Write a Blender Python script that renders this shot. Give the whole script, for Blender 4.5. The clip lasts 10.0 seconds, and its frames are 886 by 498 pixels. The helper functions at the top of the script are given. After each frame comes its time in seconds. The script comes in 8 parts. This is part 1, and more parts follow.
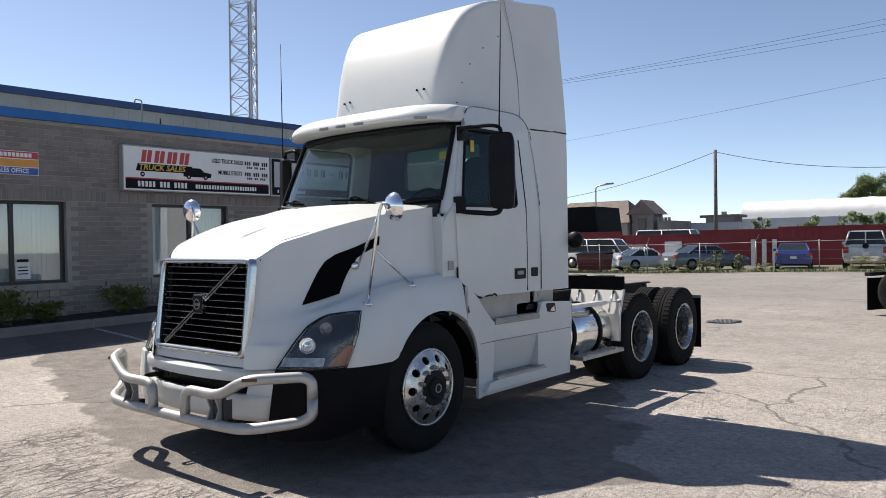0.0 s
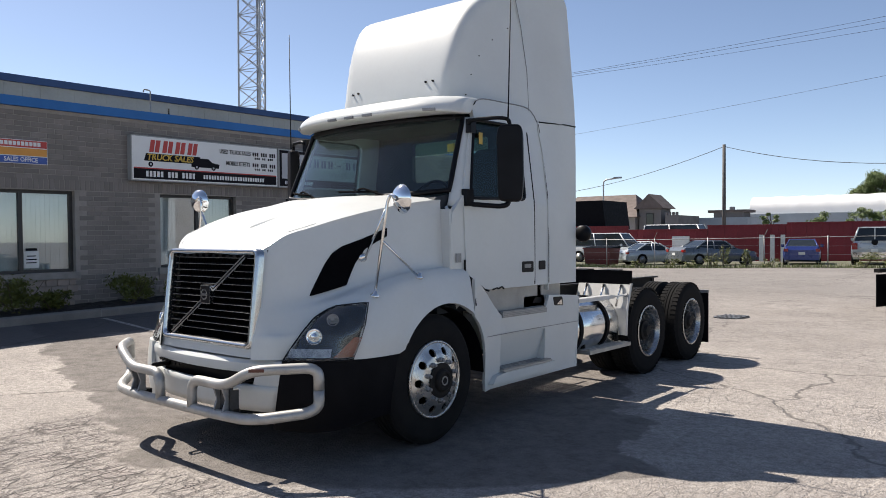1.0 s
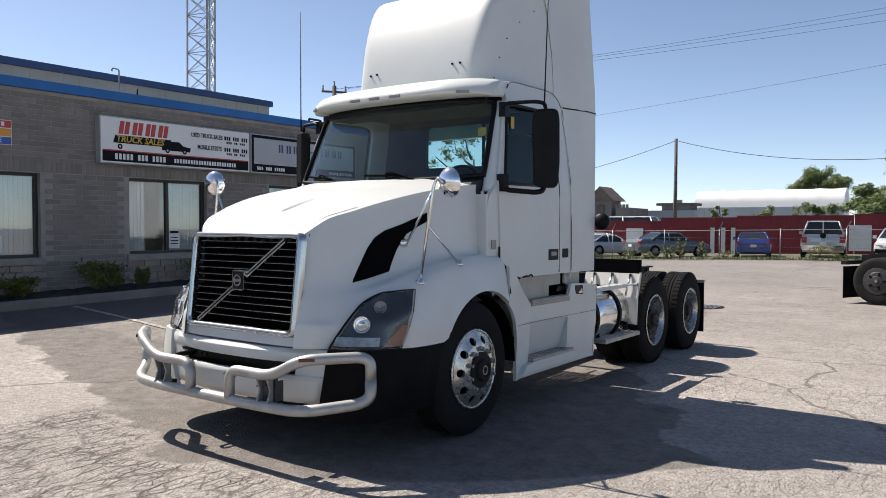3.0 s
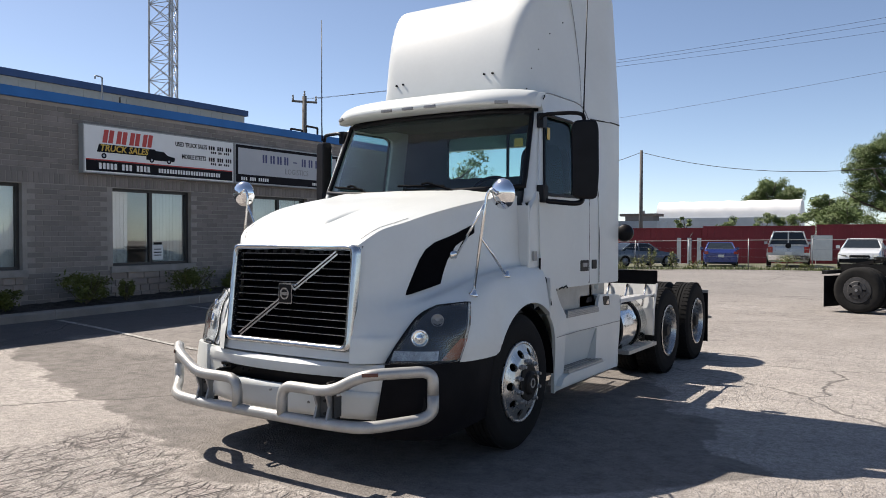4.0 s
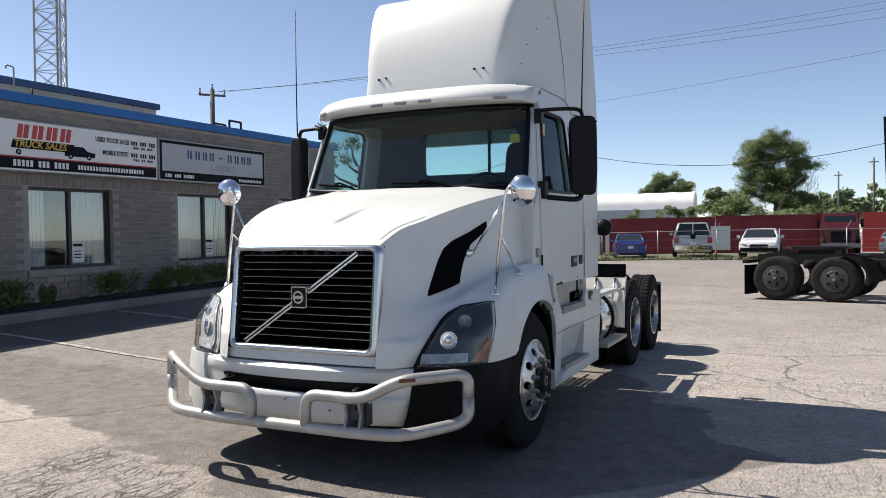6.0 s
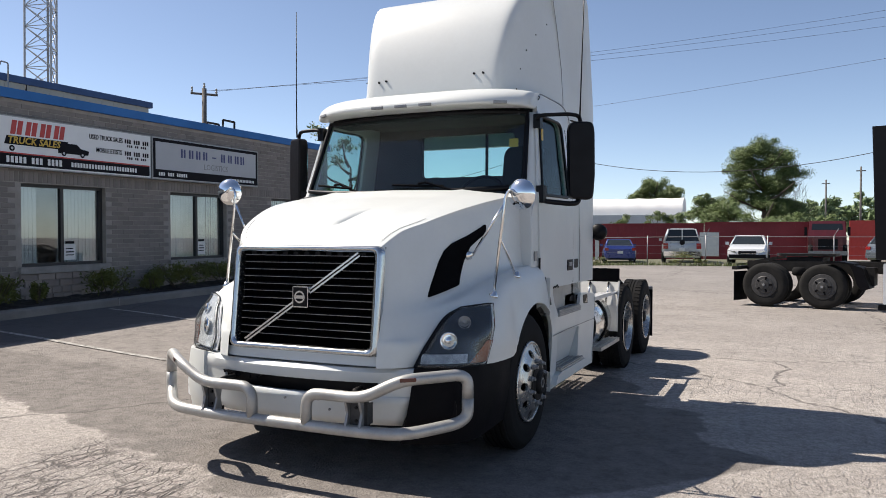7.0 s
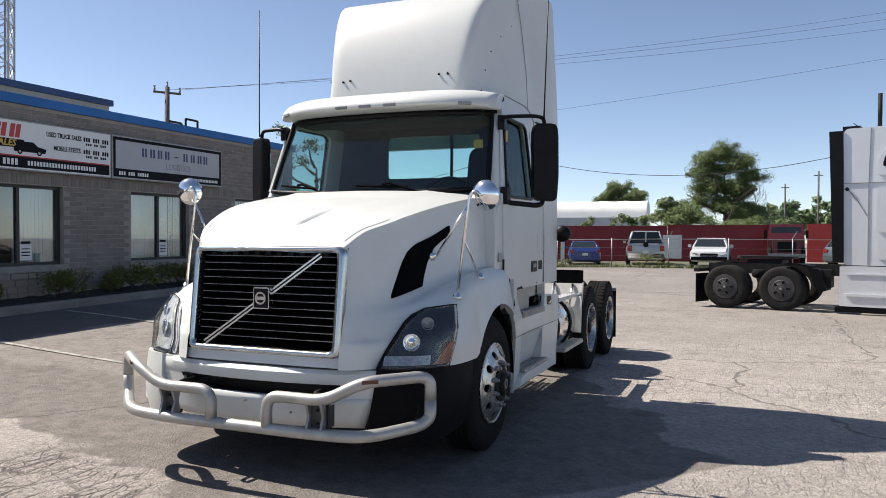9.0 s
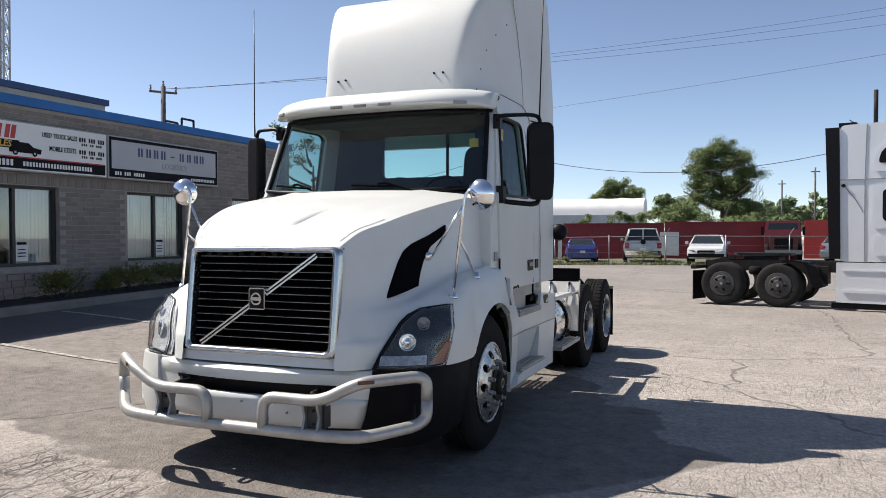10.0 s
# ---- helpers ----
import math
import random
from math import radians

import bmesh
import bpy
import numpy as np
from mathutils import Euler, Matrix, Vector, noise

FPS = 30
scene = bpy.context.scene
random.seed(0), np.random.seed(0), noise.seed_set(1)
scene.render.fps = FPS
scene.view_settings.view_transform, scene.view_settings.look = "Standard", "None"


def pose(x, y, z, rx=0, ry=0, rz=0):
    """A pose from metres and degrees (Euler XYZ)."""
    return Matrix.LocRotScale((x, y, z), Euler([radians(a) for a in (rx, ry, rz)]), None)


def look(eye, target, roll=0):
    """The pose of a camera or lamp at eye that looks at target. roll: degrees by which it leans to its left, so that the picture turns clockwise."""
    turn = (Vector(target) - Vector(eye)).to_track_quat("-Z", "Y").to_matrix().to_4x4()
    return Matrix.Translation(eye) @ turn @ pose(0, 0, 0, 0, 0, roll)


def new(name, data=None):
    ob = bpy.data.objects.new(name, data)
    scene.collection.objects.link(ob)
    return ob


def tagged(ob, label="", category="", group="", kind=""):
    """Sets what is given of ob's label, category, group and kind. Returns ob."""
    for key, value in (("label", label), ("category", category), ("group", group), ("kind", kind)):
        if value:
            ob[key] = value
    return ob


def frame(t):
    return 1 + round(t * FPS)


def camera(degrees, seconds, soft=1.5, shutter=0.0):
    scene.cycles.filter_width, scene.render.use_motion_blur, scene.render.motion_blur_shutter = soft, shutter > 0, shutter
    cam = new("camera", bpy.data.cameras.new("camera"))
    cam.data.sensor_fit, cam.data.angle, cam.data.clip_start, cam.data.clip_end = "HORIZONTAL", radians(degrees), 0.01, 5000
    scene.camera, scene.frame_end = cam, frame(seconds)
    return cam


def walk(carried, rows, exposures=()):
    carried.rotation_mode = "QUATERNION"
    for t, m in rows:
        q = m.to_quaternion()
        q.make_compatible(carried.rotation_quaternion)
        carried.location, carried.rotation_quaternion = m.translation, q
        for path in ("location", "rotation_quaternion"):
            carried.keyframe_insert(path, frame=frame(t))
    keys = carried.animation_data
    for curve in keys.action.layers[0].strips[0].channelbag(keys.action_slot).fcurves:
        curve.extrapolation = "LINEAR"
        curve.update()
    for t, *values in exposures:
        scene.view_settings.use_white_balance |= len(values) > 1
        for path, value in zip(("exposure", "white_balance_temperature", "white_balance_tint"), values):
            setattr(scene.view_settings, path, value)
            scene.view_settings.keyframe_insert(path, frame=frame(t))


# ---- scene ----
cam = camera(60.7, 10.0, soft=0.9)
PATH = [
    (0, (-0.058, -0.016, 1.599), (-1.322, 1.534, 1.591), -0.7),
    (0.5, (-0.063, -0.019, 1.596), (-1.336, 1.523, 1.584), -0.6),
    (1, (-0.072, -0.01, 1.596), (-1.35, 1.529, 1.569), -0.2),
    (1.5, (-0.144, 0.057, 1.593), (-1.407, 1.607, 1.55), 0.2),
    (2, (-0.306, -0.084, 1.562), (-1.539, 1.489, 1.507), 0.7),
    (2.5, (-0.489, -0.18, 1.558), (-1.687, 1.419, 1.5), 1.0),
    (3.8, (-1.2, -0.573, 1.563), (-2.302, 1.095, 1.531), -0.1),
    (4, (-1.308, -0.615, 1.563), (-2.389, 1.068, 1.539), 0.3),
    (4.5, (-1.576, -0.642, 1.565), (-2.597, 1.077, 1.541), -0.3),
    (5, (-1.816, -0.809, 1.567), (-2.762, 0.953, 1.535), -1.0),
    (5.5, (-1.977, -0.842, 1.589), (-2.859, 0.952, 1.55), -1.2),
    (7, (-2.106, -0.973, 1.586), (-2.938, 0.846, 1.555), 0.2),
    (7.5, (-2.104, -0.973, 1.584), (-2.937, 0.844, 1.551), 0.7),
    (8, (-2.105, -0.979, 1.58), (-2.925, 0.845, 1.546), 0.9),
    (8.5, (-2.102, -0.96, 1.576), (-2.889, 0.878, 1.545), 0.7),
    (9, (-2.096, -0.94, 1.581), (-2.847, 0.913, 1.555), 0.4),
    (9.5, (-2.09, -0.935, 1.587), (-2.822, 0.927, 1.562), 0.2),
    (10, (-2.086, -0.93, 1.591), (-2.831, 0.925, 1.56), 0.1),
]
walk(cam, [(t, look(eye, target, roll)) for t, eye, target, roll in PATH], [(0, 0.74, 7000, 11.9), (10, 0.74, 7000, 11.9)])


# ---- world, sun, exposure ----
world = bpy.data.worlds.new("sky")
scene.world = world
world.use_nodes = True
wn = world.node_tree.nodes
sky = wn.new("ShaderNodeTexSky")
sky.sky_type = "NISHITA"
sky.sun_disc = False
sky.sun_elevation = radians(49.5)
sky.sun_rotation = radians(270)
sky.altitude = 100
sky.air_density, sky.dust_density, sky.ozone_density = 0.6, 0.3, 0.6
wn["Background"].inputs["Strength"].default_value = 0.101
world.node_tree.links.new(sky.outputs["Color"], wn["Background"].inputs["Color"])

sun_data = bpy.data.lights.new("sun", "SUN")
sun_data.energy, sun_data.angle, sun_data.color = 4.8, radians(0.5), (1.0, 0.965, 0.905)
sun_lamp = new("sun", sun_data)
sun_lamp.matrix_world = look((-43, 6, 56), (5, 6, 0))


# ---- materials ----
def mat(name, base, rough=0.5, metal=0.0, vary=0.12, scale=6.0, fine=60.0, bump=0.0, coat=0.0, tint=None, spec=0.5):
    """A surface with a coarse stain and a fine grain in colour and roughness, and a fine relief."""
    m = bpy.data.materials.new(name)
    m.use_nodes = True
    nt = m.node_tree
    n, link = nt.nodes, nt.links
    b = n["Principled BSDF"]
    b.inputs["Roughness"].default_value = rough
    b.inputs["Metallic"].default_value = metal
    b.inputs["Coat Weight"].default_value = coat
    b.inputs["Coat Roughness"].default_value = 0.06
    b.inputs["Specular IOR Level"].default_value = spec
    tc = n.new("ShaderNodeTexCoord")
    coarse, grain = n.new("ShaderNodeTexNoise"), n.new("ShaderNodeTexNoise")
    coarse.inputs["Scale"].default_value, coarse.inputs["Detail"].default_value = scale, 4
    grain.inputs["Scale"].default_value, grain.inputs["Detail"].default_value = fine, 3
    for t in (coarse, grain):
        link.new(tc.outputs["Object"], t.inputs["Vector"])
    other = tint or [c * (1 - 3 * vary) for c in base]
    ramp = n.new("ShaderNodeMix")
    ramp.data_type = "RGBA"
    ramp.inputs[6].default_value, ramp.inputs[7].default_value = (*base, 1), (*other, 1)
    both = n.new("ShaderNodeMath")
    both.operation = "MULTIPLY_ADD"
    link.new(grain.outputs["Fac"], both.inputs[0])
    both.inputs[1].default_value = 0.35
    link.new(coarse.outputs["Fac"], both.inputs[2])
    spread = n.new("ShaderNodeMapRange")
    spread.inputs["From Min"].default_value, spread.inputs["From Max"].default_value = 0.45, 0.95
    link.new(both.outputs[0], spread.inputs["Value"])
    link.new(spread.outputs["Result"], ramp.inputs[0])
    link.new(ramp.outputs[2], b.inputs["Base Color"])
    rr = n.new("ShaderNodeMapRange")
    rr.inputs["To Min"].default_value, rr.inputs["To Max"].default_value = max(0.02, rough * 0.8), min(1, rough * 1.25)
    link.new(coarse.outputs["Fac"], rr.inputs["Value"])
    link.new(rr.outputs["Result"], b.inputs["Roughness"])
    if bump:
        bp = n.new("ShaderNodeBump")
        bp.inputs["Strength"].default_value, bp.inputs["Distance"].default_value = bump, 0.01
        link.new(grain.outputs["Fac"], bp.inputs["Height"])
        link.new(bp.outputs["Normal"], b.inputs["Normal"])
    return m


def glass_mat(name, tint, clear=0.9, gloss_rough=0.02, body=None, f0=0.045, graze=1.0):
    """Thin sheet glass: a tinted see-through sheet with mirror gloss that grows at grazing view."""
    m = bpy.data.materials.new(name)
    m.use_nodes = True
    nt = m.node_tree
    n, link = nt.nodes, nt.links
    n.remove(n["Principled BSDF"])
    out = n["Material Output"]
    tr, gl, mix, fr = n.new("ShaderNodeBsdfTransparent"), n.new("ShaderNodeBsdfGlossy"), n.new("ShaderNodeMixShader"), n.new("ShaderNodeLayerWeight")
    tr.inputs["Color"].default_value = (*[c * clear for c in tint], 1)
    gl.inputs["Roughness"].default_value = gloss_rough
    fr.inputs["Blend"].default_value = 0.5
    steep, gain = n.new("ShaderNodeMath"), n.new("ShaderNodeMath")
    steep.operation, gain.operation = "POWER", "MULTIPLY_ADD"
    steep.inputs[1].default_value = 5.0
    gain.inputs[1].default_value, gain.inputs[2].default_value = (1 - f0) * graze, f0
    link.new(fr.outputs["Facing"], steep.inputs[0])
    link.new(steep.outputs[0], gain.inputs[0])
    first = tr
    if body:
        df, mx = n.new("ShaderNodeBsdfDiffuse"), n.new("ShaderNodeMixShader")
        df.inputs["Color"].default_value = (*body[:3], 1)
        mx.inputs[0].default_value = body[3]
        link.new(tr.outputs[0], mx.inputs[1])
        link.new(df.outputs[0], mx.inputs[2])
        first = mx
    link.new(gain.outputs[0], mix.inputs[0])
    link.new(first.outputs[0], mix.inputs[1])
    link.new(gl.outputs[0], mix.inputs[2])
    link.new(mix.outputs[0], out.inputs["Surface"])
    return m


def asphalt_mat():
    m = bpy.data.materials.new("worn_asphalt")
    m.use_nodes = True
    nt = m.node_tree
    n, link = nt.nodes, nt.links
    b = n["Principled BSDF"]
    b.inputs["Roughness"].default_value = 0.9
    b.inputs["Specular IOR Level"].default_value = 0.25
    geo = n.new("ShaderNodeNewGeometry")

    def tex(kind, scale, **kw):
        t = n.new(kind)
        t.inputs["Scale"].default_value = scale
        for k, v in kw.items():
            t.inputs[k].default_value = v
        link.new(geo.outputs["Position"], t.inputs["Vector"])
        return t

    def rng(src, a, b_, lo=0.0, hi=1.0):
        r = n.new("ShaderNodeMapRange")
        for k, v in zip(("From Min", "From Max", "To Min", "To Max"), (a, b_, lo, hi)):
            r.inputs[k].default_value = v
        link.new(src, r.inputs["Value"])
        return r.outputs["Result"]

    def mix(fac, a, b_, mode="MIX"):
        x = n.new("ShaderNodeMix")
        x.data_type, x.blend_type = "RGBA", mode
        for s, v in ((0, fac), (6, a), (7, b_)):
            if isinstance(v, (tuple, float, int)):
                x.inputs[s].default_value = v if s == 0 else (*v, 1)
            else:
                link.new(v, x.inputs[s])
        return x.outputs[2]

    def calc(op, a, b_=0.0):
        x = n.new("ShaderNodeMath")
        x.operation = op
        for s, v in ((0, a), (1, b_)):
            if isinstance(v, (float, int)):
                x.inputs[s].default_value = v
            else:
                link.new(v, x.inputs[s])
        return x.outputs[0]

    stones = tex("ShaderNodeTexNoise", 70.0, Detail=5, Roughness=0.7)
    grit = tex("ShaderNodeTexVoronoi", 48.0)
    blot = tex("ShaderNodeTexNoise", 0.35, Detail=6, Roughness=0.6)
    blot2 = tex("ShaderNodeTexNoise", 2.6, Detail=7, Roughness=0.72)
    base = mix(rng(blot.outputs["Fac"], 0.36, 0.66), (0.408, 0.375, 0.334), (0.533, 0.493, 0.443))
    base = mix(rng(blot2.outputs["Fac"], 0.38, 0.72, 0.0, 0.7), base, (0.301, 0.282, 0.261))
    mottle = tex("ShaderNodeTexNoise", 17.0, Detail=6, Roughness=0.8)
    base = mix(rng(mottle.outputs["Fac"], 0.45, 0.60, 0.0, 0.72), base, (0.206, 0.186, 0.162))
    base = mix(rng(stones.outputs["Fac"], 0.46, 0.66, 0.0, 0.75), base, (0.163, 0.153, 0.142))
    base = mix(rng(grit.outputs["Distance"], 0.05, 0.24, 0.6, 0.0), base, (0.568, 0.525, 0.473))
    # newer, darker patch of asphalt round the truck; side is the building's shade, painted in
    warp = tex("ShaderNodeTexNoise", 1.6, Detail=7, Roughness=0.6)
    sep = n.new("ShaderNodeSeparateXYZ")
    link.new(geo.outputs["Position"], sep.inputs[0])
    sway = calc("MULTIPLY", calc("SUBTRACT", warp.outputs["Fac"], 0.5), 0.9)
    px, py = calc("ADD", sep.outputs["X"], sway), calc("ADD", sep.outputs["Y"], sway)
    off = calc("ADD", px, 5.0)
    west = calc("SUBTRACT", calc("MULTIPLY", calc("ABSOLUTE", off), 0.31), 0.12)
    east = calc("MULTIPLY", calc("POWER", calc("MAXIMUM", off, 0.0), 2.0), 0.25)
    low = calc("ADD", calc("MAXIMUM", calc("MULTIPLY", west, rng(off, 0.0, -0.2)), east), 2.82)
    high = calc("MINIMUM", calc("SUBTRACT", 1.03, calc("MULTIPLY", px, 1.72)), 10.4)
    over, under = calc("SUBTRACT", py, low), calc("SUBTRACT", high, py)
    inside = calc("MULTIPLY", rng(over, -0.03, 0.05), rng(under, -0.05, 0.10))
    # strip where the building's shadow falls, as far as the wall runs
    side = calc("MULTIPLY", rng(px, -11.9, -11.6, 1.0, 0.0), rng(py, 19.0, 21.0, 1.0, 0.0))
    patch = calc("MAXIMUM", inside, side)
    faded = calc("MULTIPLY", rng(py, 5.58, 5.72, 0.0, 0.30), rng(px, -6.6, -7.6))
    base = mix(calc("MULTIPLY", inside, calc("SUBTRACT", 0.80, faded)), base, (0.131, 0.119, 0.107))
    speck = tex("ShaderNodeTexNoise", 38.0, Detail=6, Roughness=0.85)
    base = mix(calc("MULTIPLY", patch, rng(speck.outputs["Fac"], 0.55, 0.68, 0.0, 0.55)), base, (0.344, 0.314, 0.280))
    base = mix(calc("MULTIPLY", patch, rng(speck.outputs["Fac"], 0.45, 0.34, 0.0, 0.6)), base, (0.073, 0.067, 0.062))
    rough = tex("ShaderNodeTexNoise", 5.5, Detail=8, Roughness=0.75)
    base = mix(calc("MULTIPLY", inside, rng(rough.outputs["Fac"], 0.48, 0.66, 0.0, 0.5)), base, (0.28, 0.255, 0.23))
    base = mix(calc("MULTIPLY", inside, rng(rough.outputs["Fac"], 0.48, 0.34, 0.0, 0.55)), base, (0.088, 0.080, 0.073))
    # the building's shade deepened in the ground colour
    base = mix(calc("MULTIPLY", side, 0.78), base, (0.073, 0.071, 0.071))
    # greyer, more worn surface across the yard, smoother towards the fence
    worn = tex("ShaderNodeTexNoise", 0.11, Detail=5, Roughness=0.6)
    base = mix(calc("MULTIPLY", rng(py, 8.0, 15.0, 0.0, 0.62), rng(worn.outputs["Fac"], 0.34, 0.58, 0.35, 1.0)), base, (0.205, 0.188, 0.168))
    base = mix(rng(py, 19.0, 25.0, 0.0, 0.45), base, (0.202, 0.194, 0.183))
    # broken old surface in front of the patch: long cracks across the lot with shorter ones between
    fac = tex("ShaderNodeTexNoise", 0.5, Detail=4)

    def net(scale, sway, sway_scale, lo, hi, stretch=1.0, turn=0.0, even=1.0):
        v = n.new("ShaderNodeTexVoronoi")
        v.feature = "DISTANCE_TO_EDGE"
        v.inputs["Scale"].default_value = scale
        v.inputs["Randomness"].default_value = even
        jig = tex("ShaderNodeTexNoise", sway_scale, Detail=4.0, Roughness=0.62)
        vadd, pull = n.new("ShaderNodeMixRGB"), n.new("ShaderNodeMapping")
        vadd.blend_type = "ADD"
        vadd.inputs[0].default_value = sway
        pull.inputs["Rotation"].default_value = (0.0, 0.0, turn)
        pull.inputs["Scale"].default_value = (1.0, stretch, 1.0)
        link.new(geo.outputs["Position"], vadd.inputs[1])
        link.new(jig.outputs["Color"], vadd.inputs[2])
        link.new(vadd.outputs[0], pull.inputs[0])
        link.new(pull.outputs[0], v.inputs["Vector"])
        return rng(v.outputs["Distance"], lo, hi, 1.0, 0.0)

    crack_turn = radians(5)
    uneven = tex("ShaderNodeTexNoise", 2.6, Detail=6, Roughness=0.7)
    width = rng(uneven.outputs["Fac"], 0.40, 0.58, 0.15, 1.0)
    front = calc("MULTIPLY", rng(over, 0.05, -0.15), calc("MULTIPLY", rng(px, -7.2, -6.95), rng(px, -4.6, -3.0, 1.0, 0.3)))
    away = calc("MULTIPLY", calc("MULTIPLY", rng(fac.outputs["Fac"], 0.36, 0.56), rng(py, 4.5, 8.0, 0.12, 0.42)), calc("SUBTRACT", 1.0, patch))
    zone = calc("MAXIMUM", front, away)
    rows_ = calc("MULTIPLY", net(7.2, 0.13, 3.2, 0.02, 0.085, 0.36, crack_turn, 0.85), zone)
    fine = calc("MULTIPLY", net(14.0, 0.08, 7.0, 0.02, 0.11, 0.7, crack_turn, 0.9), calc("MULTIPLY", zone, width))
    cracks = calc("MAXIMUM", calc("MULTIPLY", rows_, calc("ADD", 0.25, calc("MULTIPLY", width, 0.75))), calc("MULTIPLY", fine, 0.7))
    longc = calc("MULTIPLY", net(0.16, 0.9, 0.9, 0.0012, 0.0045), 0.7)
    crack = calc("MAXIMUM", cracks, longc)
    crumbs = tex("ShaderNodeTexNoise", 13.0, Detail=7, Roughness=0.8)
    base = mix(calc("MULTIPLY", front, rng(crumbs.outputs["Fac"], 0.47, 0.60, 0.0, 0.6)), base, (0.20, 0.180, 0.168))
    base = mix(calc("MULTIPLY", front, rng(blot2.outputs["Fac"], 0.50, 0.62, 0.0, 0.35)), base, (0.42, 0.36, 0.33))
    base = mix(calc("MULTIPLY", crack, 0.82), base, (0.070, 0.064, 0.060))
    # oil spots and old stains
    stain = tex("ShaderNodeTexNoise", 1.3, Detail=5)
    base = mix(rng(stain.outputs["Fac"], 0.64, 0.76, 0.0, 0.4), base, (0.112, 0.104, 0.096))
    drops = tex("ShaderNodeTexVoronoi", 1.7)
    base = mix(rng(drops.outputs["Distance"], 0.025, 0.05, 0.6, 0.0), base, (0.086, 0.082, 0.077))
    base = mix(1.0, base, (0.95, 0.94, 0.965), "MULTIPLY")
    link.new(base, b.inputs["Base Color"])
    lumps = tex("ShaderNodeTexNoise", 22.0, Detail=5, Roughness=0.7)
    base_h = calc("ADD", calc("MULTIPLY", stones.outputs["Fac"], 0.8), calc("MULTIPLY", grit.outputs["Distance"], 0.5))
    loose = calc("MULTIPLY", lumps.outputs["Fac"], calc("ADD", 0.45, calc("MULTIPLY", zone, 0.7)))
    height = calc("SUBTRACT", calc("ADD", base_h, loose), calc("MULTIPLY", crack, 1.5))
    bp = n.new("ShaderNodeBump")
    bp.inputs["Strength"].default_value, bp.inputs["Distance"].default_value = 0.9, 0.013
    link.new(height, bp.inputs["Height"])
    link.new(bp.outputs["Normal"], b.inputs["Normal"])
    return m


def piece_mat(name, a, b_, rough=0.9, bump=0.5, island=False):
    """Colour that changes from piece to piece, with grain."""
    m = mat(name, a, rough, vary=0.08, scale=3.0, fine=45.0, bump=bump)
    nt = m.node_tree
    n, link = nt.nodes, nt.links
    if island:
        src = n.new("ShaderNodeNewGeometry").outputs["Random Per Island"]
    else:
        src = n.new("ShaderNodeObjectInfo").outputs["Random"]
    old = n["Principled BSDF"].inputs["Base Color"].links[0].from_socket
    x = n.new("ShaderNodeMix")
    x.data_type, x.blend_type = "RGBA", "MIX"
    sc = n.new("ShaderNodeMath")
    sc.operation, sc.inputs[1].default_value = "MULTIPLY", 0.75
    link.new(src, sc.inputs[0])
    link.new(sc.outputs[0], x.inputs[0])
    link.new(old, x.inputs[6])
    x.inputs[7].default_value = (*b_, 1)
    link.new(x.outputs[2], n["Principled BSDF"].inputs["Base Color"])
    return m


ASPHALT = asphalt_mat()
WHITE = mat("white_truck_paint", (0.592, 0.612, 0.603), 0.38, vary=0.025, scale=2.5, fine=30, coat=0.15)
OFFWHITE = mat("dull_white_paint", (0.70, 0.69, 0.66), 0.5, vary=0.05, scale=5, fine=40)
SILVER = mat("silver_white_paint", (0.66, 0.68, 0.71), 0.3, metal=0.25, vary=0.03, scale=1.5, coat=0.4)
CHROME = mat("chrome", (0.86, 0.87, 0.88), 0.07, metal=1.0, vary=0.03, scale=12)
ALU = mat("dull_aluminium", (0.44, 0.435, 0.42), 0.45, metal=0.55, vary=0.10, scale=9, fine=120, bump=0.05)
POLISHED = mat("polished_aluminium", (0.82, 0.82, 0.81), 0.16, metal=1.0, vary=0.06, scale=10)
SHEET = mat("bright_sheet_aluminium", (0.60, 0.60, 0.59), 0.45, metal=0.25, vary=0.06, scale=9, fine=90, bump=0.05)
WHEELALU = mat("worn_wheel_aluminium", (0.58, 0.57, 0.55), 0.27, metal=0.9, vary=0.10, scale=14, fine=110)
RIMALU = mat("brushed_rim_aluminium", (0.46, 0.455, 0.445), 0.26, metal=0.85, vary=0.10, scale=14, fine=110)
STEEL = mat("grey_steel", (0.33, 0.33, 0.33), 0.5, metal=0.6, vary=0.12, scale=8, bump=0.1)
RUBBER = mat("tyre_rubber", (0.009, 0.009, 0.010), 0.85, vary=0.15, scale=7, fine=80, bump=0.15, tint=(0.017, 0.0165, 0.016), spec=0.1)
HUBGREY = mat("dusty_hub_plastic", (0.050, 0.049, 0.050), 0.55, vary=0.2, scale=18)
# rubber for the far truck, paled for distance haze within the colour
HAZEDRUBBER = mat("hazed_tyre_rubber", (0.016, 0.0158, 0.0155), 0.9, vary=0.15, scale=7, fine=80, bump=0.15, tint=(0.028, 0.027, 0.026), spec=0.1)
BLACK = mat("black_plastic", (0.005, 0.005, 0.007), 0.42, vary=0.15, scale=8, fine=90, bump=0.04, spec=0.18)
DULLBLACK = mat("dull_black_plastic", (0.004, 0.004, 0.006), 0.6, vary=0.15, scale=5, fine=60, bump=0.1, spec=0.10)
FRAMEBLK = mat("greasy_black_frame", (0.010, 0.0095, 0.0095), 0.6, vary=0.2, scale=9, bump=0.2, tint=(0.024, 0.022, 0.021), spec=0.15)
GRILLEBLK = mat("matt_black_duct", (0.003, 0.003, 0.004), 0.9, vary=0.1, spec=0.05)
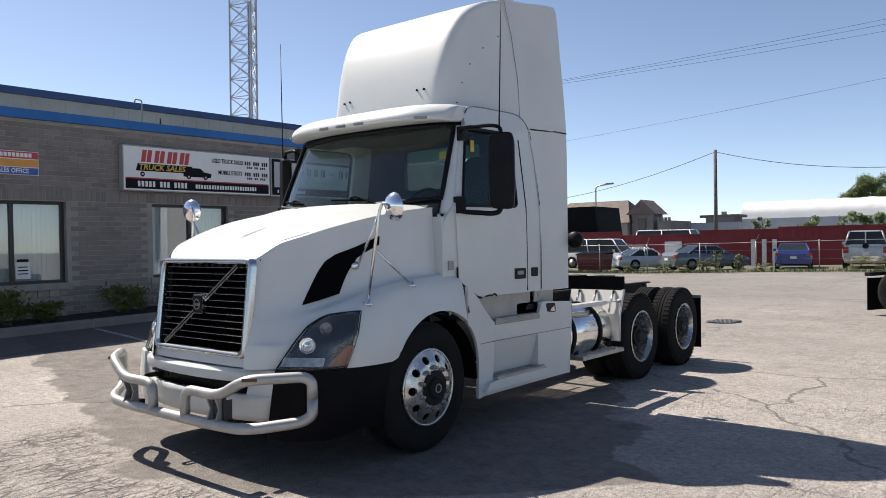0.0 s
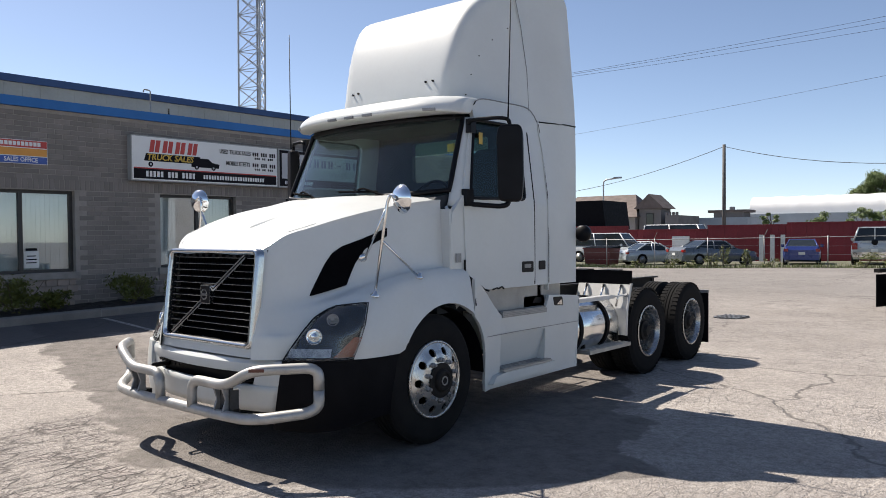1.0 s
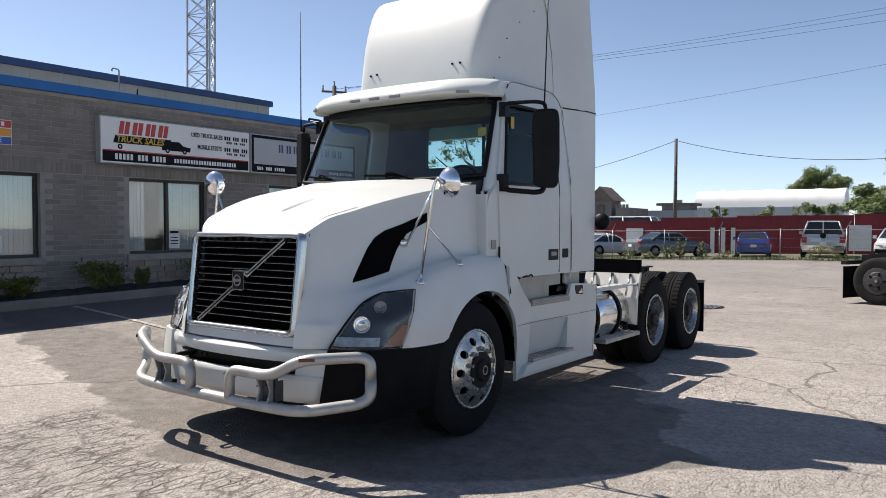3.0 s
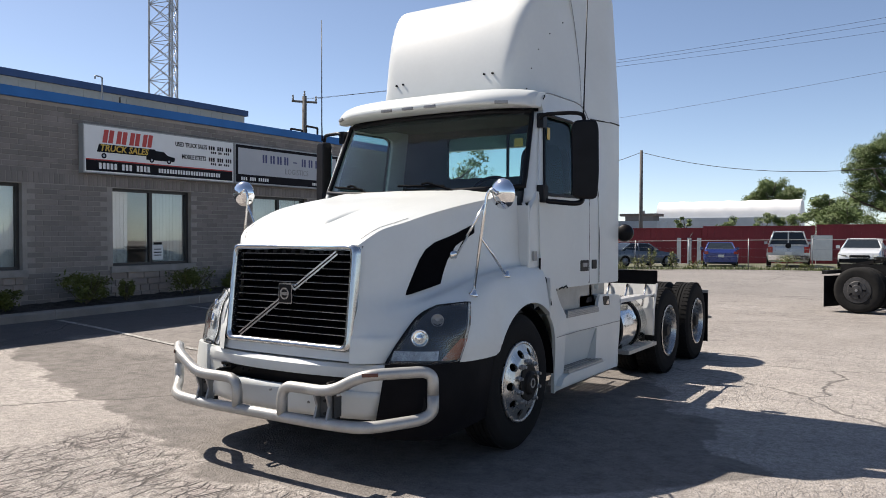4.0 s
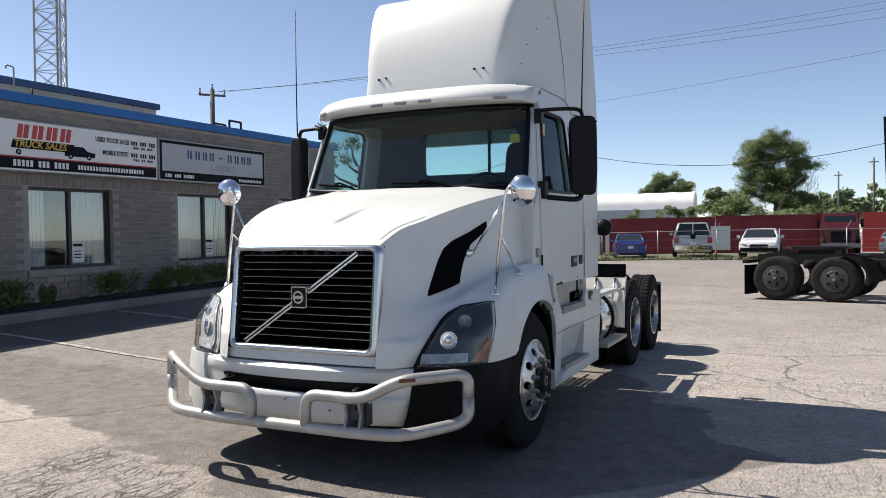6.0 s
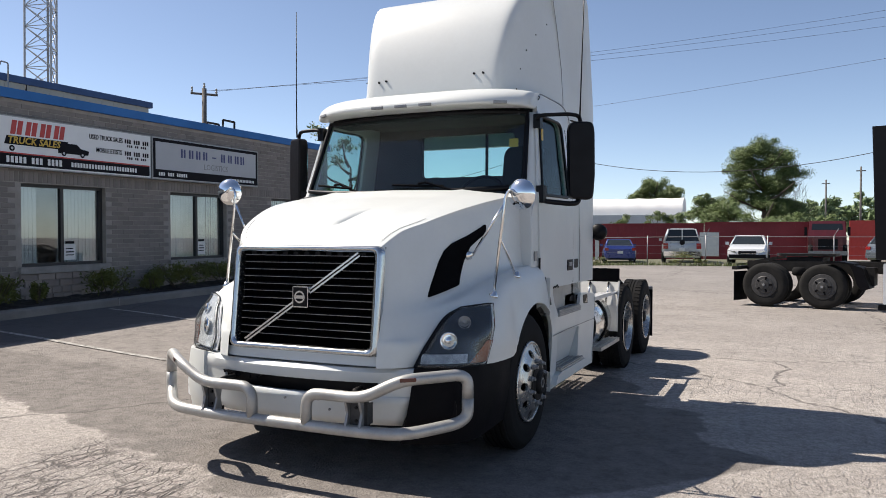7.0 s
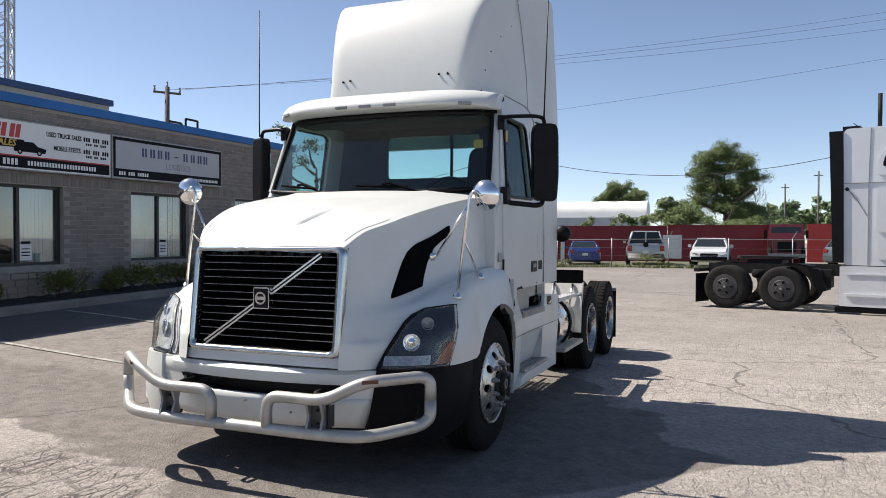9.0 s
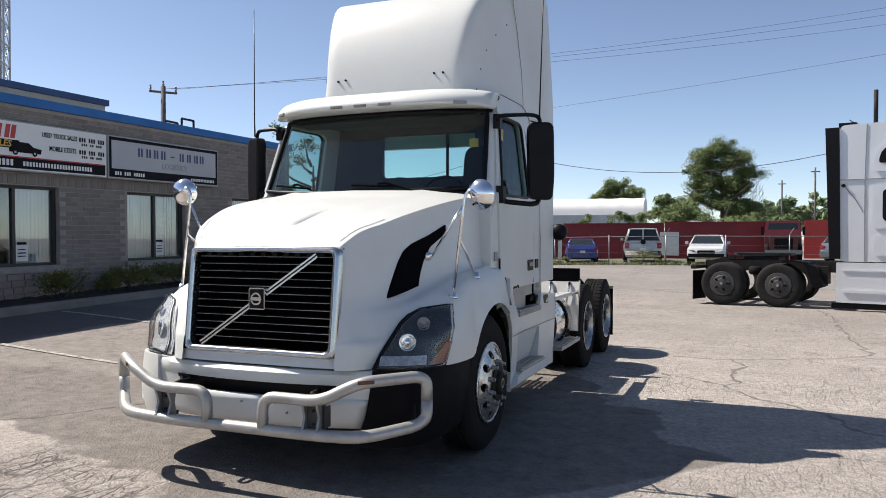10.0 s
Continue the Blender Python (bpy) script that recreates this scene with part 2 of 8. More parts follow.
SATIN = mat("satin_chrome", (0.60, 0.60, 0.61), 0.22, metal=1.0, vary=0.03, scale=12)
FRAMECHROME = mat("brushed_chrome", (0.52, 0.53, 0.54), 0.17, metal=0.95, vary=0.04, scale=10)
INTERIOR = mat("dark_grey_trim", (0.032, 0.038, 0.046), 0.8, vary=0.1, scale=6)
INLIGHT = mat("grey_headliner", (0.055, 0.066, 0.068), 0.9, vary=0.08, scale=6)
WINDSHIELD = glass_mat("tinted_windshield", (0.74, 0.91, 0.89), clear=0.93, f0=0.075)
REARGLASS = glass_mat("clear_rear_glass", (0.86, 0.98, 0.96), clear=0.97, f0=0.03, graze=0.4)
SIDEGLASS = glass_mat("tinted_side_glass", (0.66, 0.82, 0.81), f0=0.03, graze=0.4)
BUILDGLASS = glass_mat("office_glass", (0.95, 0.98, 0.98), clear=0.96, f0=0.13)
LENS = glass_mat("clear_lens", (0.92, 0.94, 0.95), body=(0.80, 0.83, 0.86, 0.01), f0=0.04, graze=0.7)
CARGLASS = mat("dark_car_glass", (0.02, 0.025, 0.028), 0.06, vary=0.05)
DARKAMBER = mat("dark_amber_lens", (0.13, 0.040, 0.028), 0.25, vary=0.2)
AMBER = mat("amber_lens", (0.30, 0.075, 0.04), 0.18, vary=0.1, coat=0.5)
REDLENS = mat("red_lens", (0.35, 0.012, 0.012), 0.2, vary=0.1, coat=0.5)
# headlight reflector in two tones: silvery for the sunlit lamp, dark for the shaded one
SILVERREFL = mat("silver_reflector", (0.80, 0.82, 0.84), 0.3, metal=0.08, vary=0.2, scale=26)
SHADEREFL = mat("shaded_reflector", (0.045, 0.047, 0.052), 0.25, metal=0.3, vary=0.15, scale=20)
REDWALL = mat("red_painted_steel", (0.245, 0.018, 0.026), 0.55, vary=0.12, scale=0.6, fine=9)
BLUEBAND = mat("blue_metal_trim", (0.010, 0.14, 0.41), 0.6, vary=0.08, scale=1.2)
NAVY = mat("navy_metal_cap", (0.018, 0.060, 0.17), 0.6, vary=0.1, scale=1.2)
GREYMETAL = mat("grey_metal_siding", (0.34, 0.35, 0.34), 0.6, vary=0.08, scale=0.8, fine=12)
MORTAR = mat("mortar", (0.33, 0.30, 0.27), 0.95, vary=0.1, scale=4, bump=0.3)
BRICK = piece_mat("buff_grey_brick", (0.252, 0.223, 0.203), (0.150, 0.133, 0.121))
BRICKS = piece_mat("buff_grey_brickwork", (0.252, 0.223, 0.203), (0.150, 0.133, 0.121), island=True)
STONE = piece_mat("rough_base_block", (0.36, 0.30, 0.26), (0.21, 0.175, 0.155), bump=1.0)
SILL = mat("concrete_sill", (0.30, 0.28, 0.26), 0.9, vary=0.1, scale=5, bump=0.3)
CONCRETE = mat("kerb_concrete", (0.225, 0.208, 0.19), 0.9, vary=0.12, scale=2.2, fine=50, bump=0.5)
SOIL = mat("dark_mulch", (0.028, 0.022, 0.018), 0.95, vary=0.2, scale=8, fine=60, bump=1.0)
BEIGE = mat("dusty_beige_paint", (0.42, 0.40, 0.36), 0.6, vary=0.08, scale=6)
LINEPAINT = mat("worn_line_paint", (0.50, 0.475, 0.44), 0.9, vary=0.30, scale=14, fine=90, bump=0.3)
SIGNWHITE = mat("white_sign_face", (0.76, 0.76, 0.75), 0.5, vary=0.03, scale=2, spec=0.15)
SIGNGREY = mat("grey_sign_face", (0.44, 0.45, 0.47), 0.5, vary=0.03, scale=2, spec=0.15)
SIGNDARK = mat("dark_sign_band", (0.012, 0.011, 0.014), 0.6, vary=0.05, scale=3, spec=0.1)
SIGNRED = mat("red_sign_print", (0.50, 0.04, 0.03), 0.4, vary=0.06, scale=5)
SIGNYEL = mat("yellow_sign_print", (0.62, 0.40, 0.05), 0.4, vary=0.06, scale=5)
SIGNORG = mat("orange_sign_print", (0.72, 0.30, 0.04), 0.4, vary=0.06, scale=5)
SIGNBLUE = mat("blue_sign_print", (0.03, 0.09, 0.36), 0.4, vary=0.06, scale=5)
SIGNINK = mat("black_sign_print", (0.010, 0.010, 0.013), 0.6, vary=0.05, spec=0.1)
NAVYINK = mat("navy_sign_print", (0.05, 0.06, 0.16), 0.5, vary=0.05)
BLIND = mat("pale_vertical_blind", (0.66, 0.69, 0.675), 0.8, vary=0.06, scale=3)
ROOMDARK = mat("pale_office_wall", (0.70, 0.71, 0.70), 0.9, vary=0.08, scale=2)
WINFRAME = mat("bronze_window_frame", (0.028, 0.026, 0.025), 0.45, vary=0.1)
PAPER = mat("paper_notice", (0.72, 0.72, 0.70), 0.8, vary=0.04)
TENT = mat("white_tarpaulin", (0.80, 0.80, 0.79), 0.6, vary=0.03, scale=0.5)
WOODPOLE = mat("weathered_pole_wood", (0.135, 0.125, 0.118), 0.9, vary=0.15, scale=4, bump=0.4)
GALV = mat("galvanised_steel", (0.45, 0.46, 0.47), 0.5, metal=0.7, vary=0.1, scale=10)
WIRE = mat("wire_black", (0.04, 0.04, 0.045), 0.7, vary=0.1)
LEAF = piece_mat("green_leaves", (0.130, 0.182, 0.050), (0.080, 0.118, 0.036), rough=0.6, bump=0.0, island=True)
LEAFLIGHT = piece_mat("light_green_leaves", (0.140, 0.192, 0.055), (0.088, 0.128, 0.038), rough=0.6, bump=0.0, island=True)
LEAFFAR = piece_mat("distant_leaves", (0.17, 0.235, 0.10), (0.11, 0.16, 0.07), rough=0.7, bump=0.0, island=True)
BUSHLEAF = piece_mat("shrub_leaves", (0.125, 0.135, 0.022), (0.055, 0.072, 0.012), rough=0.6, bump=0.0, island=True)
BARK = mat("bark", (0.10, 0.08, 0.065), 0.95, vary=0.15, scale=6, bump=0.6)
GRASS = piece_mat("rough_grass", (0.095, 0.135, 0.040), (0.15, 0.155, 0.06), rough=0.8, bump=0.0, island=True)
VERGE = mat("grassy_dirt", (0.085, 0.095, 0.045), 0.95, vary=0.2, scale=1.5, fine=25, bump=0.6, tint=(0.14, 0.13, 0.105))
STUCCO = mat("tan_house_wall", (0.34, 0.31, 0.28), 0.9, vary=0.08, scale=1, fine=10)
SHINGLE = mat("brown_roof_shingle", (0.17, 0.135, 0.12), 0.9, vary=0.12, scale=1.5, fine=14)
GREYBRK = mat("grey_brown_brick_wall", (0.20, 0.185, 0.18), 0.9, vary=0.1, scale=1, fine=10)
PALEBLUE = mat("pale_grey_roofing", (0.40, 0.44, 0.46), 0.7, vary=0.06, scale=0.8)
CARWHITE = mat("white_car_paint", (0.62, 0.63, 0.64), 0.25, vary=0.03, coat=0.6)
CARSILVER = mat("silver_car_paint", (0.40, 0.42, 0.435), 0.28, metal=0.35, vary=0.05, coat=0.6)
CARPALE = mat("pale_silver_car_paint", (0.46, 0.50, 0.53), 0.28, metal=0.2, vary=0.05, coat=0.6)
CARGREY = mat("grey_car_paint", (0.12, 0.14, 0.16), 0.28, metal=0.4, vary=0.05, coat=0.6)
CARBLUE = mat("blue_car_paint", (0.025, 0.045, 0.20), 0.28, metal=0.3, vary=0.05, coat=0.6)
CARRED = mat("red_truck_paint", (0.13, 0.014, 0.018), 0.35, vary=0.08, coat=0.4)


# ---- building helpers ----
def part(name, bm, material, parent=None, label="", smooth=False, bevel=0.0):
    """Links a bmesh as one mesh object, under a thing or a part."""
    if bevel:
        bmesh.ops.bevel(bm, geom=[e for e in bm.edges if len(e.link_faces) == 2 and e.calc_face_angle(0) > 0.6],
                        offset=bevel, segments=2, profile=0.6, affect="EDGES", clamp_overlap=True)
    bmesh.ops.recalc_face_normals(bm, faces=bm.faces)
    me = bpy.data.meshes.new(name)
    bm.to_mesh(me)
    bm.free()
    me.materials.append(material)
    if smooth:
        for p in me.polygons:
            p.use_smooth = True
    ob = new(name, me)
    if parent:
        ob.parent = parent
    if label:
        ob["label"] = label
    return ob


def soften(ob, angle=35):
    """Smooth shading that keeps the edges sharper than the angle."""
    ob.data.set_sharp_from_angle(angle=radians(angle))
    return ob


def thing(name, place, label, category, group="", kind=""):
    ob = new(name)
    ob.empty_display_size = 0.2
    ob.matrix_basis = place if isinstance(place, Matrix) else Matrix.Translation(place)
    return tagged(ob, label, category, group, kind)


def box(x0, x1, y0, y1, z0, z1, bm=None):
    bm = bm or bmesh.new()
    v = [bm.verts.new((x, y, z)) for x in (x0, x1) for y in (y0, y1) for z in (z0, z1)]
    for f in ((0, 1, 3, 2), (4, 6, 7, 5), (0, 4, 5, 1), (2, 3, 7, 6), (0, 2, 6, 4), (1, 5, 7, 3)):
        bm.faces.new([v[i] for i in f])
    return bm


def grid(fn, nu, nv, bm=None, close_u=False):
    """A sheet from fn(u, v), u and v from 0 to 1."""
    bm = bm or bmesh.new()
    rows = [[bm.verts.new(fn(i / nu, j / nv)) for j in range(nv + 1)] for i in range(nu if close_u else nu + 1)]
    m = len(rows)
    for i in range(m if close_u else m - 1):
        for j in range(nv):
            a, b = rows[i], rows[(i + 1) % m]
            bm.faces.new((a[j], b[j], b[j + 1], a[j + 1]))
    return bm


def thicken(bm, d):
    bmesh.ops.recalc_face_normals(bm, faces=bm.faces)
    bmesh.ops.solidify(bm, geom=list(bm.faces), thickness=d)
    return bm


def prism(pts, axis, a, b, bm=None):
    """A flat outline drawn in the plane across the axis, pulled from a to b along it."""
    bm = bm or bmesh.new()

    def at(p, d):
        return {"x": (d, p[0], p[1]), "y": (p[0], d, p[1]), "z": (p[0], p[1], d)}[axis]
    lo, hi = [bm.verts.new(at(p, a)) for p in pts], [bm.verts.new(at(p, b)) for p in pts]
    bm.faces.new(lo)
    bm.faces.new(hi[::-1])
    for i in range(len(pts)):
        j = (i + 1) % len(pts)
        bm.faces.new((lo[i], hi[i], hi[j], lo[j]))
    return bm


def smooth_path(pts, steps=6, closed=False):
    """Catmull-Rom through the points."""
    p = [Vector(q) for q in pts]
    out, n = [], len(p)
    for i in range(n if closed else n - 1):
        a, b, c, d = (p[(i - 1) % n] if closed or i else p[0] * 2 - p[1], p[i], p[(i + 1) % n],
                      p[(i + 2) % n] if closed or i + 2 < n else p[-1] * 2 - p[-2])
        for k in range(steps):
            t = k / steps
            out.append(0.5 * ((2 * b) + (c - a) * t + (2 * a - 5 * b + 4 * c - d) * t * t + (3 * b - a - 3 * c + d) * t ** 3))
    if not closed:
        out.append(p[-1])
    return out


def rounded(pts, r, steps=4, closed=False):
    """A path with its corners rounded off by about r."""
    p = [Vector(q) for q in pts]
    n, out = len(p), []
    for i in range(n):
        if not closed and i in (0, n - 1):
            out.append(p[i])
            continue
        a, b, c = p[i - 1], p[i], p[(i + 1) % n]
        da, dc = a - b, c - b
        ra, rc = min(r, da.length * 0.48), min(r, dc.length * 0.48)
        s, e = b + da.normalized() * ra, b + dc.normalized() * rc
        for k in range(steps + 1):
            t = k / steps
            out.append(s * (1 - t) ** 2 + b * 2 * t * (1 - t) + e * t * t)
    return out


def tube(pts, r, sides=10, bm=None, closed=False, caps=True):
    """A round bar along a path; r may be one radius or one for each point."""
    bm = bm or bmesh.new()
    p = [Vector(q) for q in pts]
    n = len(p)
    rs = r if isinstance(r, (list, tuple)) else [r] * n
    rings, up = [], None
    for i in range(n):
        if closed:
            d = p[(i + 1) % n] - p[i - 1]
        else:
            d = p[min(i + 1, n - 1)] - p[max(i - 1, 0)]
        d.normalize()
        if up is None:
            up = d.orthogonal().normalized()
        up = (up - d * up.dot(d)).normalized()
        side = d.cross(up)
        rings.append([bm.verts.new(p[i] + (up * math.cos(a) + side * math.sin(a)) * rs[i]) for a in (2 * math.pi * k / sides for k in range(sides))])
    for i in range(n if closed else n - 1):
        a, b = rings[i], rings[(i + 1) % n]
        for k in range(sides):
            bm.faces.new((a[k], a[(k + 1) % sides], b[(k + 1) % sides], b[k]))
    if caps and not closed:
        bm.faces.new(rings[0][::-1])
        bm.faces.new(rings[-1])
    return bm


def lathe(profile, axis="x", seg=32, at=(0, 0, 0), bm=None, caps=True):
    """Turns a profile of (radius, distance along the axis) round the axis."""
    bm = bm or bmesh.new()
    rings = []
    for r, d in profile:
        ring = []
        for k in range(seg):
            a = 2 * math.pi * k / seg
            c, s = r * math.cos(a), r * math.sin(a)
            q = {"x": (d, c, s), "y": (c, d, s), "z": (c, s, d)}[axis]
            ring.append(bm.verts.new(Vector(q) + Vector(at)))
        rings.append(ring)
    for a, b in zip(rings, rings[1:]):
        for k in range(seg):
            bm.faces.new((a[k], a[(k + 1) % seg], b[(k + 1) % seg], b[k]))
    for ring, (r, d) in ((rings[0], profile[0]), (rings[-1], profile[-1])):
        if caps and r > 1e-4 and profile[0] != profile[-1]:
            bm.faces.new(ring)
    bmesh.ops.remove_doubles(bm, verts=bm.verts, dist=1e-5)
    return bm


def plate(outer, holes, warp, back):
    """A sheet with holes, drawn as flat outlines (a, b), set in space by warp(a, b) and given depth by the vector back."""
    bm = bmesh.new()
    edges = []
    for loop in (outer, *holes):
        vs = [bm.verts.new((p[0], p[1], 0)) for p in loop]
        edges += [bm.edges.new((vs[i], vs[(i + 1) % len(vs)])) for i in range(len(vs))]
    bmesh.ops.triangle_fill(bm, edges=edges, use_beauty=True, use_dissolve=False)
    for v in bm.verts:
        v.co = warp(v.co.x, v.co.y)
    rim = [e for e in bm.edges if len(e.link_faces) == 1]
    front = list(bm.faces)
    twin = {v: bm.verts.new(v.co + Vector(back)) for v in list(bm.verts)}
    for f in front:
        bm.faces.new([twin[v] for v in reversed(f.verts)])
    for e in rim:
        bm.faces.new((e.verts[0], e.verts[1], twin[e.verts[1]], twin[e.verts[0]]))
    return bm


def ring_pts(cx, cy, r, n=16, ry=None):
    return [(cx + r * math.cos(2 * math.pi * k / n), cy + (ry or r) * math.sin(2 * math.pi * k / n)) for k in range(n)]


def round_poly(pts, r, steps=4):
    return [(p.x, p.y) for p in rounded([(a, b, 0) for a, b in pts], r, steps, True)]


def dense(pts, step):
    """The closed outline with its long sides divided."""
    out = []
    for i in range(len(pts)):
        a, b = Vector(pts[i]), Vector(pts[(i + 1) % len(pts)])
        k = max(1, round((b - a).length / step))
        out += [tuple(a.lerp(b, j / k)) for j in range(k)]
    return out


def words(name, text, size, material, parent, m, align="LEFT", bold=0.0, wide=1.0, slant=0.0, deep=0.004):
    """Lettering in the built-in font, as a mesh under its sign."""
    cu = bpy.data.curves.new(name, "FONT")
    cu.body, cu.size, cu.extrude, cu.offset, cu.shear = text, size, deep, bold, slant
    cu.align_x, cu.align_y, cu.resolution_u = align, "CENTER", 2
    tmp = new("tmp_text", cu)
    me = bpy.data.meshes.new_from_object(tmp.evaluated_get(bpy.context.evaluated_depsgraph_get()))
    bpy.data.objects.remove(tmp)
    me.name = name
    me.materials.clear()
    me.materials.append(material)
    me.transform(m @ Matrix.Diagonal((wide, 1, 1, 1)))
    ob = new(name, me)
    ob.parent = parent
    return ob


def ease(a, b, t):
    t = min(1, max(0, (t - a) / (b - a)))
    return t * t * (3 - 2 * t)


def hermite(keys, rows, t):
    """A smooth curve through the rows at the keys."""
    keys, rows = np.array(keys, float), np.array(rows, float)
    t = min(max(t, keys[0]), keys[-1])
    i = min(int(np.searchsorted(keys, t, side="right")) - 1, len(keys) - 2)
    h = keys[i + 1] - keys[i]
    slope = np.diff(rows, axis=0) / np.diff(keys)[:, None]
    tan = np.vstack([slope[:1], (slope[:-1] + slope[1:]) / 2, slope[-1:]])
    s = (t - keys[i]) / h
    return ((2 * s ** 3 - 3 * s ** 2 + 1) * rows[i] + (s ** 3 - 2 * s ** 2 + s) * h * tan[i]
            + (-2 * s ** 3 + 3 * s ** 2) * rows[i + 1] + (s ** 3 - s ** 2) * h * tan[i + 1])


def ground_z(x, y):
    """The lot: level under the truck, rising gently to the building and to the right end of the far fence, with a low place at the storm drain."""
    near_building = ease(-8.0, -14.0, x) * min(0.42, max(0.05, 0.10 + 0.022 * (y - 4.0))) * (1 - ease(19, 31, y))
    far = 0.24 * ease(20, 37, y) * ease(-19, -6, x)
    dip = -0.07 * math.exp(-((x + 5.6) ** 2 + (y - 16.6) ** 2) / 10)
    return max(near_building, far) + dip


# ---- the ground ----
def build_ground():
    xs = sorted(set([-400, -250, -150, -100, -70, -50, -40, -30, -24, -20] + [round(-18 + 0.5 * i, 2) for i in range(60)] + [14, 18, 24, 32, 45, 70, 100, 150, 250, 400]))
    ys = sorted(set([-400, -250, -150, -90, -60, -40, -25, -15, -10] + [round(-7 + 0.5 * i, 2) for i in range(100)] + [46, 52, 60, 75, 100, 140, 200, 300, 450, 700]))
    bm = bmesh.new()
    vs = [[bm.verts.new((x, y, ground_z(x, y) + 0.006 * noise.noise(Vector((x * 0.9, y * 0.9, 3))))) for y in ys] for x in xs]
    for i in range(len(xs) - 1):
        for j in range(len(ys) - 1):
            bm.faces.new((vs[i][j], vs[i + 1][j], vs[i + 1][j + 1], vs[i][j + 1]))
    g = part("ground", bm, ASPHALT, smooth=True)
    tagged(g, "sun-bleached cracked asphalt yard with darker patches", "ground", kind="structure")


build_ground()


def on_ground(name, x0, y0, x1, y1, width, material, label, category):
    """A painted line that follows the ground."""
    a, b = Vector((x0, y0, 0)), Vector((x1, y1, 0))
    d = (b - a).normalized()
    s = Vector((-d.y, d.x, 0)) * width / 2
    k = max(2, int((b - a).length / 0.4))
    bm = bmesh.new()
    rows = []
    for i in range(k + 1):
        p = a.lerp(b, i / k)
        rows.append([bm.verts.new((q.x, q.y, ground_z(q.x, q.y) + 0.010)) for q in (p - s, p + s)])
    for r, q in zip(rows, rows[1:]):
        bm.faces.new((r[0], q[0], q[1], r[1]))
    return tagged(part(name, bm, material), label, category, kind="structure")


# ---- the white day-cab truck ----
# Its own axes: x to its left side, y rearwards from the bumper, z up.
truck = thing("semi_truck", (-5.10, 3.2, 0.0), "white day-cab semi truck with a tall roof fairing parked on asphalt", "truck")

HOOD_KEYS = (0.03, 0.08, 0.165, 0.27, 0.43, 0.60, 1.00, 1.50, 1.78)
# crown z; shoulder x, z; flank x, z; valley x, z; fender inner x, z; fender outer x, z; fender bottom x
HOOD_ROWS = (
    (1.500, 0.540, 1.490, 0.585, 1.455, 0.598, 1.20, 0.605, 1.05, 0.615, 0.95, 0.630),
    (1.535, 0.550, 1.515, 0.592, 1.475, 0.615, 1.20, 0.655, 1.05, 0.700, 0.95, 0.735),
    (1.595, 0.585, 1.570, 0.622, 1.520, 0.665, 1.20, 0.735, 1.05, 0.780, 0.95, 0.820))
HOOD_ROWS += (
    (1.652, 0.632, 1.630, 0.670, 1.575, 0.735, 1.20, 0.830, 1.08, 0.915, 0.99, 0.960),
    (1.720, 0.712, 1.685, 0.752, 1.628, 0.835, 1.22, 0.975, 1.14, 1.110, 1.06, 1.180),
    (1.785, 0.780, 1.742, 0.818, 1.682, 0.905, 1.26, 1.045, 1.21, 1.170, 1.13, 1.238))
HOOD_ROWS += (
    (1.885, 0.905, 1.845, 0.947, 1.780, 1.005, 1.36, 1.100, 1.31, 1.180, 1.23, 1.238),
    (1.965, 0.985, 1.918, 1.025, 1.855, 1.055, 1.40, 1.120, 1.36, 1.190, 1.27, 1.238),
    (2.000, 1.000, 1.930, 1.040, 1.860, 1.065, 1.40, 1.120, 1.36, 1.190, 1.27, 1.238))


def arch_z(y):
    """The lower edge of the fender: straight, then round the wheel."""
    d = 0.585 ** 2 - (y - 1.42) ** 2
    return max(0.757, 0.5 + math.sqrt(d)) if d > 0 else 0.757


def nose_shift(y, z):
    """The nose leans back with the grille."""
    return (0.105 * (z - 0.83) - 0.045) * (1 - ease(0.05, 0.34, y))


def nose_x(x, y, z):
    """The nose stands a little towards the left side of the cab, so its right half is narrower."""
    w = ease(1.3, 1.5, z)
    return x + 0.085 * min(1.0, max(0.0, -x) / 0.45) * (1 - ease(0.15 - 0.09 * w, 0.55 - 0.35 * w, y))


def hood_profile(y):
    r = hermite(HOOD_KEYS, HOOD_ROWS, y)
    upper = [(0, r[0]), (0.6 * r[1], r[0] - 0.012), (r[1], r[2]), (r[3], r[4]), (r[5], r[6])]
    lower = [(r[5], r[6]), (r[7], r[8]), (r[9], r[10]), (r[11], min(0.9, r[10] - 0.05) if arch_z(y) < 0.82 else arch_z(y) + 0.02), (r[11] + 0.004, arch_z(y))]
    return upper, lower


def along(pts, n):
    path = smooth_path([(x, 0, z) for x, z in pts], 8)
    d = [0.0]
    for a, b in zip(path, path[1:]):
        d.append(d[-1] + (b - a).length)
    return [(float(np.interp(d[-1] * k / n, d, [p.x for p in path])), float(np.interp(d[-1] * k / n, d, [p.z for p in path]))) for k in range(n + 1)]


HOOD_END = 1.57


def hood_half(y):
    """The skin's section from the crown down to the lower edge of the fender, always with the same number of points."""
    up, low = hood_profile(y)
    return [(p.x, p.z) for p in smooth_path([(x, 0, z) for x, z in up + low[1:]], 6)]


def hood_side(y, z):
    """How far out the skin of hood or fender lies at a height."""
    pts = sorted((q, p) for p, q in hood_half(y)[10:])
    return float(np.interp(z, [p[0] for p in pts], [p[1] for p in pts]))


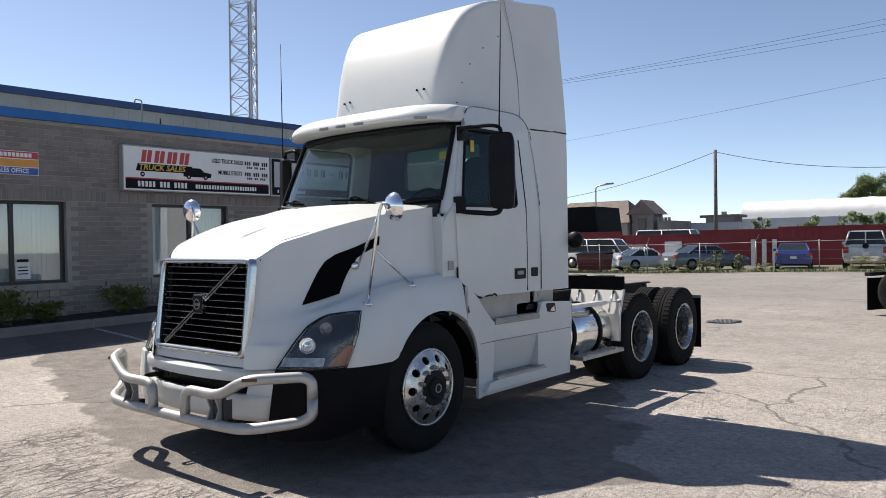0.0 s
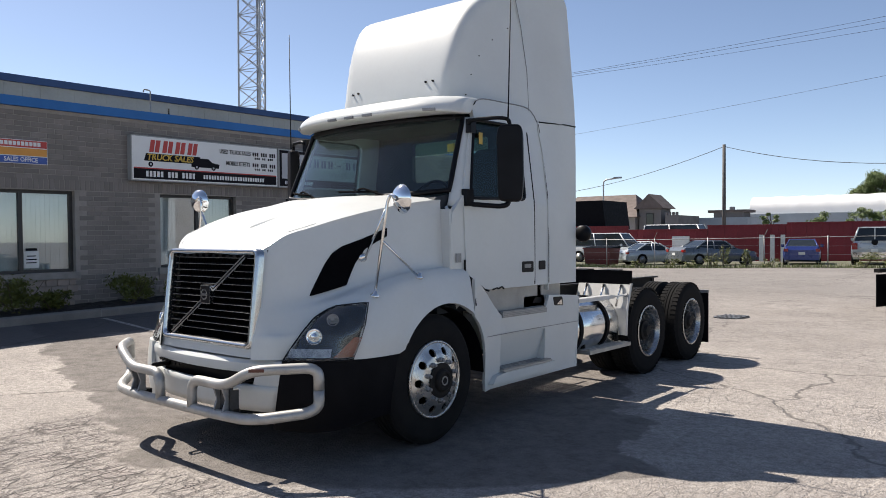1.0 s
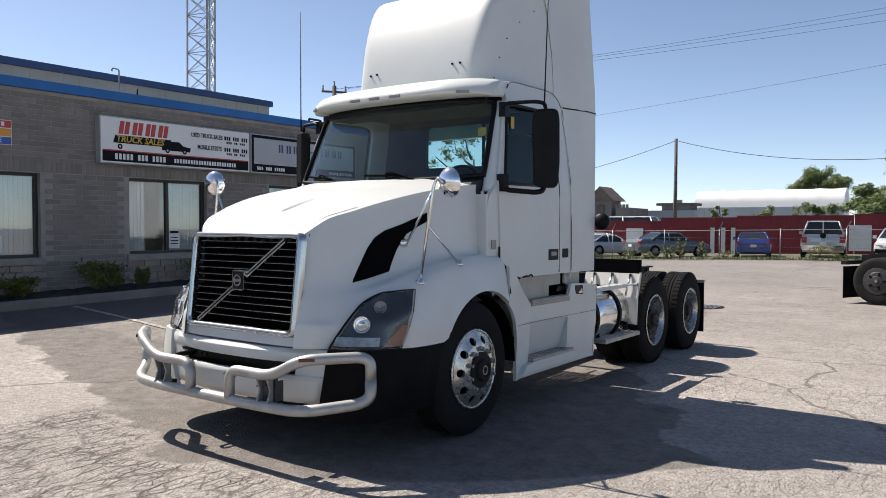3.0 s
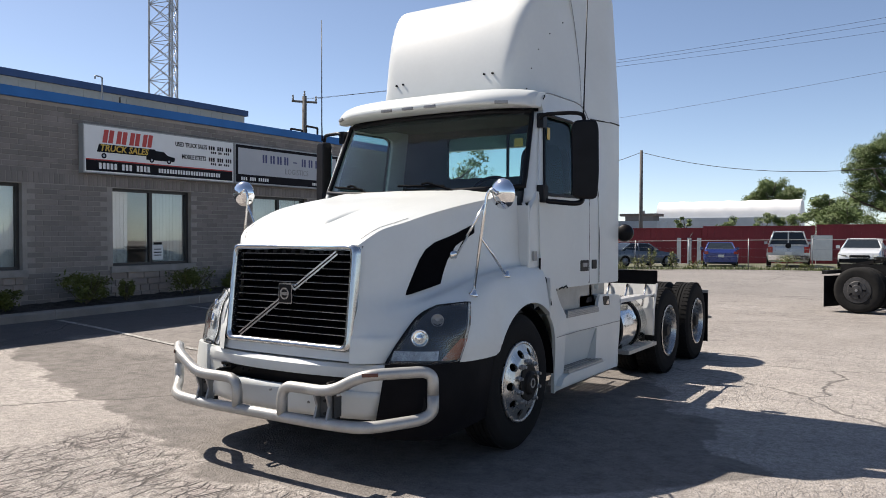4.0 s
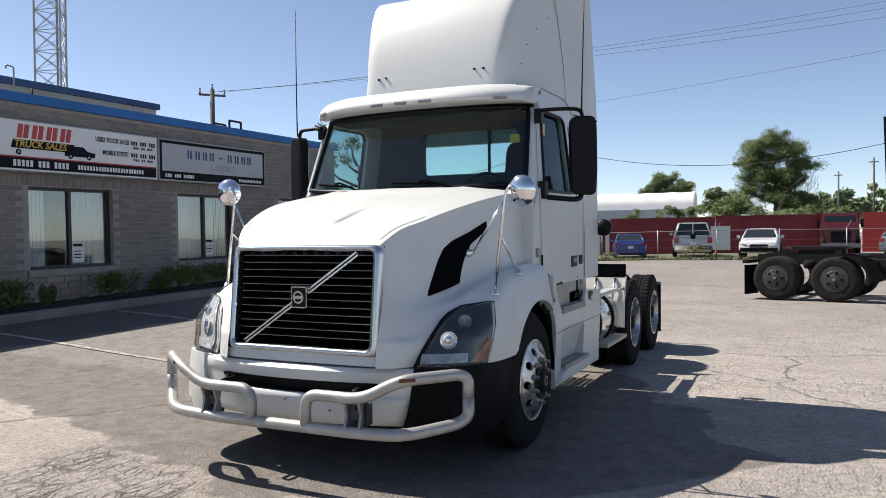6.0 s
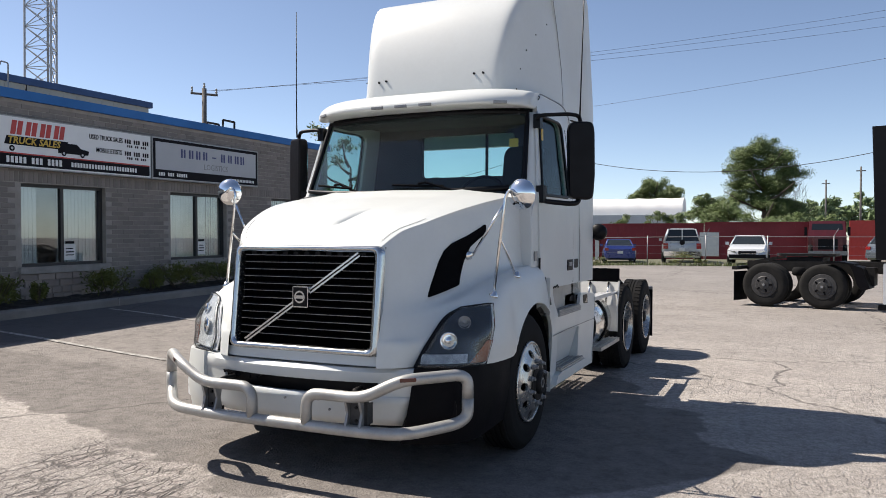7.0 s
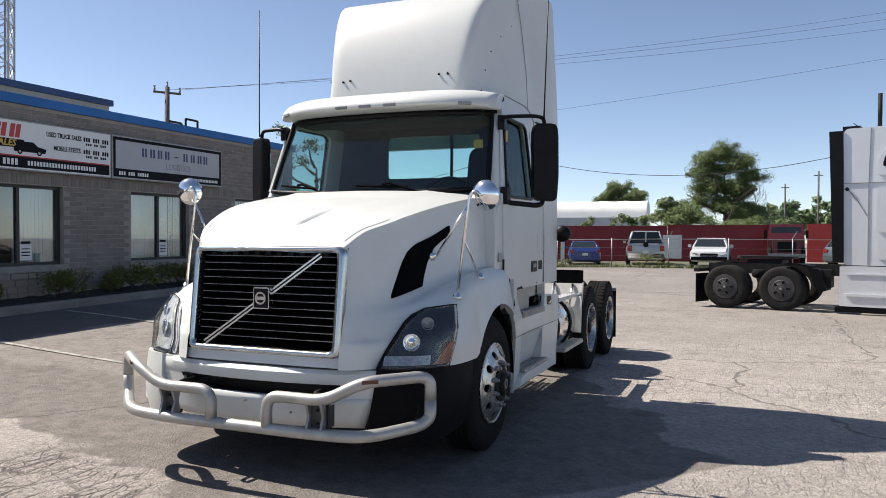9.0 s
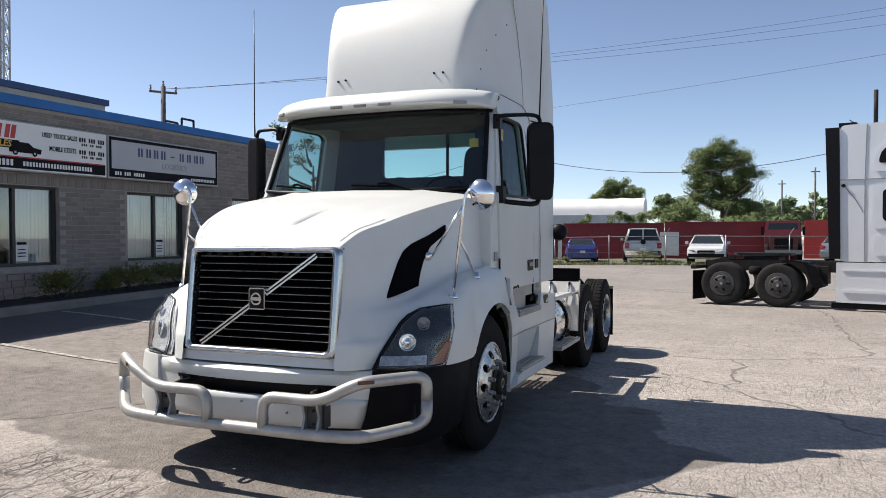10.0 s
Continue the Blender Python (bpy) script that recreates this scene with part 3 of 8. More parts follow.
def build_hood():
    ys = [0.03, 0.045, 0.06, 0.08, 0.10, 0.13] + [0.16 + 0.04 * i for i in range(18)] + [0.87 + 0.035 * i for i in range(1, 20)] + [HOOD_END]
    bm = bmesh.new()
    rows = []
    for y in ys:
        half = hood_half(y)
        end = 0.20 * ease(1.0, HOOD_END, y)
        full = [(-x, z) for x, z in half[:0:-1]] + half
        rows.append([bm.verts.new((nose_x(x, y, z), y + nose_shift(y, z) - end * max(0, 1 - (x / 0.98) ** 2), z)) for x, z in full])
    for a, b in zip(rows, rows[1:]):
        for k in range(len(a) - 1):
            bm.faces.new((a[k], a[k + 1], b[k + 1], b[k]))
    # the inward lip of the wheel arch
    for k, s in ((0, -1), (-1, 1)):
        lip = [bm.verts.new(r[k].co + Vector((-0.05 * s, 0.0, -0.004))) for r in rows]
        for i in range(len(rows) - 1):
            bm.faces.new((rows[i][k], rows[i + 1][k], lip[i + 1], lip[i]))
    # rolled rear edge of the hood
    last = [bm.verts.new(v.co + Vector((-0.05 * v.co.x, 0.02, -0.04))) for v in rows[-1]]
    for k in range(len(last) - 1):
        bm.faces.new((rows[-1][k], rows[-1][k + 1], last[k + 1], last[k]))
    # raised scoop lines on the crown
    for v in bm.verts:
        x, y = v.co.x, v.co.y
        v.co.z += 0.012 * math.exp(-((abs(x) - 0.30 - 0.22 * y) / 0.05) ** 2) * ease(0.3, 0.6, y) * (1 if v.co.z > 1.5 else 0)
    hood = soften(part("hood", bm, WHITE, truck, smooth=True), 50)
    # the raised tongue near the nose, sharp in front and fading rearwards
    def skin_z(x, y):
        pts = along(hood_profile(y)[0], 22)
        return float(np.interp(abs(x), [p[0] for p in pts], [p[1] for p in pts]))

    def bulge(u, v):
        w = 2 * u - 1
        y = 0.285 + 0.035 * w * w + 0.42 * v
        x = w * (0.135 + 0.13 * v)
        lift = 0.020 * ease(0, 0.10, v) * (1 - ease(0.35, 1.0, v)) * (1 - abs(w) ** 9)
        return (x, y + nose_shift(y, 1.7), skin_z(x, y) - 0.003 + lift)
    part("hood_bulge", grid(bulge, 20, 20), WHITE, hood, smooth=True)
    for s in (1, -1):
        line = [(y, hermite(HOOD_KEYS, HOOD_ROWS, y)) for y in (0.15, 0.22, 0.30, 0.40, 0.50)]
        part("hood_seam", tube([(nose_x(s * (r[1] - 0.012), y, r[2]), y + nose_shift(y, r[2]), r[2] + 0.005) for y, r in line], 0.0015, 5), GREYMETAL, hood, "fine pressed line along the edge", smooth=True)
    for s in (1, -1):
        fys = [HOOD_END - 0.002 + 0.0385 * i for i in range(6)]
        bm = bmesh.new()
        rows = []
        for y in fys:
            rows.append([bm.verts.new((s * x, y, z)) for x, z in hood_half(y)[24:]])
        for a, b in zip(rows, rows[1:]):
            for k in range(len(a) - 1):
                bm.faces.new((a[k], a[k + 1], b[k + 1], b[k]))
        # the inward lip of the wheel arch
        lip = [bm.verts.new(r[-1].co + Vector((-0.05 * s, 0.0, -0.004))) for r in rows]
        for k in range(len(rows) - 1):
            bm.faces.new((rows[k][-1], rows[k + 1][-1], lip[k + 1], lip[k]))
        soften(part("fender", bm, WHITE, truck, "rear end of the moulded fender", smooth=True), 50)
        # dark liner over the wheel
        def liner(u, v):
            a = math.pi * (1.02 * u)
            return (s * (0.62 + 0.56 * v), 1.36 + 0.60 * math.cos(a), 0.46 + 0.60 * math.sin(a))
        part("fender_liner", grid(liner, 20, 2), DULLBLACK, truck, "black plastic wheel-arch liner", smooth=True)
        # black vent let into the flank of the hood
        outline = [(0.363, 1.187), (0.50, 1.42), (0.56, 1.495), (0.64, 1.545), (0.80, 1.600), (1.00, 1.680), (0.99, 1.615), (0.90, 1.575), (0.80, 1.52), (0.715, 1.42), (0.617, 1.258)]
        def skin(y, z):
            return Vector((nose_x(s * (hood_side(y, z) + 0.014), y, z), y, z))
        part("hood_vent", plate(dense(outline, 0.05), [], skin, (-0.03 * s, 0, 0)), GRILLEBLK, hood, "black hood vent")
    # lower lip of the hood under the grille
    lip_y = lambda x: float(np.interp(abs(x), (0, 0.45, 0.58, 0.66, 0.72, 0.81), (-0.022, -0.016, -0.006, 0.010, 0.030, 0.115)))
    lip = thicken(grid(lambda u, v: (nose_x((2 * u - 1) * 0.81, 0.0, 0.8), lip_y((2 * u - 1) * 0.81) + 0.012 * v, 0.764 + 0.062 * v), 36, 3), 0.02)
    soften(part("hood_lip", lip, WHITE, truck, smooth=True), 45)
    for s in (1, -1):
        part("cowl_side", box(min(s * 0.98, s * 1.128), max(s * 0.98, s * 1.128), 1.568, 1.60, 1.28, 1.84), WHITE, truck, bevel=0.01)
    # added unseen panels that keep sun from leaking through the nose
    for s in (1, -1):
        part("lamp_light_stop", box(min(s * 0.58, s * 0.90), max(s * 0.58, s * 0.90), 0.36, 0.38, 0.42, 1.10), DULLBLACK, truck)
        part("corner_light_stop", box(min(s * 0.90, s * 1.05), max(s * 0.90, s * 1.05), 0.44, 0.46, 0.42, 0.95), DULLBLACK, truck)
    part("radiator_shield", box(-0.60, 0.60, 0.22, 0.26, 0.50, 1.50), BLACK, truck)


def grille_y(z):
    return 0.015 + 0.105 * (z - 0.83)


GRILLE_X = 0.038


def build_grille():
    gx = GRILLE_X
    outer = round_poly([(gx - 0.580, 0.822), (gx + 0.600, 0.822), (gx + 0.592, 1.528), (gx - 0.582, 1.528)], 0.062, 8)
    inner = round_poly([(gx - 0.536, 0.866), (gx + 0.534, 0.866), (gx + 0.536, 1.488), (gx - 0.538, 1.488)], 0.038, 8)
    bm = bmesh.new()
    loops = []
    # a round-faced moulding swept round the opening
    for f, lift in ((0.0, 0.030), (0.0, -0.010), (0.10, -0.022), (0.35, -0.030), (0.65, -0.028), (0.90, -0.016), (1.0, 0.0), (1.0, 0.045)):
        loops.append([bm.verts.new((a[0] * (1 - f) + b[0] * f, grille_y(a[1]) + lift - 0.008, a[1] * (1 - f) + b[1] * f)) for a, b in zip(outer, inner)])
    for a, b in zip(loops, loops[1:]):
        for k in range(len(a)):
            m = (k + 1) % len(a)
            bm.faces.new((a[k], a[m], b[m], b[k]))
    bmesh.ops.recalc_face_normals(bm, faces=bm.faces)
    g = soften(part("grille", bm, FRAMECHROME, truck, "chrome-framed black slatted grille", smooth=True), 50)
    bm = bmesh.new()
    for k in range(29):
        x = gx - 0.53 + 1.06 * k / 28
        box(x - 0.003, x + 0.003, 0.125, 0.135, 0.87, 1.49, bm)
    for k in range(20):
        z = 0.88 + 0.6 * k / 19
        box(gx - 0.535, gx + 0.535, 0.127, 0.133, z - 0.003, z + 0.003, bm)
    part("grille_mesh", bm, GRILLEBLK, g)
    part("grille_back", box(gx - 0.57, gx + 0.57, 0.15, 0.16, 0.84, 1.52), GRILLEBLK, g)
    n = 12
    for k in range(n):
        z = 0.925 + 0.535 * k / (n - 1)
        y = grille_y(z)
        w = 0.533
        sl = part("slat", prism([(y - 0.002, z + 0.005), (y + 0.06, z + 0.010), (y + 0.06, z - 0.002), (y, z - 0.006)], "x", gx - w, gx + w), GRILLEBLK, g)
        part("slat_edge", box(gx - w + 0.03, gx + w - 0.008, y - 0.006, y - 0.001, z - 0.0015, z + 0.002), STEEL, sl, "thin chrome edge")
    for k in range(11):
        x = gx - 0.44 + 0.088 * k
        part("lug", box(x - 0.02, x + 0.02, grille_y(1.47) + 0.0, grille_y(1.47) + 0.05, 1.462, 1.484), BLACK, g)
    # the diagonal bar with its dark groove
    a, b = Vector((gx - 0.450, grille_y(0.89) - 0.022, 0.875)), Vector((gx + 0.420, grille_y(1.47) - 0.022, 1.474))
    d = (b - a).normalized()
    s = Vector((0, -1, 0)).cross(d).normalized()
    for off, w, mtl, nm, lift in ((0.011, 0.006, SATIN, "diagonal_bar", 0.0), (-0.011, 0.006, SATIN, "diagonal_bar", 0.0), (0.0, 0.006, BLACK, "bar_groove", 0.012)):
        turn = Matrix((d, Vector((0, 1, 0)), s)).transposed().to_4x4()
        bm = box(0, (b - a).length, lift, lift + 0.03, off - w, off + w)
        bmesh.ops.transform(bm, matrix=Matrix.Translation(a) @ turn, verts=bm.verts)
        part(nm, bm, mtl, g)
    y = grille_y(1.18)
    badge = part("badge", prism(round_poly([(gx - 0.062, 1.115), (gx + 0.062, 1.115), (gx + 0.062, 1.257), (gx - 0.062, 1.257)], 0.012), "y", y - 0.045, y - 0.005), SATIN, g, "square chrome badge with a round emblem", bevel=0.004)
    part("badge_field", box(gx - 0.054, gx + 0.054, y - 0.048, y - 0.044, 1.123, 1.249), BLACK, badge)
    part("badge_ring", lathe([(0.030, y - 0.054), (0.042, y - 0.054), (0.042, y - 0.046), (0.030, y - 0.046), (0.030, y - 0.054)], "y", 28, (gx, 0, 1.186)), SATIN, badge, smooth=False)
    part("badge_bar", box(gx - 0.036, gx + 0.036, y - 0.056, y - 0.047, 1.175, 1.197), SATIN, badge)


def build_headlights():
    # front edge and rear edge of the lens: height, then distance back and out
    fz, fy = (0.765, 0.86, 0.95, 1.05, 1.10, 1.125, 1.145), (0.090, 0.155, 0.205, 0.285, 0.375, 0.430, 0.560)
    rz, ry = (0.765, 0.88, 1.0, 1.145), (0.420, 0.470, 0.520, 0.585)
    fx, rx = (0.848, 0.872, 0.912, 0.950, 0.975, 1.010, 1.150), (1.195, 1.210, 1.215, 1.180)

    def edges(z):
        return [float(np.interp(z, k, v)) for k, v in ((fz, fy), (rz, ry), (fz, fx), (rz, rx))]

    outline = list(zip(fy[:-1], fz[:-1])) + [(0.560, 1.145)] + list(zip(ry, rz))[::-1]
    for s in (1, -1):
        def skin(off, swell=0.0):
            def at(y, z):
                y0, y1, x0, x1 = edges(z)
                v = (y - y0) / (y1 - y0)
                # the lens swells between its edges, less towards the top
                dome = math.sin(math.pi * min(1.0, max(0.0, v))) ** 0.8 * (1 - 0.75 * ease(0.93, 1.145, z))
                d = off + swell * 0.075 * dome
                return Vector((nose_x(s * (x0 + (x1 - x0) * v + d), y, z), y - 0.55 * d, z))
            return at
        shape = dense(outline, 0.04)

        def sheet(off, inset, depth, swell):
            """The lamp's own outline as an even sheet, pulled in by inset at the rim."""
            def at(u, v):
                z = 0.765 + inset + (0.380 - 2 * inset) * u
                y0, y1 = edges(z)[0] + inset, edges(z)[1] - inset
                return skin(off, swell)(y0 + (max(y1, y0 + 0.004) - y0) * v, z)
            return thicken(grid(at, 18, 14), depth)

        def band(off, za, zb, y0, y1):
            """A patch inside the lamp; y0 and y1 are edges as functions of the height."""
            return thicken(grid(lambda u, v: skin(off, 0.75)(y0(za + (zb - za) * u) * (1 - v) + y1(za + (zb - za) * u) * v, za + (zb - za) * u), 6, 10), 0.003)
        # same lamp twice: insides darkened on the shaded left, brightened on the sunlit right
        hl = part("headlight", sheet(-0.010, 0.0, 0.010, 0.70), BLACK if s > 0 else SILVERREFL, truck, "clear-lensed headlight, reflector toned for its sunlit or shaded side", smooth=False)
        part("reflector", sheet(0.006, 0.010, 0.003, 0.75), SHADEREFL if s > 0 else SILVERREFL, hl, "reflector darkened for the shaded side" if s > 0 else "silvery reflector brightened for the sunlit side", smooth=True)
        for (y, z, r, shade) in ((0.255, 0.925, 0.056, CHROME), (0.365, 1.035, 0.042, STEEL)):
            c = skin(0.016, 0.75)(y, z)
            n = Vector((s * 0.62, -0.78, 0.05)).normalized()
            rot = n.to_track_quat("X", "Z").to_matrix().to_4x4()
            bm = lathe([(r, -0.008), (r, 0.012), (r * 0.88, 0.014), (r * 0.80, -0.002), (r * 0.62, 0.010), (r * 0.50, 0.004), (r * 0.3, 0.016), (0.0, 0.020)], "x", 24)
            bmesh.ops.transform(bm, matrix=Matrix.Translation(c) @ rot, verts=bm.verts)
            part("projector", bm, shade if s > 0 else CHROME, hl, "round projector lamp", smooth=True)
        part("running_lamp", band(0.016, 0.785, 0.842, lambda z: 0.112 + 0.5 * (z - 0.785), lambda z: 0.305 + 0.3 * (z - 0.785)), SILVERREFL, hl, "silvery running-lamp trough")
        part("turn_lamp", band(0.016, 0.782, 0.915, lambda z: 0.318 + 0.95 * (z - 0.782), lambda z: 0.425 + 0.48 * (z - 0.782)), AMBER, hl, "amber turn lamp")
        lens = part("lens", sheet(0.020, 0.002, 0.003, 1.1), LENS, hl, smooth=True)
        lens.visible_shadow = False
        rim = [skin(0.014, 1.0)(*p) for p in shape]
        part("lens_seal", tube(rim, 0.0045, 6, closed=True), BLACK, hl, "black seal")


def bumper_y(x):
    return -0.050 + 0.140 * (abs(x) / 0.85) ** 2.2


def build_bumper():
    prof = [(0.008, 0.655), (0.0, 0.672), (0.0, 0.722), (0.022, 0.747), (0.10, 0.756)]
    def upper(u, v):
        x = (2 * u - 1) * 0.86
        d, z = prof[round(v * 4)]
        return (x, bumper_y(x) + d, z)
    b = part("bumper", thicken(grid(upper, 30, 4), 0.012), WHITE, truck, "white bumper with a dark centre slot", smooth=True)
    soften(b, 40)
    part("lower_panel", thicken(grid(lambda u, v: (-0.86 + u * (1.70 - 0.09 * (1 - v)), bumper_y(-0.86 + u * 1.70) + 0.03 - 0.03 * v, 0.375 + 0.19 * v), 24, 4), 0.03), WHITE, b, smooth=True)
    part("slot_panel", box(-0.62, 0.62, 0.06, 0.08, 0.50, 0.68), BLACK, b, "black slot with torn edge")
    part("crossmember", box(-0.60, 0.60, 0.10, 0.22, 0.52, 0.64), FRAMEBLK, b)
    for s in (-1, 1):
        soften(part("slot_end", thicken(grid(lambda u, v: (s * (0.585 + 0.045 * v + (0.253 - 0.020 * v) * u), bumper_y(0.60 + 0.25 * u) + 0.012, 0.545 + 0.125 * v), 8, 2), 0.02), WHITE, b, smooth=True), 40)
    for x in (-0.60, 0.60):
        part("tow_hook", tube(rounded([(x * 0.93, 0.1, 0.60), (x * 0.93, -0.08, 0.60), (x * 0.86, -0.10, 0.62), (x * 0.84, 0.02, 0.62)], 0.02), 0.014, 8), FRAMEBLK, b, smooth=True)
    rnd = random.Random(4)
    for k in range(9):
        x = -0.60 + 0.035 * k + rnd.uniform(-0.01, 0.01)
        part("torn_tab", prism([(x, 0.655), (x + 0.05, 0.655), (x + 0.035, 0.655 - rnd.uniform(0.01, 0.05)), (x + 0.008, 0.655 - rnd.uniform(0.01, 0.04))], "y", 0.0, 0.015), BLACK, b)
    for x, z in ((-0.04, 0.52), (0.22, 0.53), (0.30, 0.47)):
        part("bolt", lathe([(0.008, 0.0), (0.008, -0.012), (0.0, -0.014)], "y", 10, (x, bumper_y(x) + 0.002, z)), STEEL, b)
    plan = smooth_path([(0.85, 0.080, 0), (0.97, 0.125, 0), (1.085, 0.20, 0), (1.175, 0.35, 0), (1.215, 0.58, 0), (1.22, 0.93, 0)], 6)
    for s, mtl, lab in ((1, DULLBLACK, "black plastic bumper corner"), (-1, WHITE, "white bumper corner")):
        def corner(u, v):
            p = plan[min(int(u * (len(plan) - 1) + 0.5), len(plan) - 1)]
            z0 = 0.27 + 0.05 * ease(0.5, 1.0, u)
            top = 0.758 - 0.01 * ease(0.35, 1.0, u)
            q = 0.02 * math.sin(math.pi * v)
            x = p.x + q - 0.03 * (1 - v) - (0.07 * (1 - v) if u < 0.02 else 0)
            return (s * x, p.y - q, z0 + (top - z0) * v)
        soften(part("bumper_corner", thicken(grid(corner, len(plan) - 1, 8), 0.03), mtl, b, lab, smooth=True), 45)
        # added tray that blocks sun leaking in below the lamp
        part("under_lamp_stop", prism([(s * x, y) for x, y in ((0.70, 0.13), (0.95, 0.145), (1.06, 0.215), (1.125, 0.33), (1.15, 0.46), (0.70, 0.46))], "z", 0.744, 0.752), DULLBLACK, b)
        # fog-lamp recess
        bmf = prism(round_poly([(0.0, 0.40), (0.18, 0.40), (0.18, 0.56), (0.0, 0.60)], 0.03), "y", -0.012, 0.02)
        bmesh.ops.transform(bmf, matrix=Matrix.Translation((0.93 * s if s > 0 else -1.10, 0.120 if s > 0 else 0.20, 0)) @ Matrix.Rotation(radians(24 * s), 4, "Z"), verts=bmf.verts)
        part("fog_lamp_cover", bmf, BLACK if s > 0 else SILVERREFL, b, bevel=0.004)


def build_bull_bar():
    # bolted on a little towards the left side
    mid, wide = 0.055, 1.155
    bar = part("bull_bar", tube(rounded([(mid - wide, 0.02, 0.60), (mid - wide, 0.02, 0.455), (-0.86, -0.21, 0.415), (-0.5, -0.25, 0.41), (0.6, -0.25, 0.41), (0.93, -0.23, 0.415), (mid + wide, 0.10, 0.455), (mid + wide, 0.10, 0.60)], 0.14, 7), 0.037, 14),
               ALU, truck, "dull aluminium tubular bull bar", smooth=True)
    for s in (1, -1):
        ex, ey = (mid + wide, 0.10) if s > 0 else (mid - wide, 0.02)
        pts = [(mid + 0.21 * s, -0.25, 0.42), (mid + 0.21 * s, -0.25, 0.615), (mid + 0.62 * s, -0.25, 0.615), (mid + 0.86 * s, -0.22, 0.738), (ex, ey, 0.748), (ex, ey, 0.60)]
        part("upper_tube", tube(rounded(pts, 0.10, 7), 0.036, 14), ALU, bar, smooth=True)
        for x in (0.505, 0.605):
            pl = [(-0.275, 0.43), (-0.20, 0.44), (-0.215, 0.515), (-0.20, 0.59), (-0.275, 0.60), (-0.245, 0.515)]
            part("gusset", prism(pl, "x", mid + s * x - 0.008, mid + s * x + 0.008), STEEL, bar, bevel=0.002)
        x0, x1 = sorted((mid + 0.51 * s, mid + 0.63 * s))
        part("bracket", box(x0, x1, -0.225, -0.20, 0.43, 0.60), HUBGREY, bar, bevel=0.003)
        part("bracket_flange", box(mid + s * 0.63 - 0.006, mid + s * 0.63 + 0.006, -0.225, -0.16, 0.45, 0.58), HUBGREY, bar, bevel=0.003)
        part("mount_arm", box(x0 + 0.03, x1 - 0.03, -0.21, -0.13, 0.40, 0.44), FRAMEBLK, bar)
        for z in (0.47, 0.55):
            part("bolt", lathe([(0.010, -0.236), (0.010, -0.226)], "y", 6, (mid + 0.56 * s, 0, z)), FRAMEBLK, bar)
        am = box(-0.05, 0.05, -0.006, 0.004, -0.011, 0.011)
        bmesh.ops.transform(am, matrix=Matrix.Translation((mid + 0.905 * s, -0.215, 0.742)) @ Matrix.Rotation(radians(42 * s), 4, "Z"), verts=am.verts)
        part("marker_lamp", am, DARKAMBER, bar, "small amber marker lamp", bevel=0.003)


def cab_x(z):
    """Half width of the cab: upright below the windows, leaning in above."""
    return 1.135 - 0.095 * max(0, min(1, (z - 1.90) / 0.75)) - 0.045 * max(0, (z - 2.70) / 0.15) ** 2


WINDOW = [(1.83, 1.94), (2.66, 1.955), (2.675, 2.60), (2.60, 2.635), (2.03, 2.625), (1.985, 2.59)]


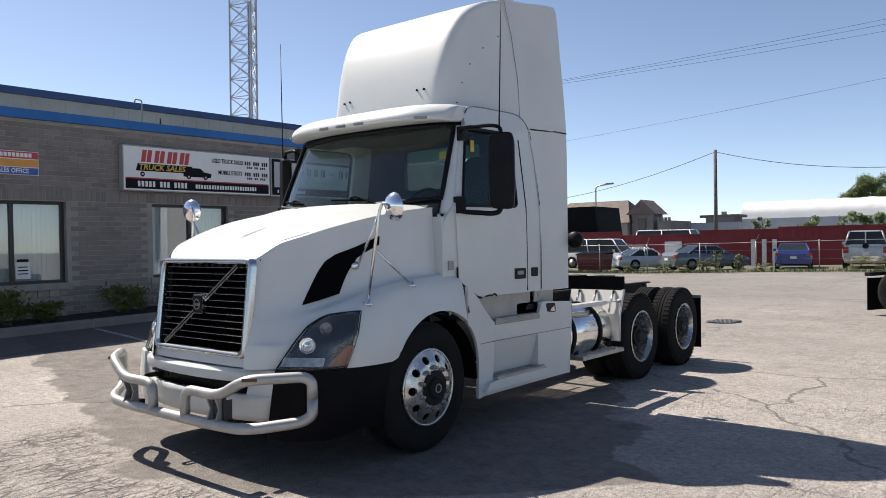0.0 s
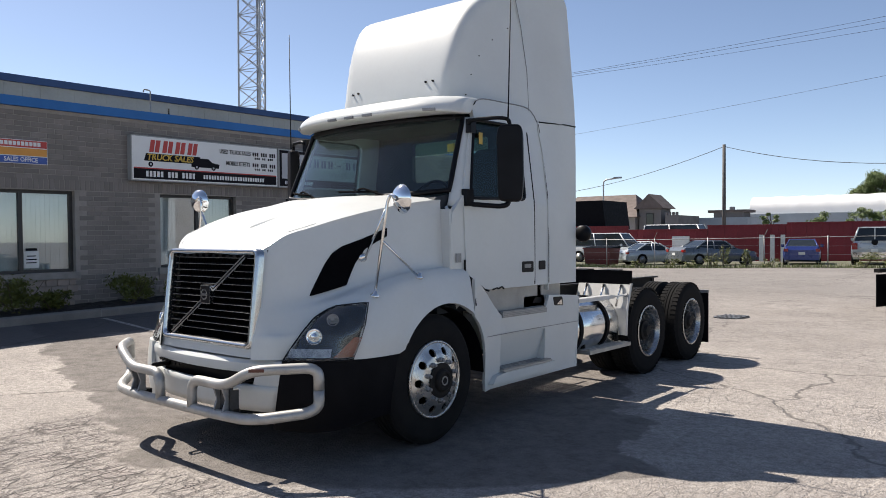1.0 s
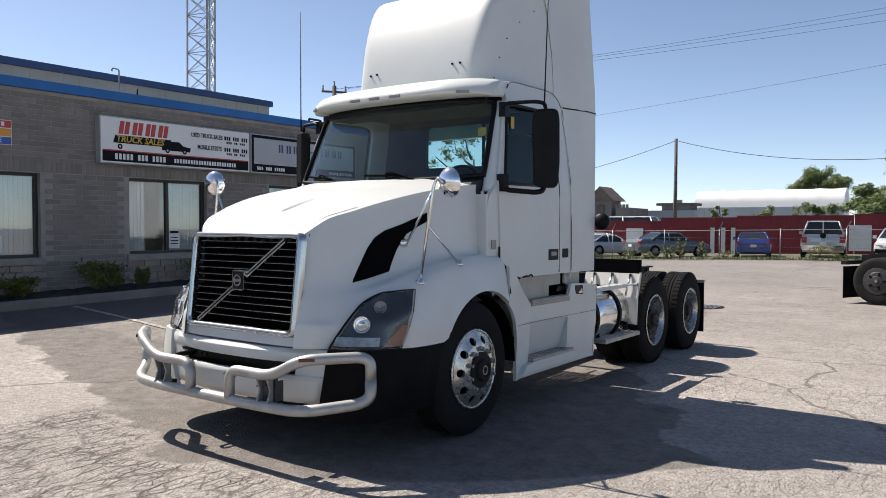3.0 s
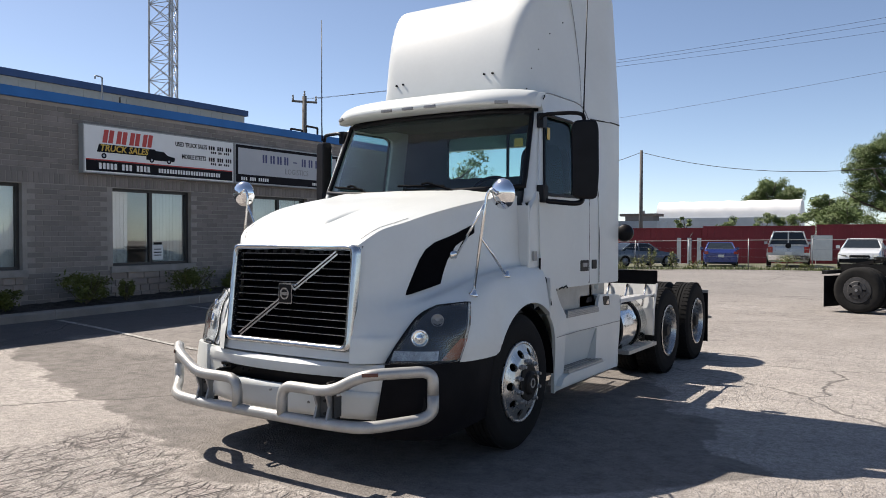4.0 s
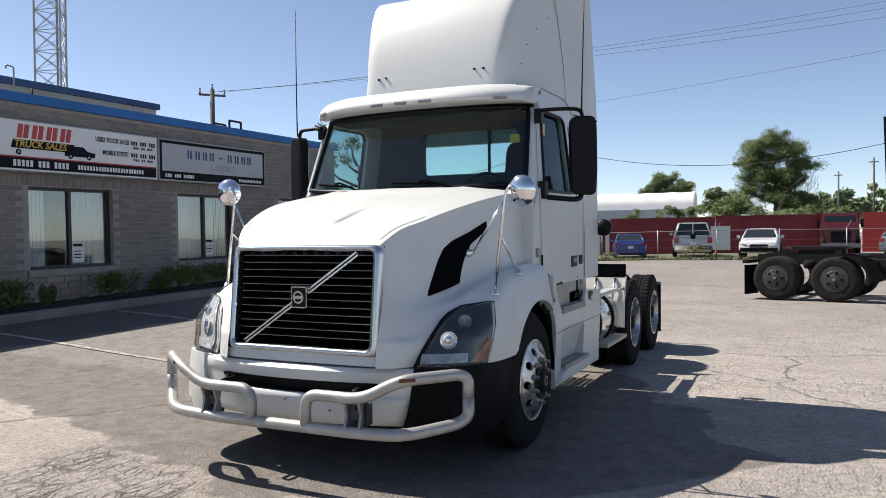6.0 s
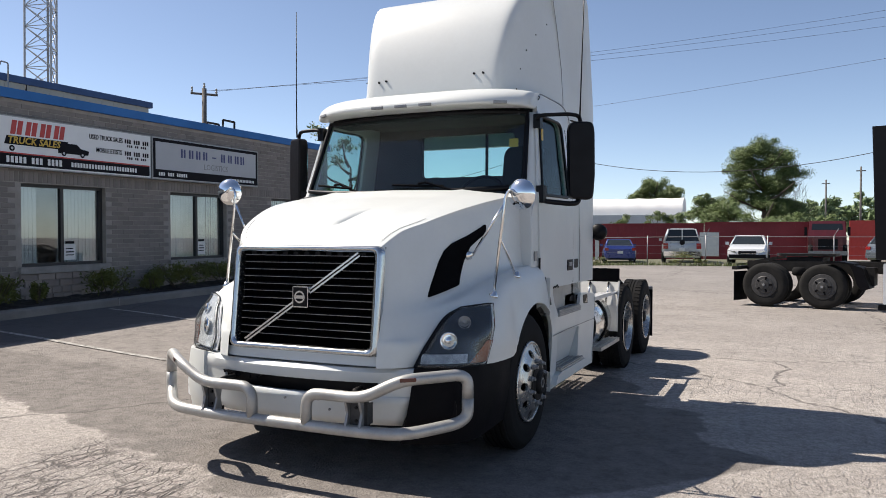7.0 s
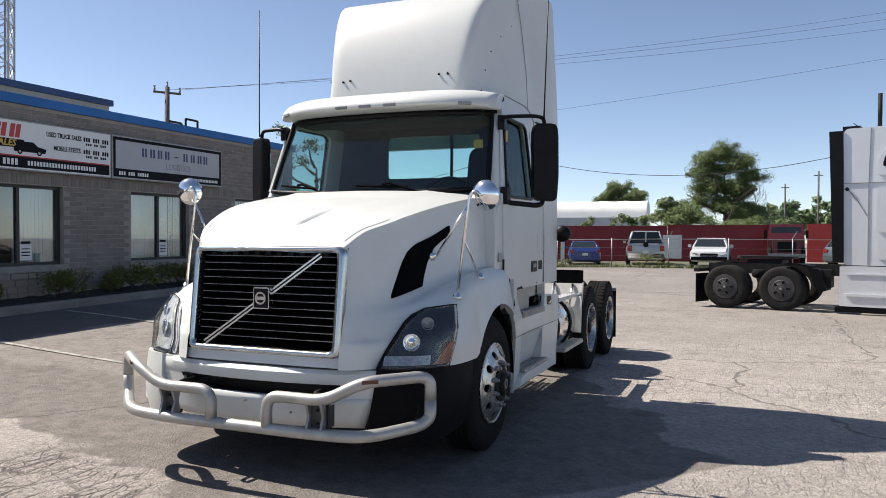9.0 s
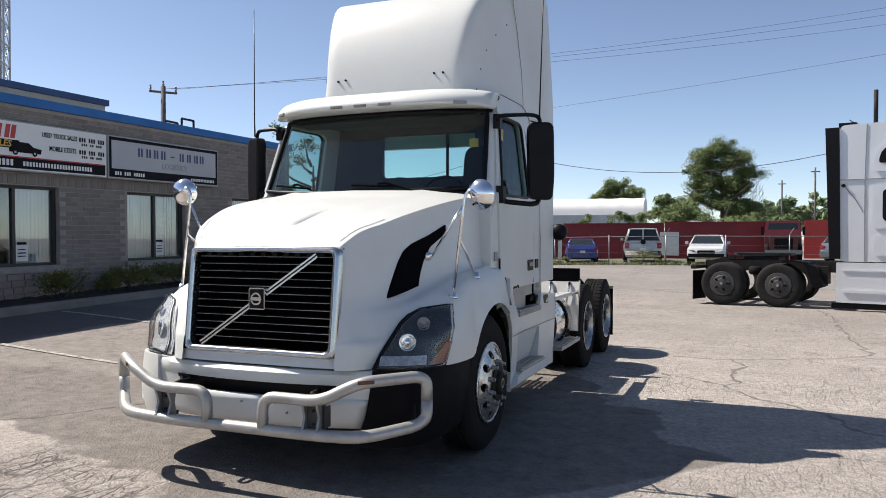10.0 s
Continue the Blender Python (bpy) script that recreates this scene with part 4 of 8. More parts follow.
def build_cab():
    side = [(1.59, 1.30), (1.59, 1.80), (1.70, 1.92), (1.77, 1.99), (2.02, 2.64), (1.98, 2.78), (2.20, 2.835), (2.86, 2.852), (2.97, 2.80), (3.03, 2.70), (3.07, 2.50), (3.08, 1.155), (2.05, 1.155), (1.78, 1.30)]
    door = [(1.77, 1.31), (1.735, 1.95), (1.95, 2.60), (2.01, 2.665), (2.74, 2.675), (2.795, 2.62), (2.815, 1.20), (2.78, 1.155), (2.08, 1.155), (2.02, 1.165)]
    win = round_poly(WINDOW, 0.05, 3)
    for s in (1, -1):
        def skin(off):
            return lambda a, b: Vector((s * (cab_x(b) + off), a, b))
        sd = part("cab_side", plate(dense(round_poly(side, 0.04, 3), 0.12), [win], skin(0.0), (-0.04 * s, 0, 0)), WHITE, truck)
        dr = part("door", plate(dense(round_poly(door, 0.04, 3), 0.12), [win], skin(0.012), (-0.018 * s, 0, 0)), WHITE, truck, bevel=0.003)
        seal = [Vector((s * (cab_x(b) + 0.014), a, b)) for a, b in dense(win, 0.08)]
        part("window_seal", tube(seal, 0.014, 6, closed=True), BLACK, dr, "black rubber window seal")
        gl = part("side_window", plate(dense(round_poly(WINDOW, 0.05, 3), 0.2), [], skin(-0.012), (-0.004 * s, 0, 0)), SIDEGLASS, dr)
        gl.visible_shadow = False
        hd = part("door_handle", prism(round_poly([(2.60, 1.285), (2.785, 1.285), (2.785, 1.385), (2.60, 1.385)], 0.012), "x", s * 1.138, s * 1.153), BLACK, dr, "black recessed handle", bevel=0.003)
        part("handle_pull", box(min(s * 1.150, s * 1.162), max(s * 1.150, s * 1.162), 2.63, 2.73, 1.325, 1.36), STEEL, hd, bevel=0.003)
        part("rear_latch", prism(round_poly([(2.90, 1.30), (3.01, 1.30), (3.01, 1.385), (2.90, 1.385)], 0.012), "x", s * 1.130, s * 1.143), BLACK, sd, bevel=0.003)
        part("vent_plate", box(min(s * 1.14, s * 1.148), max(s * 1.14, s * 1.148), 1.635, 1.70, 1.40, 1.475), STEEL, sd, "small grey side repeater", bevel=0.003)
        part("cowl_strip", tube(smooth_path([(s * 1.125, 1.585, 1.31), (s * 1.128, 1.583, 1.6), (s * 1.115, 1.583, 1.78), (s * 1.07, 1.60, 1.86)], 4), 0.014, 8), WHITE, sd, smooth=True)
        part("sill", prism([(1.95, 0.95), (3.05, 0.95), (3.05, 1.15), (2.05, 1.15)], "x", s * 0.98, s * 1.10), BEIGE, sd, "dusty beige lower cab sill")
        part("door_gap", tube([Vector((s * (cab_x(b) + 0.015), a, b)) for a, b in ((1.745, 1.42), (1.745, 1.31), (1.86, 1.245), (2.02, 1.158), (2.08, 1.145))], 0.009, 5), BLACK, sd)
        # black paint chips on the door's lower edge, drawn as a crooked bar
        part("edge_chip", tube([(s * 1.146, 2.14, 1.152), (s * 1.147, 2.20, 1.162), (s * 1.147, 2.23, 1.156), (s * 1.147, 2.28, 1.170), (s * 1.146, 2.31, 1.152)], 0.008, 6), FRAMEBLK, dr)
        part("door_seam", tube([Vector((s * (cab_x(z) + 0.004), 2.828, z)) for z in (1.17, 1.6, 1.95, 2.3, 2.6)], 0.005, 4), BLACK, sd)
    # roof, floor and rear wall with its window
    def roof(u, v):
        x = (2 * u - 1)
        y = 1.95 + 1.0 * v
        return (x * 0.98, y, 2.83 + 0.03 * (1 - x * x) - 0.02 * (1 - v))
    part("cab_roof", thicken(grid(roof, 12, 4), 0.03), WHITE, truck, smooth=True)
    part("cab_headliner", box(-0.97, 0.97, 1.90, 2.93, 2.70, 2.74), INLIGHT, truck, "grey headliner and visor shelf")
    part("overhead_shelf", box(-0.92, 0.92, 1.90, 2.20, 2.62, 2.70), INTERIOR, truck, bevel=0.03)
    rear_hole = round_poly([(-0.50, 2.20), (0.52, 2.20), (0.52, 2.63), (-0.50, 2.63)], 0.05)
    rear = part("cab_rear_wall", plate([(-1.10, 1.02), (1.10, 1.02), (1.10, 1.95), (1.00, 2.80), (-1.00, 2.80), (-1.10, 1.95)], [rear_hole], lambda a, b: Vector((a, 2.93, b)), (0, 0.05, 0)), INTERIOR, truck)
    rg = part("rear_window", plate(rear_hole, [], lambda a, b: Vector((a, 2.955, b)), (0, 0.004, 0)), REARGLASS, rear)
    rg.visible_shadow = False
    part("rear_window_post", box(0.21, 0.235, 2.93, 2.95, 2.20, 2.63), BLACK, rear)
    part("cab_floor", box(-1.05, 1.05, 1.50, 2.94, 0.98, 1.04), INTERIOR, truck)
    part("firewall", box(-1.0, 1.0, 1.48, 1.52, 1.0, 1.88), BLACK, truck)
    # dashboard, wheel and seats
    part("dashboard", prism(round_poly([(1.50, 1.70), (1.50, 1.93), (1.72, 1.97), (1.90, 1.90), (1.94, 1.60), (1.80, 1.50)], 0.04), "x", -1.02, 1.02), INTERIOR, truck, bevel=0.01)
    sw = [Vector((0.52 + 0.22 * math.cos(a), 2.02 + 0.10 * math.sin(a), 1.93 + 0.195 * math.sin(a))) for a in (2 * math.pi * k / 24 for k in range(24))]
    wheel = part("steering_wheel", tube(sw, 0.016, 8, closed=True), BLACK, truck, smooth=True)
    part("spoke", tube([sw[0], (0.52, 2.0, 1.91), sw[12]], 0.014, 6), BLACK, wheel)
    part("column", tube([(0.52, 2.01, 1.92), (0.52, 1.85, 1.75)], 0.03, 8), BLACK, wheel)
    for x, hz in ((0.70, 2.46), (-0.62, 2.0)):
        seat = part("seat", box(x - 0.26, x + 0.26, 2.25, 2.75, 1.40, 1.56), INTERIOR, truck, "dark grey cab seat", bevel=0.04)
        part("seat_back", prism(round_poly([(x - 0.24, 1.5), (x + 0.24, 1.5), (x + 0.235, 2.0), (x + 0.20, hz), (x - 0.20, hz), (x - 0.235, 2.0)], 0.11, 6), "y", 2.70, 2.86), BLACK, seat, bevel=0.035)
    part("yellow_tag", box(0.825, 0.905, 1.915, 1.920, 2.355, 2.425), SIGNYEL, truck, "small yellow sticker")
    part("window_tag", box(1.060, 1.064, 2.06, 2.11, 2.42, 2.52), SIGNYEL, truck, "small yellow sticker")


def shield(u, v, off=0.0):
    """The windshield: bowed across and raked back."""
    x = (2 * u - 1)
    k = abs(x) ** 2.6
    return Vector((x * (1.035 - 0.058 * v), 1.44 + 0.36 * v + (0.25 - 0.10 * v) * k - off, 1.955 + 0.045 * k + (0.70 - 0.055 * k) * v + 0.25 * off))


def build_windshield():
    ws = part("windshield", grid(lambda u, v: shield(u, v), 28, 8), WINDSHIELD, truck, smooth=True)
    ws.visible_shadow = False
    loop = [shield(k / 24, 0, 0.008) for k in range(25)] + [shield(1, k / 8, 0.008) for k in range(1, 9)] + [shield(1 - k / 24, 1, 0.008) for k in range(1, 25)] + [shield(0, 1 - k / 8, 0.008) for k in range(1, 8)]
    part("windshield_seal", tube(loop, 0.022, 8, closed=True), BLACK, ws, "black rubber windshield seal", smooth=True)
    part("cowl_panel", thicken(grid(lambda u, v: ((2 * u - 1) * 0.90, 1.34 + 0.13 * v + 0.18 * abs(2 * u - 1) ** 2.6, 1.925 + 0.03 * v - 0.02 * abs(2 * u - 1) ** 2), 20, 2), 0.02), BLACK, truck, "black cowl panel")
    for s in (1, -1):
        def pillar(u, v):
            p = shield(1, -0.2 + 1.2 * v, 0.0)
            q = Vector((cab_x(p.z) + 0.001, p.y + 0.10, p.z))
            r = p.lerp(q, u)
            return (s * (r.x + 0.018 * math.sin(math.pi * u)), r.y - 0.02 * math.sin(math.pi * u), r.z)
        part("pillar", thicken(grid(pillar, 6, 10), 0.03), WHITE, truck, smooth=True)
    for xa, xb in ((0.60, -0.06), (-0.30, -0.92)):
        u1, u0 = xa / 2.1 + 0.5, xb / 2.1 + 0.5
        arm = part("wiper", tube([Vector((xa, 1.42 + 0.1 * abs(xa) ** 2, 1.94)), shield((u1 + u0) / 2, 0.10, 0.045), shield(u0 * 0.6 + u1 * 0.4, 0.09, 0.04)], 0.010, 6), GRILLEBLK, truck, "black windshield wiper")
        blade = [shield(u0 + (u1 - u0) * (0.02 + 0.72 * k / 8), 0.085 - 0.03 * k / 8, 0.03) for k in range(9)]
        part("wiper_blade", tube(blade, 0.010, 6), GRILLEBLK, arm)


def visor_pt(u, p):
    """A point of the visor's section p = (y, z) at u across; the section shrinks towards the ends."""
    x = 2 * u - 1
    k = abs(x) ** 5.0
    back = 2.07
    f = (back - (1.545 + 0.06 * x * x + 0.22 * k)) / (back - 1.545)
    return (x * 1.035, back - (back - p[0]) * f, 2.66 + (p[1] - 2.66) * (1 - 0.22 * k) - 0.005 * k)


def build_visor():
    prof = smooth_path([(2.04, 0, 2.872), (1.87, 0, 2.860), (1.70, 0, 2.825), (1.585, 0, 2.768), (1.545, 0, 2.712), (1.560, 0, 2.683), (1.66, 0, 2.675), (1.82, 0, 2.68)], 4)
    n = len(prof) - 1
    def fn(u, v):
        p = prof[int(round(v * n))]
        return visor_pt(u, (p.x, p.z))
    vis = part("sun_visor", thicken(grid(fn, 40, n), 0.015), WHITE, truck, "white moulded sun visor with marker lamps", smooth=True)
    for x in (-0.86, -0.24, -0.02, 0.20, 0.80):
        a = Vector(visor_pt((x / 0.995 + 1) / 2 - 0.028, (1.548, 2.698)))
        b = Vector(visor_pt((x / 0.995 + 1) / 2 + 0.028, (1.548, 2.698)))
        m = (a + b) / 2
        bm = box(-0.056, 0.056, -0.020, 0.01, -0.012, 0.012)
        d = b - a
        bmesh.ops.transform(bm, matrix=Matrix.Translation(m) @ Matrix.Rotation(math.atan2(d.y, d.x), 4, "Z"), verts=bm.verts)
        part("marker_lamp", bm, STEEL, vis, "small clear marker lamp", bevel=0.004)
    for s in (1, -1):
        bm = bmesh.new()
        inner = [visor_pt(0.5 + 0.499 * s, (p.x, p.z)) for p in prof]
        outer = [(s * (abs(p[0]) + 0.012), 2.07 - (2.07 - p[1]) * 0.90, 2.76 + (p[2] - 2.76) * 0.86) for p in inner]
        a, b = [bm.verts.new(p) for p in inner], [bm.verts.new(p) for p in outer]
        for i in range(len(a) - 1):
            bm.faces.new((a[i], a[i + 1], b[i + 1], b[i]))
        bm.faces.new((a[-1], a[0], b[0], b[-1]))
        bm.faces.new(b)
        soften(part("visor_end", bm, WHITE, vis, smooth=True), 40)
        edge = smooth_path([(s * (cab_x(z) + 0.004), y, z) for y, z in ((2.07, 2.80), (2.20, 2.838), (2.55, 2.850), (2.86, 2.854), (2.96, 2.81), (3.02, 2.72))], 3)
        part("roof_seam", tube(edge, 0.006, 5), STEEL, truck)
        part("visor_hook", tube(rounded([(s * 1.045, 2.03, 2.79), (s * 1.06, 2.01, 2.775), (s * 1.05, 2.0, 2.75)], 0.01), 0.005, 6), BLACK, vis)


FAIR_KEYS = (2.84, 3.05, 3.30, 3.55, 3.72, 3.84, 3.92, 3.97, 3.99)
FAIR_FRONT = (2.055, 2.085, 2.145, 2.235, 2.33, 2.45, 2.60, 2.80, 3.02)


def fair_flank(y, z):
    """Half width of the fairing's flank."""
    return 0.705 + 0.300 * (max(0, y - 2.16) / 0.76) ** 0.72 - 0.075 * max(0, z - 2.93)


def fair_outline(z, n=40):
    """Half the plan of the roof fairing at a height: blunt nose, tight corner, flank widening to the rear."""
    yf = float(np.interp(z, FAIR_KEYS, FAIR_FRONT))
    ys = np.linspace(min(yf + 0.070, 2.88), 2.93, 10)
    side = [(fair_flank(y, z), y) for y in ys]
    xc = side[0][0]
    front = [(0, yf), (0.35 * xc, yf + 0.001), (0.65 * xc, yf + 0.004), (xc - 0.085, yf + 0.010), (xc - 0.024, yf + 0.032)]
    path = smooth_path([(p[0], p[1], 0) for p in front + side], 4)
    d = [0.0]
    for a, b in zip(path, path[1:]):
        d.append(d[-1] + (b - a).length)
    return [(float(np.interp(d[-1] * k / n, d, [p.x for p in path])), float(np.interp(d[-1] * k / n, d, [p.y for p in path]))) for k in range(n + 1)]


def build_fairing():
    zs = [2.80, 2.90, 3.0, 3.12, 3.24, 3.36, 3.48, 3.58, 3.67, 3.75, 3.81, 3.86, 3.90, 3.93, 3.955, 3.972, 3.983, 3.99]
    bm = bmesh.new()
    rows = []
    for z in zs:
        half = fair_outline(max(z, 2.84))
        full = [(-x, y) for x, y in half[:0:-1]] + half
        rows.append([bm.verts.new((x, y, z)) for x, y in full])
    for a, b in zip(rows, rows[1:]):
        for k in range(len(a) - 1):
            bm.faces.new((a[k], a[k + 1], b[k + 1], b[k]))
    bm.faces.new(rows[-1][::-1])
    f = soften(part("roof_fairing", bm, WHITE, truck, "white moulded roof fairing", smooth=True), 60)
    for x, z in ((-0.536, 3.04), (-0.46, 3.047), (0.431, 3.045), (0.516, 3.045)):
        yf = float(np.interp(z, FAIR_KEYS, FAIR_FRONT)) + 0.012
        part("pin", tube([(x, yf, z), (x, yf - 0.020, z)], 0.010, 8), BLACK, f, "black fairing pin")
        part("pin_streak", tube([(x + 0.01, yf - 0.006, z - 0.03), (x + 0.028, yf - 0.006, z - 0.075)], 0.0013, 4), STEEL, f)
    for y, z in ((2.25, 2.91), (2.31, 3.10), (2.40, 3.285), (2.55, 3.455), (2.73, 3.59)):
        for s in (1, -1):
            part("fastener", lathe([(0.006, -0.02), (0.006, 0.008), (0.0, 0.010)], "x", 10, (s * (fair_flank(y, z) - 0.002), y, z)), BLACK, f)
    # side extenders behind the cab
    for s in (1, -1):
        def sk(a, b):
            lean = 0.09 * max(0, b - 2.93) * (1 - 0.6 * ease(2.9, 3.5, a))
            return Vector((s * (1.011 + 0.139 * ease(2.93, 3.38, a) - lean), a, b))
        def low_sk(a, b):
            k = ease(3.0, 3.42, a)
            return Vector((s * ((cab_x(b) + 0.008) * (1 - k) + 1.15 * k), a, b))
        def lo(u, v):
            z = 1.155 + 1.571 * v
            return low_sk(3.06 - 0.04 * ease(2.4, 2.72, z) + (0.515 + 0.03 * ease(2.4, 2.72, z)) * u, z)
        def hi(u, v):
            z = 2.722 + 1.258 * v
            y0 = float(np.interp(z, (2.73, 3.20, 3.62, 3.98), (2.925, 2.925, 2.88, 2.80)))
            y1 = float(np.interp(z, (2.73, 3.94, 3.965, 3.98), (3.565, 3.455, 3.445, 3.415)))
            return sk(y0 + (y1 - y0) * u, z)
        part("side_extender", thicken(grid(lo, 10, 16), 0.03), WHITE, truck, bevel=0.0, smooth=True).data.set_sharp_from_angle(angle=0.6)
        part("upper_extender", thicken(grid(hi, 10, 20), 0.03), WHITE, truck, smooth=True).data.set_sharp_from_angle(angle=0.6)
        part("seam", tube([sk(y, z) + Vector((0.003 * s, 0, 0)) for y, z in ((2.80, 3.97), (2.88, 3.62), (2.925, 3.2), (2.925, 2.74))], 0.0035, 4), STEEL, truck)
        part("extender_edge", box(min(s * 1.09, s * 1.135), max(s * 1.09, s * 1.135), 3.565, 3.58, 1.16, 2.71), STEEL, truck)
        def corner(u, v):
            z = 1.10 + 1.76 * v
            return (s * (cab_x(z) - 0.06 + 0.055 * u), 3.085 - 0.10 * ease(2.6, 2.86, z), z)
        part("corner_filler", thicken(grid(corner, 2, 12), 0.01), WHITE, truck)
        part("panel_joint", tube([low_sk(y, 2.724) + Vector((0.003 * s, 0, 0)) for y in (3.04, 3.15, 3.25, 3.35, 3.45, 3.56)], 0.007, 5), FRAMEBLK, truck)
        part("corner_seam", tube([(s * (cab_x(z) + 0.006), 3.068 - 0.035 * ease(2.5, 2.7, z), z) for z in (1.17, 1.6, 2.0, 2.3, 2.5, 2.6, 2.7)], 0.007, 5), FRAMEBLK, truck)
    part("fairing_back", box(-0.90, 0.90, 3.0, 3.03, 2.82, 3.93), OFFWHITE, truck)
    # added box that shuts out a sun leak between cab roof and extenders
    part("roof_light_stop", box(-0.97, 0.97, 2.985, 3.055, 2.50, 2.86), WHITE, truck)
    part("cab_back_skin", box(-1.10, 1.10, 2.985, 3.0, 1.05, 2.16), WHITE, truck)


def build_mirrors():
    for s in (1, -1):
        head = prism(round_poly([(-0.10, 1.91), (0.10, 1.90), (0.115, 2.10), (0.11, 2.48), (0.09, 2.55), (-0.09, 2.545), (-0.11, 2.48)], 0.05, 4), "y", -0.048, 0.048)
        bmesh.ops.transform(head, matrix=Matrix.Translation((s * 1.41, 2.03, 0)) @ Matrix.Diagonal((s, 1, 1, 1)) @ Matrix.Rotation(radians(30), 4, "Z"), verts=head.verts)
        mh = part("side_mirror", head, BLACK, truck, "large black door mirror on a looped arm", smooth=False, bevel=0.018)
        gl = box(-0.09, 0.09, 0.049, 0.053, 1.95, 2.50)
        bmesh.ops.transform(gl, matrix=Matrix.Translation((s * 1.41, 2.03, 0)) @ Matrix.Diagonal((s, 1, 1, 1)) @ Matrix.Rotation(radians(30), 4, "Z"), verts=gl.verts)
        part("mirror_glass", gl, CHROME, mh)
        part("upper_arm", tube(rounded([(s * 1.07, 1.90, 2.57), (s * 1.10, 1.90, 2.605), (s * 1.33, 1.97, 2.61), (s * 1.40, 2.03, 2.60), (s * 1.41, 2.03, 2.53)], 0.05), 0.017, 8), BLACK, mh, smooth=True)
        part("lower_arm", tube(rounded([(s * 1.13, 1.80, 1.97), (s * 1.16, 1.80, 1.885), (s * 1.36, 1.96, 1.865), (s * 1.40, 2.02, 1.88), (s * 1.40, 2.02, 1.95)], 0.04), 0.022, 8), BLACK, mh, smooth=True)
        part("arm_base", box(min(s * 1.12, s * 1.18), max(s * 1.12, s * 1.18), 1.74, 1.83, 1.87, 2.01), BLACK, mh, bevel=0.012)
        part("arm_base_top", box(min(s * 1.04, s * 1.10), max(s * 1.04, s * 1.10), 1.90, 1.97, 2.50, 2.62), BLACK, mh, bevel=0.012)
        part("antenna", tube([(s * 1.41, 2.0, 2.56), (s * 1.415, 2.0, 2.72), (1.455, 2.0, 4.10) if s > 0 else (-1.405, 1.98, 3.78)], [0.008, 0.006, 0.0035], 8), BLACK, truck, "thin black whip antenna", smooth=True)
        # round hood mirror on its tripod
        c = Vector((1.31, 0.80, 1.885)) if s > 0 else Vector((-1.18, 0.74, 1.95))
        n = Vector((s * 0.20, 0.95, 0.10)).normalized()
        rot = n.to_track_quat("X", "Z").to_matrix().to_4x4()
        bm = lathe([(0.0, -0.055), (0.05, -0.047), (0.085, -0.025), (0.105, 0.0), (0.108, 0.010), (0.100, 0.014), (0.0, 0.014)], "x", 28)
        bmesh.ops.transform(bm, matrix=Matrix.Translation(c) @ rot, verts=bm.verts)
        hm = part("hood_mirror", bm, CHROME, truck, "round chrome hood mirror on a tripod", smooth=True)
        base1 = Vector((s * 1.155, 0.68, hood_z(1.155, 0.68)))
        base2 = Vector((s * 1.150, 1.165, hood_z(1.150, 1.165)))
        base3 = Vector((s * (hood_side(0.78, 1.46) + 0.005), 0.78, 1.46))
        bend = c + Vector((-s * 0.10, -0.04, 0.03))
        mid = base1.lerp(bend, 0.55)
        part("mirror_stem", tube(rounded([base1, bend - Vector((0, 0, 0.04)), bend + Vector((s * 0.04, 0, 0.01)), c - n * 0.05], 0.05), 0.011, 8), POLISHED, hm, smooth=True)
        part("mirror_brace", tube([base2, mid], 0.009, 8), POLISHED, hm, smooth=True)
        part("mirror_brace", tube([base3 + Vector((s * 0.03, 0, 0)), base1.lerp(bend, 0.86)], 0.009, 8), POLISHED, hm, smooth=True)
        for b, nn in ((base1, Vector((0.25 * s, 0, 1))), (base2, Vector((0.25 * s, 0, 1))), (base3, Vector((s, -0.2, 0.3)))):
            bm = lathe([(0.034, -0.01), (0.036, 0.004), (0.022, 0.014), (0.013, 0.035), (0.0, 0.036)], "x", 16)
            bmesh.ops.transform(bm, matrix=Matrix.Translation(b) @ nn.normalized().to_track_quat("X", "Z").to_matrix().to_4x4(), verts=bm.verts)
            part("mirror_foot", bm, POLISHED, hm, smooth=True)


def hood_z(x, y):
    pts = sorted(hood_half(y)[24:42])
    return float(np.interp(x, [p[0] for p in pts], [p[1] for p in pts]))


